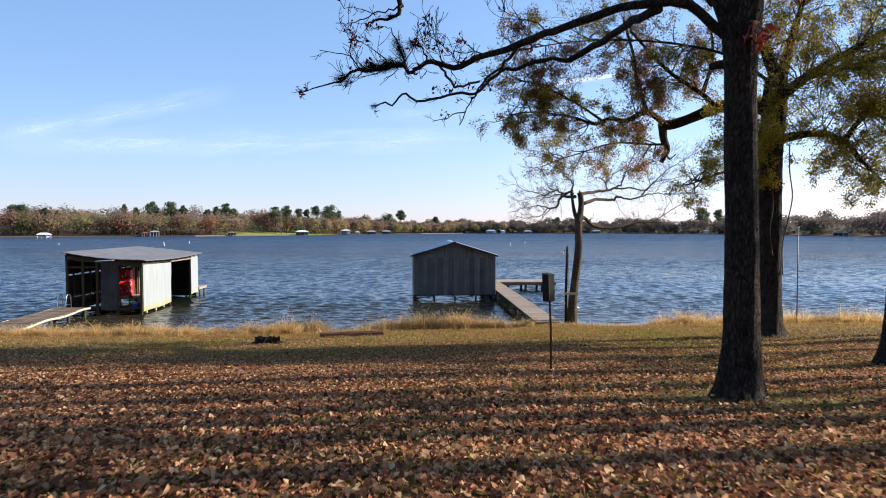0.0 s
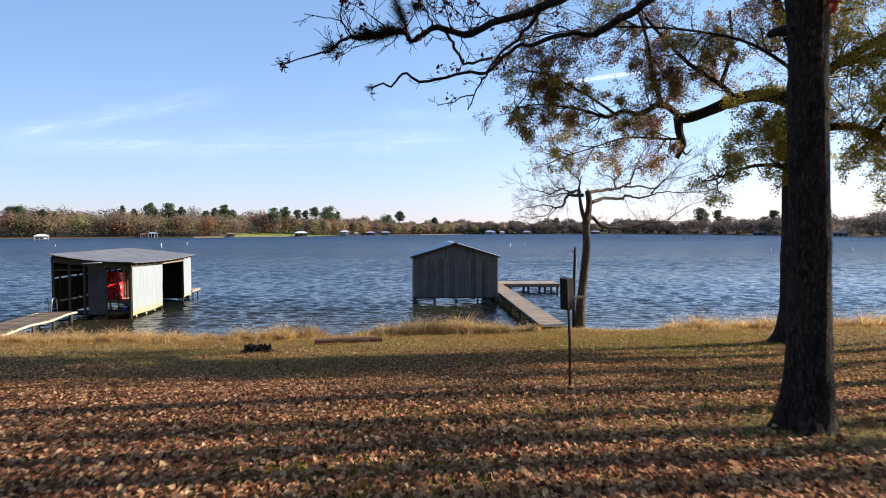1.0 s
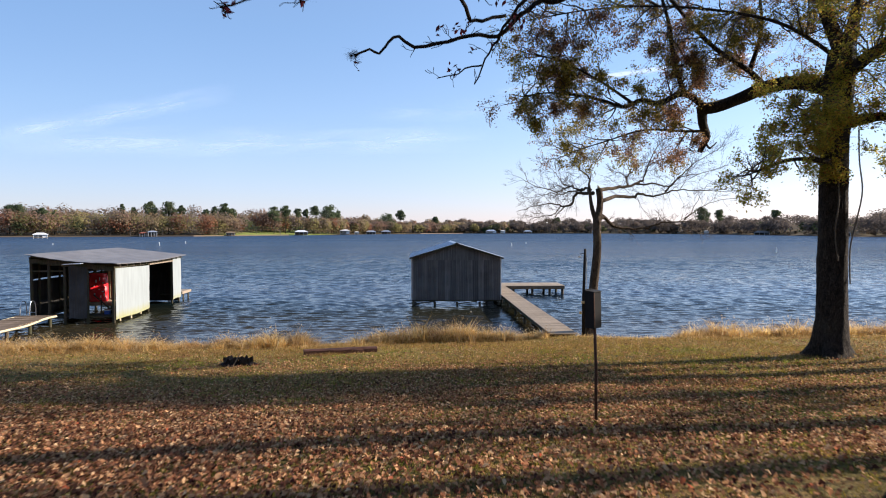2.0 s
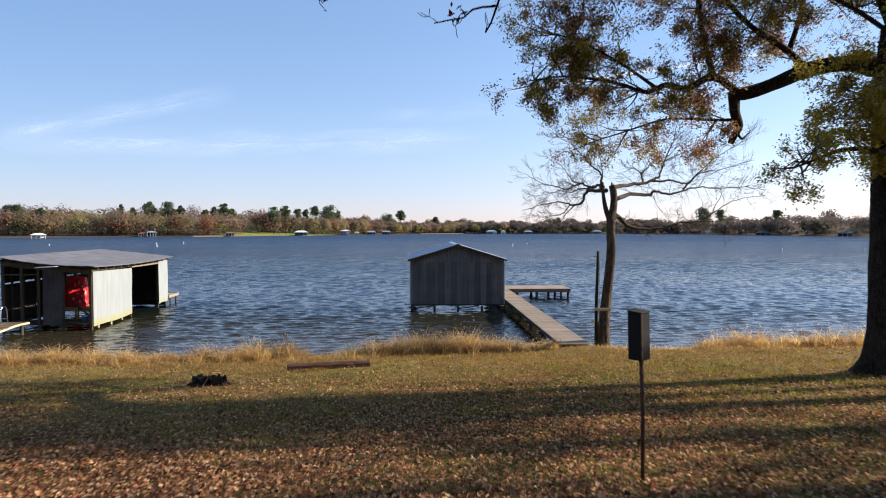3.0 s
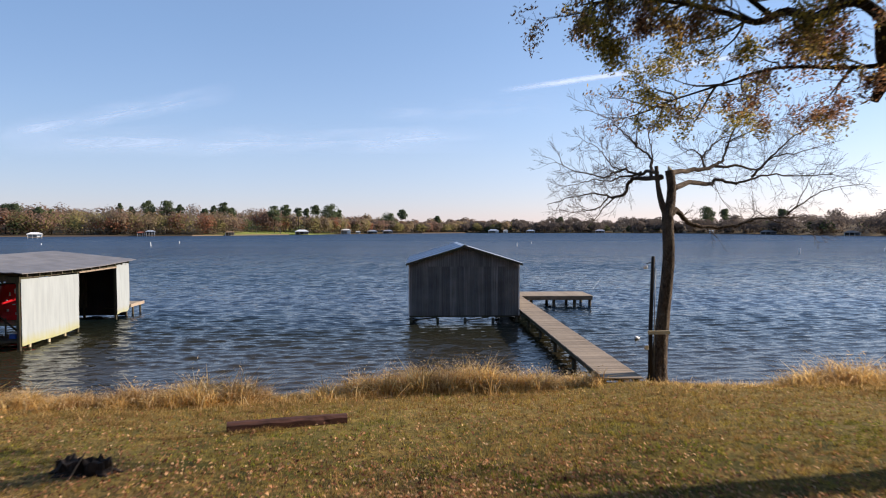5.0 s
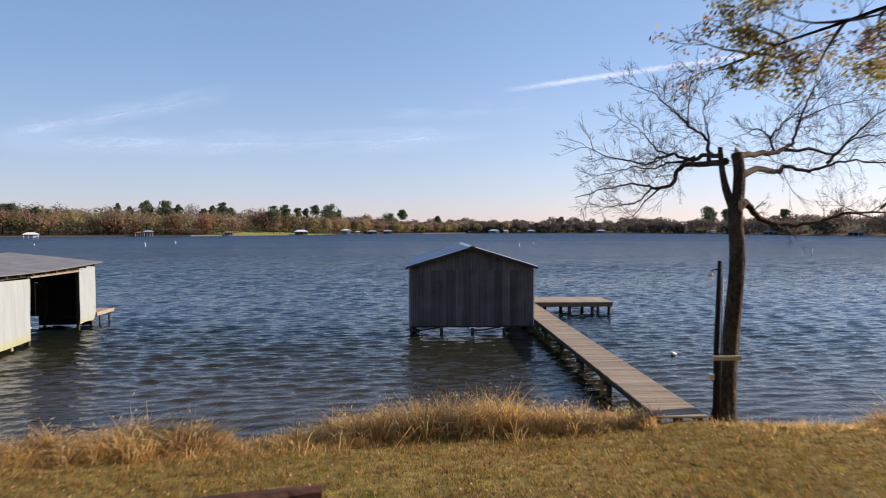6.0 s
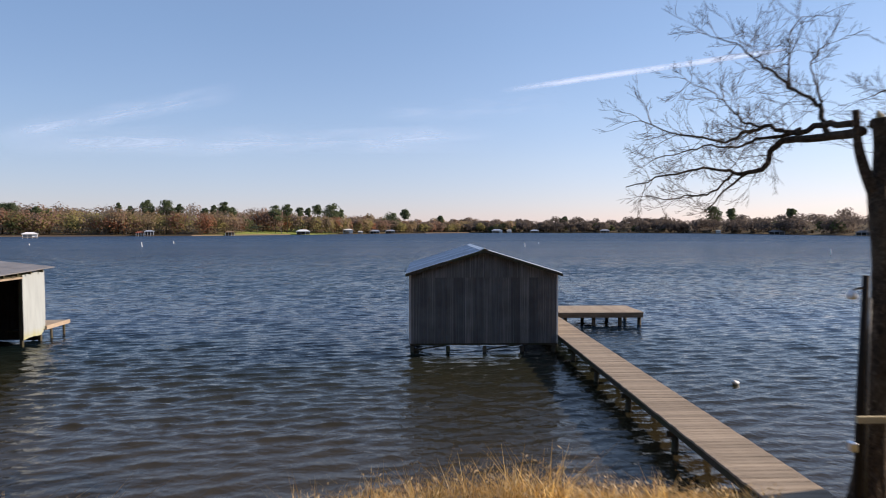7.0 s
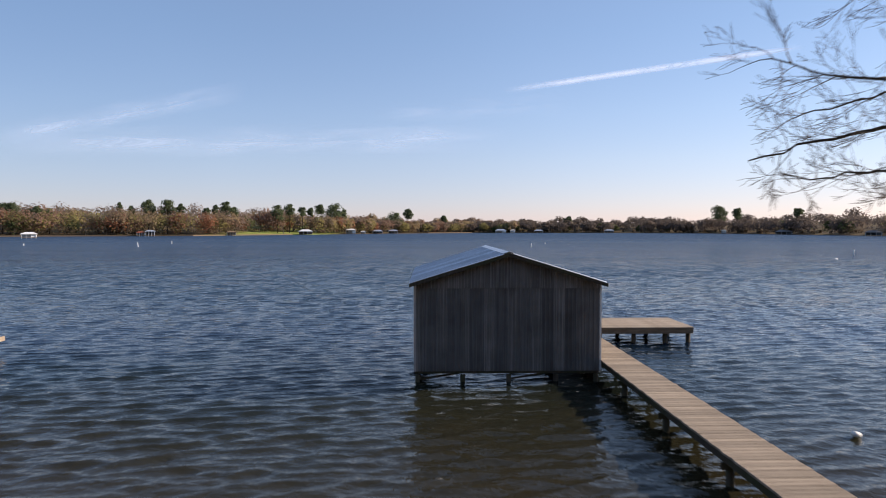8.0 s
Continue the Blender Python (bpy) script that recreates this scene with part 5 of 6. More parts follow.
arm([(8.58, 16.4, 8.71), (9.8, 15.83, 8.99), (11.3, 15.55, 9.28), (12.42, 15.36, 9.09)], 0.09, 0.02, 40, 1.2, gold)
arm([(8.2, 16.96, 8.71), (8.01, 17.52, 10.12), (7.73, 18.08, 12)], 0.22, 0.06, 18, 1.6, tips)
arm([(8.2, 16.96, 8.71), (8.86, 17.43, 10.12), (9.52, 17.9, 11.53)], 0.2, 0.06, 16, 1.6, tips)
arm([(3.5, 18.77, 7.91), (2.55, 18.58, 8.45), (1.52, 18.39, 8.88), (0.7, 18.23, 9.06)], 0.045, 0.012, 20, 0.8, tips)
arm([(8.15, 17.01, 8.62), (6.98, 17.33, 9.56), (5.48, 17.52, 9.98), (3.61, 17.61, 10.12), (1.92, 17.71, 10.03), (0.42, 17.71, 9.74)], 0.055, 0.012, 36, 1.2, tips)
side_twigs(g, long_arm, rng, tips, 10, 0.65, 0.016, 2, 0.68, kids=(2, 4), up=0.0)
side_twigs(g, [Vector((8.05, 17.0, z)) for z in (5.1, 5.9, 6.8, 7.8, 8.7)], rng, gold, 9, 0.8, 0.02, 2, 0.2, kids=(2, 4), up=-0.05)
side_twigs(g, [Vector(p) for p in ((7.83, 16.68, 6.37), (7.36, 16.58, 6.74), (6.89, 16.49, 7.12), (6.61, 16.49, 7.68))], rng, gold, 26, 0.8, 0.018, 2, 0.0, kids=(2, 4), up=-0.1)
tagged(part("branchwork", g, M_TWIG, big, "fine dark twigs"), kind="stuff")
# a second canopy above the view, added to reduce sky light below
g, high = Geo(), []
for k in range(8):
    a = 2.4 * k
    foot = Vector((7.75, 18.0, 11.8)) if k % 2 else Vector((9.4, 17.8, 11.3))
    far = foot + Vector((math.cos(a) * 4.6, math.sin(a) * 4.0 - 1.0, 1.6 + (k % 3)))
    ln = limb(big, [foot, foot.lerp(far, 0.4) + Vector((0, 0, 0.8)), foot.lerp(far, 0.7) + Vector((0, 0, 0.9)), far], 0.08, 0.02, M_BARK, seg=6)
    side_twigs(g, ln, rng, high, 12, 1.4, 0.02, 2, 0.15, kids=(2, 3), up=0.15)
tagged(part("branchwork", g, M_TWIG, big, "twigs of the unseen high crown"), kind="stuff")
leaves(big, high, rng, 2, 0.14, 0.14, M_LEAF_OAK, "crown", "unseen high olive-brown crown, blocking sky light")
tips = [t for t in tips if noise.noise(t[0] * 1.5) + rng.normal(0, 0.16) > -0.12]
leaves(big, tips, rng, 15, 0.07, 0.072, M_LEAF_OAK, "crown", "olive-brown autumn leaves with gaps of sky")
gold = [t for t in gold if noise.noise(t[0] * 1.5) + rng.normal(0, 0.16) > -0.14]
leaves(big, gold, rng, 13, 0.07, 0.074, M_LEAF_GOLD, "crown", "yellow-green autumn leaves")
for pts in ([(8.34, 16.58, 6.84), (8.3, 16.49, 6.09), (8.39, 16.49, 5.34), (8.25, 16.49, 4.59), (8.15, 16.54, 3.93), (8.2, 16.58, 3.08)], [(7.87, 16.64, 5.9), (7.92, 16.64, 5.15), (7.85, 16.66, 4.4), (7.92, 16.64, 3.65)]):
    part("vine", Geo().tube(smooth_path(pts, 5), [0.018] * (5 * (len(pts) - 1) + 1), 5), M_TWIG, big, "thin hanging vine", smooth=True)

# the leafless tree at the water's edge
rng = np.random.default_rng(55)
bare = thing("bare_tree", "leafless leaning tree with broken top and brown bark at the bank", "tree")
flared_trunk(bare, [(3.98, 24.6, 0.2), (4.06, 24.62, 1.2), (4.19, 24.72, 2.24), (4.35, 24.84, 3.6), (4.37, 24.98, 4.58), (4.42, 25.1, 5.0)], [0.23, 0.185, 0.165, 0.15, 0.148, 0.145], M_BARK_PALE, 40, 0.35)
g, tips = Geo(), []
limb(bare, [(4.4, 25.03, 4.7), (4.5, 25.12, 5.2), (4.54, 25.18, 5.6), (4.5, 25.2, 6.0)], 0.145, 0.12, M_BARK_PALE, seg=8)
limb(bare, [(4.37, 25.03, 4.75), (4.24, 25.1, 5.15), (4.18, 25.2, 5.6), (4.13, 25.2, 6.12)], 0.11, 0.05, M_BARK_PALE, seg=8)


def bare_limb(pts, r0, r1, count, length):
    """A crooked bare limb with sprays of fine twigs."""
    line = limb(bare, pts, r0, r1, M_BARK_PALE, seg=7, rng=rng, jitter=0.018)
    side_twigs(g, line, rng, tips, count, length, max(0.006, r1 * 0.8), 2, 0.2, up=0.05, kids=(2, 4), wig=0.26, spread_deg=(16, 42), fan=0.5, floor=0.003)


bare_limb([(4.3, 25.3, 5.83), (4.33, 26.0, 5.84), (4.21, 27.0, 5.93), (4.09, 27.3, 5.8), (3.98, 27.4, 5.48), (3.77, 27.7, 5.42), (3.55, 28.0, 5.49), (3.17, 28.3, 5.55), (2.72, 28.7, 5.45), (1.99, 29.0, 5.23)], 0.085, 0.01, 30, 0.5)
bare_limb([(3.79, 27.6, 5.41), (3.58, 27.9, 5.17), (3.43, 28.2, 4.83), (3.29, 28.3, 4.69)], 0.03, 0.006, 7, 0.45)
bare_limb([(3.65, 27.9, 5.42), (3.5, 28.2, 5.15), (3.25, 28.5, 5.04), (2.84, 28.8, 4.98), (2.37, 29.0, 5.07)], 0.028, 0.006, 14, 0.5)
bare_limb([(4.27, 25.5, 5.97), (4.37, 26.3, 6.11), (4.18, 26.9, 6.05), (4.0, 27.2, 6.22), (3.74, 27.5, 6.17), (3.5, 27.9, 6.04), (3.16, 28.3, 6.19), (2.75, 28.6, 6.31), (2.2, 29.0, 6.63)], 0.06, 0.01, 36, 0.6)
bare_limb([(4.29, 26.8, 6.1), (4.07, 27.2, 6.03), (3.88, 27.5, 6.03), (3.7, 27.8, 5.92), (3.3, 28.1, 6.0), (2.94, 28.5, 5.9), (2.45, 28.8, 5.82)], 0.04, 0.008, 18, 0.5)
bare_limb([(4.38, 26.2, 5.91), (4.54, 26.6, 6.36), (4.55, 26.8, 6.59), (4.24, 27.1, 6.9), (4.1, 27.3, 7.21), (3.85, 27.5, 7.49), (3.59, 27.7, 7.84), (3.15, 28.0, 8.12)], 0.05, 0.008, 34, 0.6)
bare_limb([(4.6, 26.7, 6.54), (4.6, 26.9, 6.99), (4.58, 27.0, 7.34), (4.93, 27.1, 7.69)], 0.024, 0.006, 12, 0.5)
bare_limb([(4.26, 27.1, 6.9), (4.31, 27.2, 7.38), (4.45, 27.4, 7.97), (4.74, 27.5, 8.3)], 0.024, 0.006, 12, 0.5)
bare_limb([(3.92, 27.3, 6.21), (3.67, 27.5, 6.33), (3.54, 27.7, 6.61), (3.31, 28.0, 6.97), (2.85, 28.3, 7.35)], 0.028, 0.006, 22, 0.5)
bare_limb([(4.5, 25.3, 5.93), (5.31, 26.0, 6.07), (6.03, 26.5, 6.18), (6.68, 27.0, 6.37), (6.99, 27.2, 6.61), (7.19, 27.3, 7.1), (7.42, 27.4, 7.59), (7.95, 27.6, 8.26)], 0.085, 0.012, 30, 0.8)
bare_limb([(6.04, 26.5, 6.18), (6.03, 26.6, 6.53), (5.83, 26.7, 6.74), (5.63, 26.9, 6.71)], 0.04, 0.008, 12, 0.5)
bare_limb([(6.03, 26.6, 6.53), (6.29, 26.7, 6.77), (6.69, 26.9, 7.11), (7.3, 27.1, 7.32), (7.86, 27.3, 7.84)], 0.03, 0.007, 16, 0.6)
bare_limb([(6.58, 26.9, 6.29), (7.47, 27.1, 6.32), (8.09, 27.3, 6.25), (8.65, 27.4, 6.65), (9.64, 27.6, 6.83), (10.75, 27.8, 7.17)], 0.045, 0.008, 20, 0.8)
bare_limb([(4.66, 25.3, 5.52), (5.74, 26.4, 5.78), (6.52, 27.1, 5.75), (6.82, 27.2, 5.93), (7.42, 27.3, 5.82), (7.97, 27.4, 5.96), (8.53, 27.5, 6.09), (9.81, 27.8, 6.08), (10.95, 28.0, 6.2)], 0.08, 0.012, 26, 0.9)
bare_limb([(7.97, 27.4, 6.03), (8.36, 27.4, 6.41), (8.84, 27.4, 6.89), (9.55, 27.5, 7.44), (10.66, 27.6, 8.01)], 0.045, 0.008, 26, 0.9)
bare_limb([(7.1, 27.3, 7.06), (7.75, 27.4, 7.36), (8.57, 27.6, 7.6), (9.62, 27.8, 7.85)], 0.024, 0.006, 14, 0.7)
bare_limb([(4.39, 24.98, 4.71), (4.64, 25.1, 4.91), (4.84, 25.2, 4.78), (5.14, 25.3, 4.55), (5.62, 25.4, 4.47), (6.28, 25.5, 4.49), (6.71, 25.5, 4.59), (7.21, 25.6, 4.72), (8.21, 25.7, 4.73)], 0.095, 0.02, 16, 0.5)
bare_limb([(6.58, 25.5, 4.5), (7.06, 25.4, 4.71), (7.48, 25.2, 4.61), (8.0, 25.0, 4.42), (8.4, 24.8, 4.27)], 0.03, 0.006, 14, 0.4)
bare_limb([(8.0, 25.6, 4.82), (8.63, 25.6, 5.25), (9.21, 25.7, 5.52), (10.34, 25.8, 5.69)], 0.028, 0.006, 10, 0.5)
bare_limb([(8.26, 25.6, 4.99), (8.67, 25.7, 5.78), (9.26, 25.8, 6.42)], 0.018, 0.005, 6, 0.4)
tagged(part("branchwork", g, M_TWIG_PALE, bare, "dense fine bare twigs"), kind="stuff")
part("broken_top", Geo().tube([(4.52, 25.2, 5.95), (4.5, 25.2, 6.03), (4.46, 25.2, 6.12)], [0.09, 0.06, 0.01], 7), M_PALE_WOOD, bare, "splintered pale broken top")


def park_oak(x, y, tall, r, seed, lean=(0.0, 0.0), thin=1.0):
    """A tall lawn oak: a straight trunk far up, then limbs, twigs and a thin autumn crown."""
    rng = np.random.default_rng(seed)
    tree = thing("oak_tree", "tall dark-trunked lawn oak with thin yellow-brown crown, mostly out of view", "tree", group="oaks on the lawn")
    z = ground_z(x, y)
    fork = z + tall * 0.74
    line = [(x, y, z - 0.2), (x + lean[0] * 0.3, y + lean[1] * 0.3, z + tall * 0.25), (x + lean[0] * 0.8, y + lean[1] * 0.8, z + tall * 0.5), (x + lean[0], y + lean[1], fork)]
    flared_trunk(tree, line, [r * 1.15, r, r * 0.85, r * 0.6], M_BARK, 24, 0.5)
    g, tips = Geo(), []
    for k in range(9):
        a = 2.4 * k + rng.uniform(-0.3, 0.3)
        d = Vector((math.cos(a), math.sin(a), rng.uniform(0.35, 1.2))).normalized()
        p = Vector(line[-1]) - Vector((0, 0, tall * 0.3 * rng.random() if k > 4 else 0.2))
        pts = [p, p + d * tall * 0.1, p + d * tall * 0.2 + Vector((0, 0, 0.4)), p + d * tall * 0.32 + Vector((0, 0, 0.2))]
        ln = limb(tree, pts, r * 0.34, r * 0.1, M_BARK, seg=6)
        side_twigs(g, ln, rng, tips, int(6 * thin), tall * 0.1, 0.025, 2, 0.25, kids=(2, 3))
    tagged(part("branchwork", g, M_TWIG, tree), kind="stuff")
    leaves(tree, tips, rng, 3, 0.13, 0.14, M_LEAF_GOLD, "crown", "thin yellow-brown crown")
    return tree


# the first shows at the view's edge; the others are unseen shadow casters
park_oak(6.6, 10.2, 17, 0.27, 71, (0.9, 0.3), 0.5)
park_oak(15.5, 16.0, 18, 0.32, 72, thin=0.35)
# the next three unseen oaks are added only to shade the middle lawn
park_oak(16.0, 17.2, 9.5, 0.16, 82, thin=0.34)
park_oak(17.5, 14.4, 9.5, 0.16, 83, thin=0.34)
park_oak(23.0, 15.3, 15, 0.26, 81, thin=0.5)
park_oak(20.0, 10.6, 19, 0.27, 80, thin=0.34)
park_oak(13.0, 7.4, 18, 0.24, 73, thin=0.2)
park_oak(26.5, 8.9, 20, 0.3, 74, thin=0.34)
park_oak(16.5, 6.1, 18, 0.22, 75, thin=0.2)
park_oak(29.0, 11.0, 20, 0.3, 78, thin=0.4)


def yard_woods():
    """Unseen woods up the slope and to both sides, added to block sky light."""
    rng = np.random.default_rng(400)
    pts = []
    for k in range(190):
        a = radians(rng.uniform(172, 368))
        r = rng.uniform(46, 78)
        x, y = r * math.cos(a), r * math.sin(a) * 0.75 + 4
        h = rng.uniform(11, 17)
        c = unit_vectors(rng, 260) * (rng.uniform(0, 1, (260, 1)) ** 0.4) * np.array([4.6, 4.6, h * 0.5])
        pts.append(c + np.array([x, y, ground_z(x, y) + h * 0.52]))
    at = np.concatenate(pts)
    ln = rng.uniform(0.7, 1.4, len(at))
    ob = part("yard_woods", leaf_mesh("yard_woods", at, ln, ln * 0.8, rng, lobed=False), M_LEAF_OAK)
    tagged(ob, "unseen olive-brown woods round the lawn, added to block sky light", "woods", kind="stuff")


yard_woods()

# ---- small things on the lawn and at the bank ----
zp = ground_z(-0.05, 9.9) + 0.045
box = thing("nest_box", "dark wooden nest box on a thin rusty post in the lawn", "bird box", Matrix.Translation((-0.035, 9.9, zp)))
part("post", Geo().tube([(0.02, 0, -0.3), (0.01, 0, 0.7), (-0.02, 0, 1.4)], [0.02, 0.02, 0.02], 8), M_RUST, box, "thin rusty post", smooth=True)
tb = pose(-0.03, 0.0, 1.2, 0, -2.5, 38) @ Matrix.Diagonal((0.88, 0.88, 1.0, 1.0))
for nm, b in (("back", (-0.085, 0.07, 0, 0.085, 0.085, 0.5)), ("front", (-0.085, -0.085, 0, 0.085, -0.07, 0.46)), ("side", (-0.085, -0.07, 0, -0.07, 0.07, 0.47)), ("side", (0.07, -0.07, 0, 0.085, 0.07, 0.47)), ("floor_board", (-0.07, -0.07, 0.01, 0.07, 0.07, 0.025))):
    part(nm, Geo().box(*b), M_BLACK, box).matrix_basis = tb
part("roof", Geo().box(-0.09, -0.095, 0, 0.09, 0.068, 0.014, bev=0.003), M_BLACK, box).matrix_basis = tb @ pose(0, 0, 0.472, 4, 0, 0)
part("batten", Geo().box(-0.1, -0.1, 0.02, -0.086, -0.086, 0.47), M_RUST, box, "rusty corner strip").matrix_basis = tb

M_POLE = mat_wood("creosoted_pole", (0.007, 0.006, 0.005), (0.026, 0.02, 0.016), (12, 12, 1.2))
pole = thing("light_pole", "slim dark wooden pole with a small lamp, beside the leafless tree", "lamp post", Matrix.Translation((3.74, 24.45, ground_z(3.74, 23.9) - 0.13)))
part("shaft", Geo().tube([(0.0, 0, -0.4), (0.0, 0, 1.5), (0.05, 0, 3.3)], [0.058, 0.054, 0.046], 9), M_POLE, pole, smooth=True)
part("conduit", Geo().tube([(0.09, -0.03, -0.1), (0.085, -0.03, 1.6), (0.105, -0.02, 3.0)], [0.013] * 3, 6), M_PIPE, pole, "grey conduit along the pole", smooth=True)
part("lamp_arm", Geo().tube([(0.05, 0, 3.14), (-0.12, -0.03, 3.12), (-0.16, -0.03, 3.08)], [0.014] * 3, 6), M_PIPE, pole)
part("lamp", Geo().tube([(-0.16, -0.03, 3.1), (-0.165, -0.03, 3.03), (-0.165, -0.03, 2.98)], [0.03, 0.07, 0.05], 10), M_GLASS, pole, "small white glass lamp", smooth=True)
part("meter", Geo().box(-0.17, -0.09, 0.88, -0.07, 0.02, 1.0, bev=0.012), M_ALU, pole, "small pale metal box")
part("meter_arm", Geo().tube([(0.0, 0, 0.9), (-0.1, -0.02, 0.91)], [0.014] * 2, 6), M_PIPE, pole)
part("cross_board", Geo().box(-0.1, -0.11, 1.28, 0.47, -0.06, 1.37), M_PALE_WOOD, pole, "pale board tied to the tree")

zr = ground_z(13.3, 23.9)
mast = thing("steel_pole", "thin grey galvanised pole standing in the bank grass", "pole", Matrix.Translation((13.4, 24.1, zr)))
part("shaft", Geo().tube([(0, 0, -0.3), (0, 0, 4.0)], [0.024, 0.022], 8), M_PIPE, mast, smooth=True)
part("cap", Geo().tube([(0, 0, 4.0), (0, 0, 4.05)], [0.045, 0.04], 8), M_ALU, mast, smooth=True)
part("arm", Geo().tube([(0, 0, 3.95), (-0.3, 0, 3.98)], [0.014, 0.012], 6), M_PIPE, mast)

zl = ground_z(-4.6, 20.1)
log = thing("log", "weathered reddish-brown squared timber lying in the grass", "timber", pose(-5.72, 19.85, zl - 0.045, 0, 0.4, 14.5))
g = Geo()
nl = 20
for i in range(nl + 1):
    u = i / nl
    for k in range(10):
        a = 2 * math.pi * k / 10
        rr = (0.16 - 0.04 * u) * (1 + 0.3 * noise.noise(Vector((u * 7, math.cos(a) * 1.5, math.sin(a) * 1.5))))
        g.v.append((u * 2.15, max(-0.12, min(0.12, math.cos(a) * rr * 1.2)), 0.09 + max(-0.125, min(0.125, math.sin(a) * rr))))
g.f += [(i * 10 + k, i * 10 + (k + 1) % 10, (i + 1) * 10 + (k + 1) % 10, (i + 1) * 10 + k) for i in range(nl) for k in range(10)] + [tuple(range(9, -1, -1)), tuple(range(nl * 10, nl * 10 + 10))]
part("timber", g, mat_wood("rotting_timber", (0.03, 0.014, 0.01), (0.12, 0.052, 0.036), (1.2, 10, 10)), log)


M_STUMP = mat_wood("charred_stump", (0.012, 0.009, 0.007), (0.05, 0.036, 0.028), (9, 9, 2))


def stump(x, y, turn):
    """A broken trunk foot: a charred, ragged ring of splinters, split down the middle."""
    rng = random.Random(14)
    ob = thing("stump", "dark charred stump, broken off and split, in the grass", "stump", pose(x, y, ground_z(x, y) - 0.04, 3, 0, turn))
    for side, name in ((-1, "split_half"), (1, "split_half")):
        g, n, rows = Geo(), 22, 5
        for j in range(rows):
            for k in range(n):
                a = 2 * math.pi * k / n
                ca, sa = math.cos(a), math.sin(a)
                ragged = noise.noise(Vector((ca * 2.1 + side * 7, sa * 2.1, 0.7 * j)))
                r = (0.215, 0.18, 0.165, 0.155, 0.1)[j] * (1 + 0.45 * ragged + 0.14 * rng.uniform(-1, 1))
                top = 0.17 + 0.1 * (0.5 + 0.5 * noise.noise(Vector((ca * 3 + side, sa * 3, 9)))) + 0.05 * rng.random()
                g.v.append((side * 0.185 + ca * r * 1.1, sa * r * 0.8, (0.0, 0.07, 0.14, top, top * 0.8)[j]))
        g.f += [(j * n + k, j * n + (k + 1) % n, (j + 1) * n + (k + 1) % n, (j + 1) * n + k) for j in range(rows - 1) for k in range(n)]
        g.f.append(tuple(range((rows - 1) * n, rows * n)))
        part(name, g, M_STUMP, ob)
    for k in range(7):
        a = 2 * math.pi * k / 7 + 0.3
        foot = Vector((math.cos(a) * 0.3, math.sin(a) * 0.16, 0.06))
        part("root", Geo().tube([foot, foot * 1.35 + Vector((0, 0, -0.01)), foot * 1.8 + Vector((0, 0, -0.09))], [0.055, 0.04, 0.02], 7), M_STUMP, ob)


stump(-6.83, 17.29, -4)
stick = thing("stick", "pale dead stick leaning on the charred stump", "stick")
zs = ground_z(-6.86, 17.02)
part("wood", Geo().tube([(-6.9, 16.98, zs), (-6.84, 17.03, zs + 0.1), (-6.79, 17.06, zs + 0.2), (-6.74, 17.14, zs + 0.33)], [0.018, 0.015, 0.014, 0.008], 6), M_FASCIA, stick)

float_ = thing("float", "small weathered white float bobbing on the water", "buoy", pose(6.4, 33.0, 0.0, 12, 20, 30), kind="")
part("body", Geo().tube([(-0.14, 0, 0.02), (-0.1, 0, 0.05), (0.06, 0, 0.06), (0.12, 0, 0.08), (0.17, 0, 0.1)], [0.02, 0.06, 0.063, 0.035, 0.014], 10), M_WHITE, float_, smooth=True)


def marker(x, y, high, tilt):
    ob = thing("marker_buoy", "slim white marker buoy standing in the lake", "buoy", pose(x, y, 0, 0, tilt, 0), "marker buoys")
    part("body", Geo().tube([(0, 0, -0.4), (0, 0, 0.15), (0, 0, high * 0.9), (0, 0, high)], [0.14, 0.11, 0.085, 0.05], 10), M_WHITE, ob, smooth=True)


for bx, by, bh, bt in ((22.9, 170, 1.0, 0), (-75, 175, 1.2, -9), (-80, 207, 0.9, 0), (-113, 190, 0.5, 0), (33, 205, 0.5, 0), (68, 120, 1.0, 3), (92, 130, 0.7, 0)):
    marker(bx, by, bh, bt)


# ---- far shore ----
def polar(az, r):
    return r * np.sin(np.radians(az)) - 2.3, r * np.cos(np.radians(az)) - 0.7


def crown_points(rng, n, wide, tall, lumps, fat=0.5):
    """Points on the lumps of a crown about its middle, and the way each one faces."""
    c = unit_vectors(rng, lumps) * rng.uniform(0.2, 1.02 - fat, (lumps, 1)) * np.array([wide, wide, tall])
    k = rng.integers(0, lumps, n)
    u = unit_vectors(rng, n)
    u[:, 2] = np.where(rng.random(n) < 0.5, np.abs(u[:, 2]), u[:, 2])
    return c[k] + u * rng.uniform(0.75, 1.0, (n, 1)) * np.array([wide, wide, tall]) * fat, u


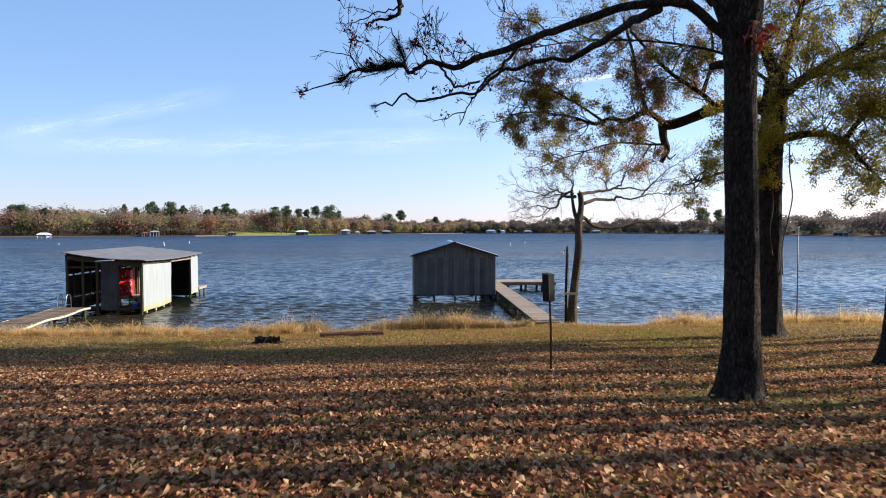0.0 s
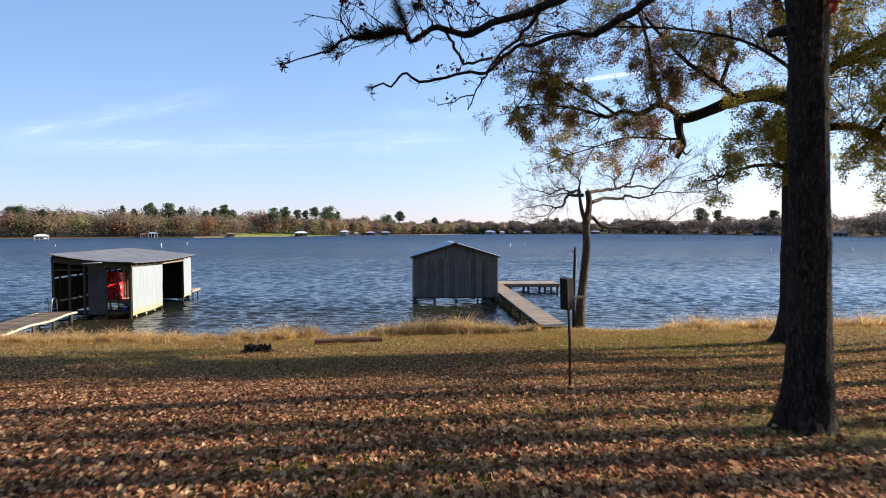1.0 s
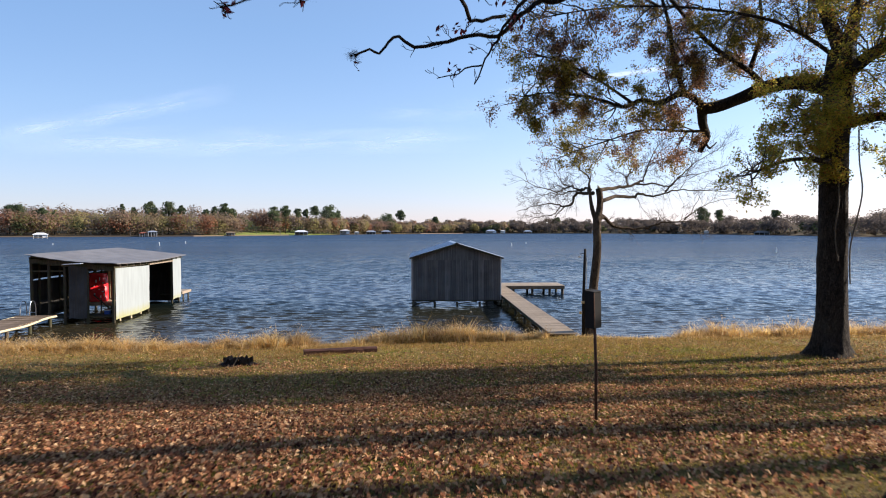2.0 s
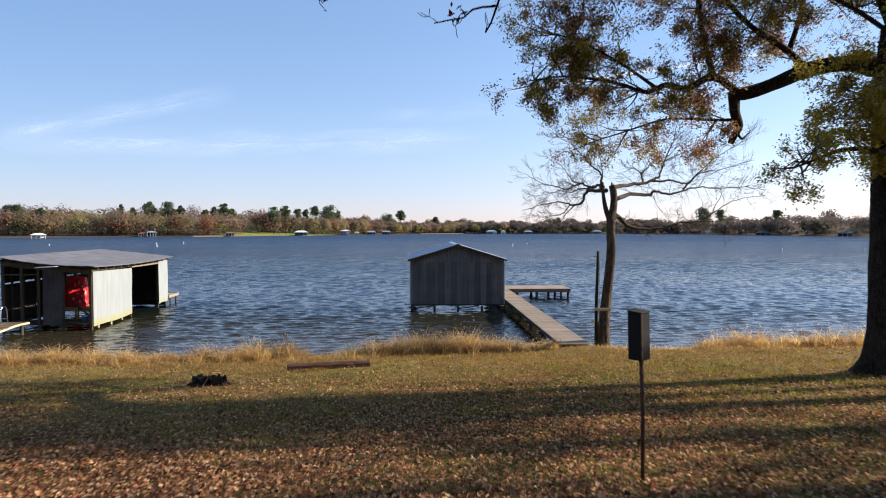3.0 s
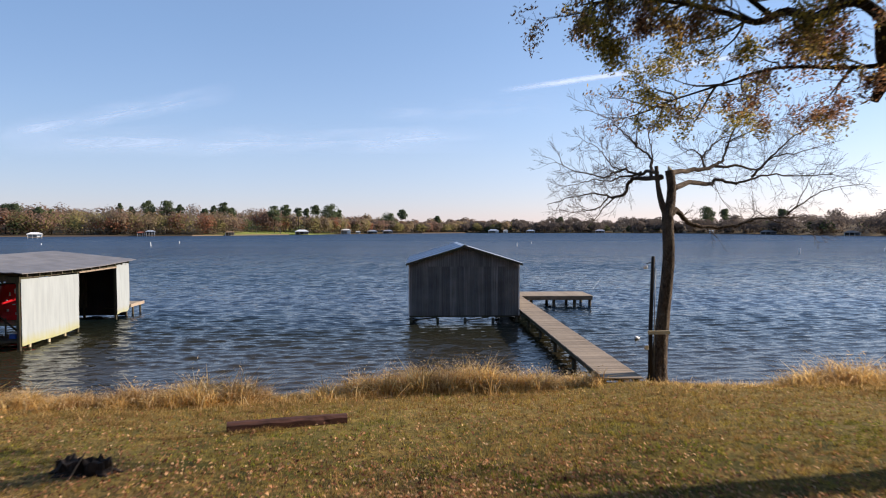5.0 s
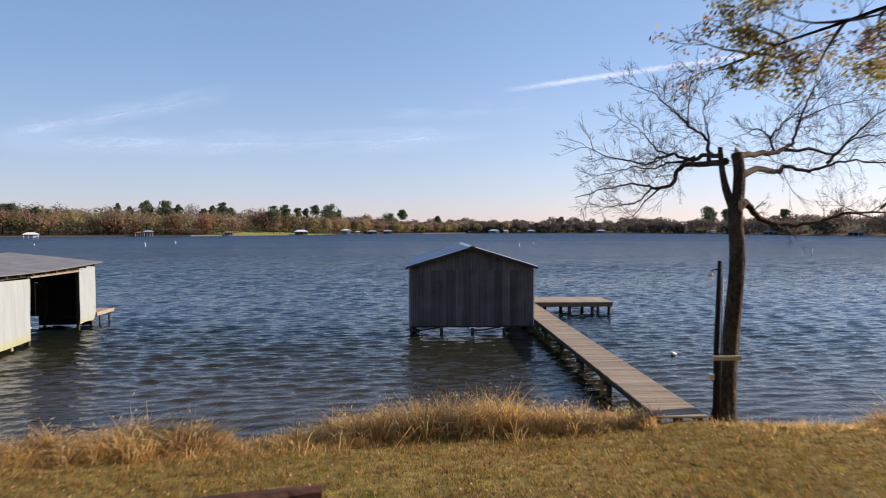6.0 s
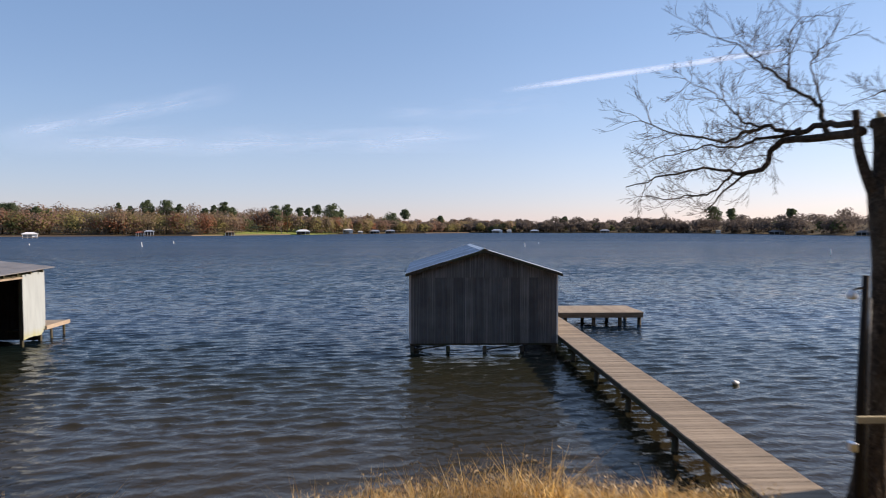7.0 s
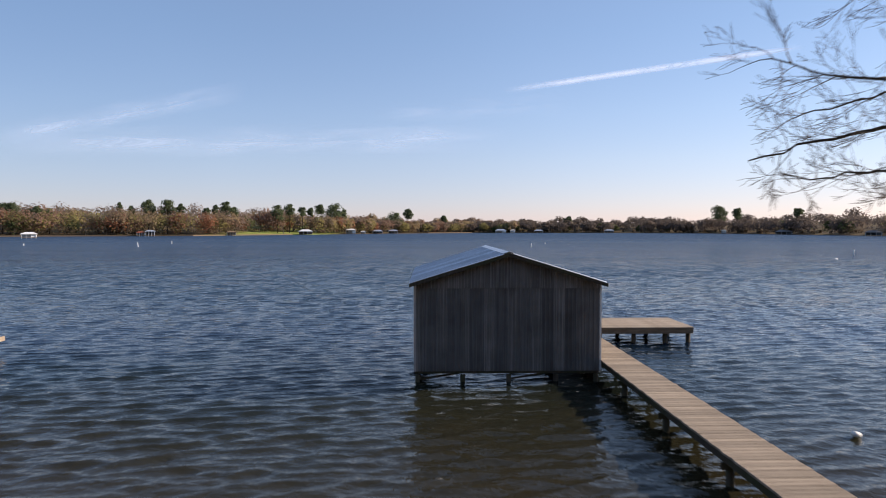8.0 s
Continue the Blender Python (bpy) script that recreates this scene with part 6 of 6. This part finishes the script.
def woods(label, low, high, trees, seed, tall, lo, hi, deep, cards=240, card=1.15, slim=(0.36, 0.62)):
    """Far woods of one look: domed crowns of many small clumps."""
    rng = np.random.default_rng(seed)
    pts, size, ways = [], [], []
    for _ in range(int(trees * 0.85)):
        az = rng.uniform(lo, hi)
        back = 7 + deep * rng.uniform(0, 1) ** 1.7
        if -16.5 < az < -10.5:
            back += 30.0
        r = far_edge(az) + back
        x, y = polar(az, r)
        h = tall * rng.uniform(0.78, 1.06) * np.interp(az, [-50, -9, -2, 50], [1.13, 1.13, 0.95, 1.0])
        z = float(height(x, y))
        w = h * rng.uniform(*slim)
        p, u = crown_points(rng, cards, w, h * 0.5, 7, 0.62)
        p = p + np.array([x, y, z + h * 0.5])
        p[:, 2] = np.maximum(p[:, 2], z + 0.3)
        ways.append(u)
        pts.append(p)
        size.append(np.full(cards, card * r / 470) * rng.uniform(0.6, 1.4, cards))
    at, ln = np.concatenate(pts), np.concatenate(size)
    ob = part("far_woods", leaf_mesh("far_woods", at, ln, ln * 0.8, rng, lobed=False, face=np.concatenate(ways)), mat_far(low, high))
    return tagged(ob, label, "woods", kind="stuff")


for label, low, high, trees, seed, tall, lo, hi, deep in (
        ("grey-brown leafless winter woods along the far shore", (0.21, 0.155, 0.115), (0.32, 0.24, 0.18), 210, 101, 17.5, -50, 8, 110),
        # right-hand woods: backlit shade is put into a darker base colour
        ("grey-brown leafless woods along the far shore, coloured darker as backlit", (0.15, 0.12, 0.1), (0.21, 0.168, 0.138), 300, 108, 18, 3, 52, 110),
        ("tan leafless woods along the far shore", (0.29, 0.215, 0.125), (0.4, 0.3, 0.175), 100, 106, 17, -50, 8, 90),
        ("pinkish-brown woods along the far shore", (0.26, 0.155, 0.11), (0.37, 0.235, 0.165), 110, 107, 17, -50, 8, 90),
        ("rust-coloured autumn trees on the far shore", (0.26, 0.11, 0.065), (0.38, 0.18, 0.1), 46, 102, 15.5, -46, 4, 40),
        ("olive and yellow-brown trees on the far shore", (0.2, 0.18, 0.075), (0.38, 0.32, 0.13), 120, 103, 15.5, -50, 12, 45)):
    woods(label, low, high, trees, seed, tall, lo, hi, deep, slim=(0.5, 0.8) if lo > 0 else (0.46, 0.74))
woods("dark green trees and scrub on the far shore", (0.06, 0.075, 0.034), (0.16, 0.18, 0.08), 60, 104, 13, -50, 50, 50)
woods("low grey-brown brush along the far waterline", (0.1, 0.075, 0.05), (0.24, 0.18, 0.12), 420, 105, 4.5, -50, 50, 24, cards=45, card=0.9, slim=(0.45, 0.8))


def far_trunks():
    """Bare grey trunks at the front of the far woods."""
    rng = np.random.default_rng(131)
    g = Geo()
    for _ in range(90):
        az = rng.uniform(-44, 30)
        r = float(far_edge(az)) + rng.uniform(4, 30)
        x, y = polar(az, r)
        z, h = ground_z(x, y), rng.uniform(4, 9)
        g.tube([(x, y, z - 0.3), (x + rng.normal(0, 0.3), y, z + h * 0.5), (x + rng.normal(0, 0.7), y, z + h)], [0.24, 0.17, 0.06], 4, cap=False)
    ob = part("far_trunks", g, M_TWIG_PALE)
    tagged(ob, "grey bare trunks at the front of the far woods", "woods", kind="stuff")


far_trunks()


def pine(az, rise, wide, seed, back=30.0):
    """A pine that stands out of the far woods. rise: degrees of its top above the horizon."""
    rng = np.random.default_rng(seed)
    r = float(far_edge(az)) + back
    x, y = polar(az, r)
    z = ground_z(x, y)
    top = 4.4 + math.tan(radians(rise * 0.86)) * r
    h = top - z
    ob = thing("pine_tree", "tall dark green pine rising above the far woods", "tree", group="far pines")
    part("trunk", Geo().tube([(x, y, z - 0.5), (x + 0.3, y, z + h * 0.5), (x, y, z + h * 0.95)], [0.4, 0.3, 0.1], 6), M_BARK, ob, smooth=True)
    w = wide * r / 1079 / 2 * 1.25
    deep = max(1.3 * w, h * 0.3)
    p, u = [], []
    for k in range(9):
        # flat pads of needles on uneven boughs, narrow at the tip
        f = (k + rng.uniform(0, 0.9)) / 9
        reach = w * np.interp(f, [0, 0.35, 0.7, 1.0], [0.12, 0.6, 0.6, 0.4])
        size = w * np.interp(f, [0, 0.3, 1.0], [0.42, 0.72, 0.6]) * rng.uniform(0.75, 1.25)
        a = 2.4 * k + rng.uniform(-0.6, 0.6)
        mid = np.array([x + reach * math.cos(a) * rng.uniform(0.5, 1.0), y + reach * math.sin(a) * 0.6, z + h - 0.3 - deep * f])
        q, v = crown_points(rng, int(40 + 5 * wide), size, size * 0.85, 6, 0.5)
        p.append(q + mid)
        u.append(v)
    p, u = np.concatenate(p), np.concatenate(u)
    ln = rng.uniform(0.6, 1.2, len(p)) * r / 470
    tagged(part("crown", leaf_mesh("pine_crown", p, ln, ln * 0.8, rng, lobed=False, face=u), M_PINE, ob, "dark green clumped crown"), kind="stuff")


M_PINE = mat_far((0.085, 0.11, 0.06), (0.15, 0.18, 0.09))
for i, (az, rise, wide) in enumerate(((-33.1, 2.14, 18), (-32.6, 2.24, 22), (-31.6, 1.73, 10), (-31.0, 1.99, 15), (-30.2, 1.78, 10), (-25.5, 2.55, 8), (-24.6, 2.19, 10), (-23.4, 2.7, 20), (-22.0, 2.7, 24), (-21.0, 2.4, 14), (-19.0, 2.09, 12), (-18.3, 2.4, 10), (-17.5, 2.65, 22), (-16.8, 2.19, 12), (-13.3, 2.34, 24), (-12.3, 2.55, 18), (-11.2, 2.24, 12), (-10.5, 2.24, 10), (-9.7, 2.55, 18), (-8.5, 2.55, 34), (-7.8, 1.99, 24), (-3.1, 1.63, 32), (-1.9, 2.09, 18), (1.4, 1.43, 11), (12.7, 1.33, 14), (25.1, 2.19, 24), (26.4, 1.94, 16), (30.6, 1.89, 14))):
    pine(az, rise, wide, 200 + i)


def shore_house(az, wide, tall, roof, wall, label, out=4.0, pitch=0.28):
    """A far boathouse: roof on posts over a deck, with part walls."""
    r = float(far_edge(az)) - out
    x, y = polar(az, r)
    wide, tall = wide * 0.8, tall * 0.85
    w, d = wide, wide * 0.8
    ob = thing("far_boathouse", label, "boathouse", pose(float(x), float(y), 0, 0, 0, -az), group="boathouses on the far shore")
    rise = w * pitch * 0.5
    part("roof", Geo().add([(-w / 2 - 0.4, -d / 2 - 0.4, tall), (w / 2 + 0.4, -d / 2 - 0.4, tall), (w / 2 + 0.4, d / 2 + 0.4, tall), (-w / 2 - 0.4, d / 2 + 0.4, tall), (-w / 4, 0, tall + rise), (w / 4, 0, tall + rise),
                           (-w / 2 - 0.4, -d / 2 - 0.4, tall - 0.25), (w / 2 + 0.4, -d / 2 - 0.4, tall - 0.25), (w / 2 + 0.4, d / 2 + 0.4, tall - 0.25), (-w / 2 - 0.4, d / 2 + 0.4, tall - 0.25)],
                          [(0, 1, 5, 4), (1, 2, 5), (2, 3, 4, 5), (3, 0, 4), (6, 7, 1, 0), (7, 8, 2, 1), (8, 9, 3, 2), (9, 6, 0, 3), (9, 8, 7, 6)]), roof, ob)
    part("deck", Geo().box(-w / 2, -d / 2, 0.4, w / 2, d / 2, 0.65), M_FASCIA, ob)
    part("back_wall", Geo().box(-w / 2, d / 2 - 0.2, 0.65, w / 2, d / 2, tall - 0.25), wall, ob)
    part("side_wall", Geo().box(w * 0.16, -d / 2 + 0.3, 0.65, w / 2 - 0.1, d / 2 - 0.25, tall - 0.6), wall, ob)
    for k in range(4):
        px = -w / 2 + 0.2 + k * (w - 0.4) / 3
        part("post", Geo().box(px - 0.12, -d / 2 + 0.05, -0.8, px + 0.12, -d / 2 + 0.29, tall - 0.25), M_WHITE, ob)


for az, wide, tall, roof, wall, label in (
        (-31.1, 8, 2.7, M_WHITE, M_WHITE, "white flat-roofed boathouse on the far shore"),
        (-23.9, 6, 3.0, M_BRICK_RED, M_FASCIA, "red-roofed open boathouse on the far shore"),
        (-23.2, 7, 4.0, M_ROOF, M_DARK_SHEET, "grey-roofed boat shelter on the far shore"),
        (-17.0, 8, 3.0, M_FASCIA, M_FASCIA, "brown timber boat dock on the far shore"),
        (-10.9, 14, 3.6, M_WHITE, M_FASCIA, "white-roofed boathouse on the far shore"),
        (-7.0, 12, 4.8, M_WHITE, M_WHITE, "white gabled boathouse on the far shore"),
        (-5.9, 6, 3.0, M_WHITE, M_WHITE, "small white boathouse on the far shore"),
        (-4.6, 13, 3.4, M_ROOF, M_DARK_SHEET, "grey boathouse on the far shore"),
        (-3.2, 13, 3.6, M_ROOF, M_FASCIA, "pale boathouse with boats on the far shore"),
        (6.6, 18, 4.0, M_ROOF, M_WHITE, "long pale boathouse on the far shore"),
        (7.7, 8, 4.4, M_WHITE, M_WHITE, "white boathouse on the far shore"),
        (10.0, 14, 3.6, M_ROOF, M_FASCIA, "white-roofed boathouse on the far shore"),
        (16.2, 15, 4.0, M_ROOF, M_ROOF_OLD, "pale blue-grey boathouse on the far shore"),
        (25.4, 6, 4.2, M_WHITE, M_WHITE, "small white boathouse on the far shore"),
        (29.6, 16, 3.0, M_ROOF_OLD, M_DARK_SHEET, "long dark boathouse on the far shore"),
        (35.2, 12, 3.0, M_ROOF_OLD, M_DARK_SHEET, "grey boathouse on the far shore")):
    shore_house(az, wide, tall, roof, wall, label, 90.0 if az == -31.1 else 4.0)


def bulkhead(az0, az1):
    """A low pale retaining wall at the far waterline."""
    g = Geo()
    for az in np.arange(az0, az1, 0.5):
        r0, r1 = far_edge(az) - 1, far_edge(az + 0.5) - 1
        (xa, ya), (xb, yb) = polar(az, r0), polar(az + 0.5, r1)
        g.add([(xa, ya, -0.5), (xb, yb, -0.5), (xb, yb, 0.8), (xa, ya, 0.8), (xa, ya + 3, 0.8), (xb, yb + 3, 0.8)], [(0, 1, 2, 3), (3, 2, 5, 4)])
    ob = part("retaining_wall", g, M_FASCIA)
    tagged(ob, "low brown timber retaining wall along the far waterline", "wall", kind="structure")


bulkhead(-40, -12)
bulkhead(0, 5)

# ---- dry grass along the bank, lawn grass, fallen leaves ----
rng = np.random.default_rng(91)


def bank_tufts(lo, hi, count, tall, back, seed):
    """Tussocks along the bank: where their blades stand, how tall, and which way each one leans."""
    rng = np.random.default_rng(seed)
    cx = rng.uniform(lo, hi, count)
    cy = bank(cx) - back + rng.normal(0, 0.34, count)
    keep = ~((cx > 2.3) & (cx < 4.4))
    cx, cy = cx[keep], cy[keep]
    stand = np.interp(cx, [-22, -12, -9.6, -8.4, -7.4, -6.3, -5.9, -5.3, -4.4, -3.6, -2.5, -0.8, 0.4, 1.3, 2.5, 7.2, 9], [0.6, 0.65, 0.45, 0.62, 0.95, 0.7, 0.2, 0.3, 0.5, 0.85, 0.95, 1.05, 0.72, 0.6, 0.45, 0.5, 0.9])
    clump = 0.5 + 0.5 * np.array([noise.noise(Vector((a * 1.9, b * 2.6, seed))) for a, b in zip(cx, cy)])
    lift = stand * np.clip(clump * 1.9 - 0.1, 0.22, 1.5) * rng.uniform(0.7, 1.2, len(cx))
    per = 20
    ang, rad = rng.uniform(0, 6.283, len(cx) * per), np.abs(rng.normal(0, 0.075, len(cx) * per))
    x, y = np.repeat(cx, per) + rad * np.cos(ang), np.repeat(cy, per) + rad * np.sin(ang)
    hh = np.repeat(lift, per) * tall * rng.uniform(0.4, 1.15, len(x))
    at = np.stack([x, y, np.maximum(height(x, y), 0.0) - 0.02], axis=1)
    return at, hh, rng


for lo, hi, count, tall, back, seed, label in (
        (-22, 2.5, 3400, 0.8, 0.62, 301, "dry golden grass standing in tussocks along the lake bank"),
        (7.2, 27, 1300, 0.85, 0.5, 302, "tall dry reddish-gold grass along the lake bank")):
    at, hh, r2 = bank_tufts(lo, hi, count, tall, back, seed)
    tagged(part("bank_grass", blade_mesh("bank_grass", at, hh, r2.uniform(0.012, 0.03, len(hh)), r2, 0.44, 1.15), M_REED), label, "grass", kind="stuff")
    # seed heads on the tall stalks
    s = (r2.random(len(hh)) < 0.17) & (hh > 0.22)
    heads = at[s] + np.stack([r2.normal(0, 0.07, s.sum()), r2.normal(0, 0.07, s.sum()), hh[s] * 0.9], axis=1)
    ln = r2.uniform(0.05, 0.12, s.sum())
    tagged(part("seed_heads", leaf_mesh("seed_heads", heads, ln, ln * 0.2, r2, lobed=False), M_PLUME), "pale feathery seed heads of the bank grass", "grass", kind="stuff")


def lawn_points(rng, n, half, lo=0.6, hi=24.2):
    x, y = rng.uniform(-half, half, n) - 1.0, rng.uniform(lo, hi, n)
    keep = y < bank(x) - 0.25
    return x[keep], y[keep]


def patch(x, y, k, seed):
    """Soft random patches between 0 and 1 over the plan."""
    v = 0
    r = np.random.default_rng(seed)
    for f, a in ((0.25, 1.0), (0.6, 0.7), (1.4, 0.5)):
        p = r.uniform(0, 6.28, 4)
        v = v + a * np.sin(x * f * k + p[0] + 1.3 * np.sin(y * f * k * 0.8 + p[1])) * np.sin(y * f * k * 1.1 + p[2] + np.sin(x * f * k * 0.7 + p[3]))
    return np.clip(0.5 + v * 0.35, 0, 1)


for half, n, tall, lo in ((10, 300000, 0.065, 2.0), (20, 170000, 0.08, 0.6)):
    x, y = lawn_points(rng, n // 12, half, lo)
    x = np.repeat(x, 12) + rng.normal(0, 0.03, len(x) * 12)
    y = np.repeat(y, 12) + rng.normal(0, 0.03, len(y) * 12)
    size = np.repeat(rng.uniform(0.4, 1.6, len(x) // 12), 12)
    thick = patch(x, y, 1.3, 8)
    keep = rng.random(len(x)) < 0.4 + 0.6 * thick
    x, y, thick, size = x[keep], y[keep], thick[keep], size[keep]
    hh = tall * size * rng.uniform(0.4, 1.2, len(x)) * (0.7 + 0.6 * thick) * np.interp(y, [5, 12], [0.55, 1.0])
    tagged(part("lawn_grass", spike_mesh("lawn_grass", np.stack([x, y, height(x, y) - 0.005], axis=1), hh, rng.uniform(0.007, 0.015, len(x)), rng, 0.6), M_BLADE), "short green and straw-coloured lawn grass", "grass", kind="stuff")

# rough unmown grass where the lawn runs into the bank
per = 26
x = rng.uniform(-21, 21, 5200) - 1.0
y = bank(x) - 0.3 - np.abs(rng.normal(0, 1.9, len(x)))
keep = (rng.random(len(x)) < (0.15 + patch(x, y * 2.0, 2.2, 41)) * np.interp(x, [-2, 5], [1.0, 0.55])) & ~((x > 2.2) & (x < 4.5) & (y > 23.8))
x, y = x[keep], y[keep]
# tufts that have grown up round the foot of the timber
f = rng.uniform(-1.0, 1.0, 70)
x, y = np.append(x, -5.72 + 0.93 * f + 0.03), np.append(y, 19.85 + 0.25 * f - 0.17 - np.abs(rng.normal(0, 0.05, 70)))
size = rng.uniform(0.5, 1.5, len(x)) * np.interp(bank(x) - y, [0.4, 2.4, 5.0], [1.2, 0.8, 0.5])
size = np.repeat(size, per)
x = np.repeat(x, per) + rng.normal(0, 0.09, len(size)) * size
y = np.repeat(y, per) + rng.normal(0, 0.05, len(size)) * size
hh = rng.uniform(0.06, 0.2, len(x)) * size
golden = bank(x) - y + rng.normal(0, 0.4, len(x)) < 1.7
for sel, material, label in ((golden, M_REED, "rough golden grass between lawn and bank"), (~golden, M_STRAW, "rough brown and straw-coloured tufts in the lawn")):
    at = np.stack([x[sel], y[sel], height(x[sel], y[sel]) - 0.01], axis=1)
    tagged(part("rough_grass", spike_mesh("rough_grass", at, hh[sel], rng.uniform(0.008, 0.018, sel.sum()), rng, 0.7), material), label, "grass", kind="stuff")

x, y = lawn_points(rng, 60000, 14, 10.0)
thick = patch(x, y, 2.6, 31) * patch(x, y, 0.9, 33)
keep = rng.random(len(x)) < thick * 1.6 * np.interp(y, [10, 15, 23], [0.2, 0.9, 1.0])
x, y = x[keep], y[keep]
tagged(part("dry_stalks", blade_mesh("dry_stalks", np.stack([x, y, height(x, y) - 0.005], axis=1), rng.uniform(0.06, 0.17, len(x)), rng.uniform(0.008, 0.016, len(x)), rng, 0.6, 0.8), M_STRAW), "straw-coloured dry stalks standing in the lawn", "grass", kind="stuff")

for lo, hi, n, lobed, half in ((-2.0, 9.8, 80000, False, 18), (1.2, 9.8, 116000, True, 11), (9.8, 23.5, 400000, False, 18)):
    x, y = lawn_points(rng, n, half, lo, hi)
    dens = np.interp(np.abs(x + 1), [13, 18], [1, 0]) * np.interp(y, [-3, 0, 4, 12, 15, 18, 22], [0.0, 1.0, 1.0, 0.8, 0.42, 0.14, 0.07]) * (np.interp(y, [10, 15], [0.6, 0.25]) + 1.0 * patch(x, y, 1.6, 17) ** 1.5)
    dens = dens * np.interp(np.hypot(x - 1.46, y - 6.3), [0.6, 2.4], [0.15, 1.0]) * np.interp(x, [0, 3], [1.0, 0.7])
    keep = rng.random(len(x)) < dens * 0.95
    x, y = x[keep], y[keep]
    ln = rng.uniform(0.03, 0.07, len(x))
    at = np.stack([x, y, height(x, y) + rng.uniform(0.008, 0.05, len(x))], axis=1)
    tagged(part("fallen_leaves", leaf_mesh("fallen_leaves", at, ln, ln * rng.uniform(0.5, 0.85, len(x)), rng, 0.5, 0.8, lobed), M_LITTER), "brown and tan oak leaves strewn over the lawn", "leaves", kind="stuff")

# ---- boards of the dock, the platform and the walkway ----
rng = random.Random(7)
board = Geo().box(-0.5 * (DX1 - DX0) - 0.03, 0.004, -0.036, 0.5 * (DX1 - DX0) + 0.03, 0.136, 0.0, bev=0.006).mesh("board")
y = DY0
while y < DY1 - 0.1:
    part("board", board, M_PLANK, dock).matrix_basis = pose((DX0 + DX1) / 2 + rng.uniform(-0.007, 0.007), y, DZ + rng.uniform(-0.004, 0.004), 0, rng.uniform(-0.3, 0.3), rng.uniform(-0.3, 0.3))
    y += 0.141
board = Geo().box(0, 0.004, -0.036, PX1 - DX0 + 0.04, 0.136, 0.0, bev=0.006).mesh("long_board")
y = DY1 + 0.01
while y < PY1 - 0.05:
    part("board", board, M_PLANK, landing).matrix_basis = pose(DX0 + rng.uniform(-0.02, 0.02), y, DZ + rng.uniform(-0.003, 0.003))
    y += 0.141
board = Geo().box(0.0, 0.004, -0.03, WW, 0.14, 0.0, bev=0.006).mesh("old_board")
y = 0.0
while y < WL:
    part("board", board, M_FASCIA, way).matrix_basis = pose(rng.uniform(-0.04, 0.02), y, WZ + rng.uniform(-0.008, 0.008), 0, rng.uniform(-0.6, 0.6), rng.uniform(-1, 1))
    y += 0.15
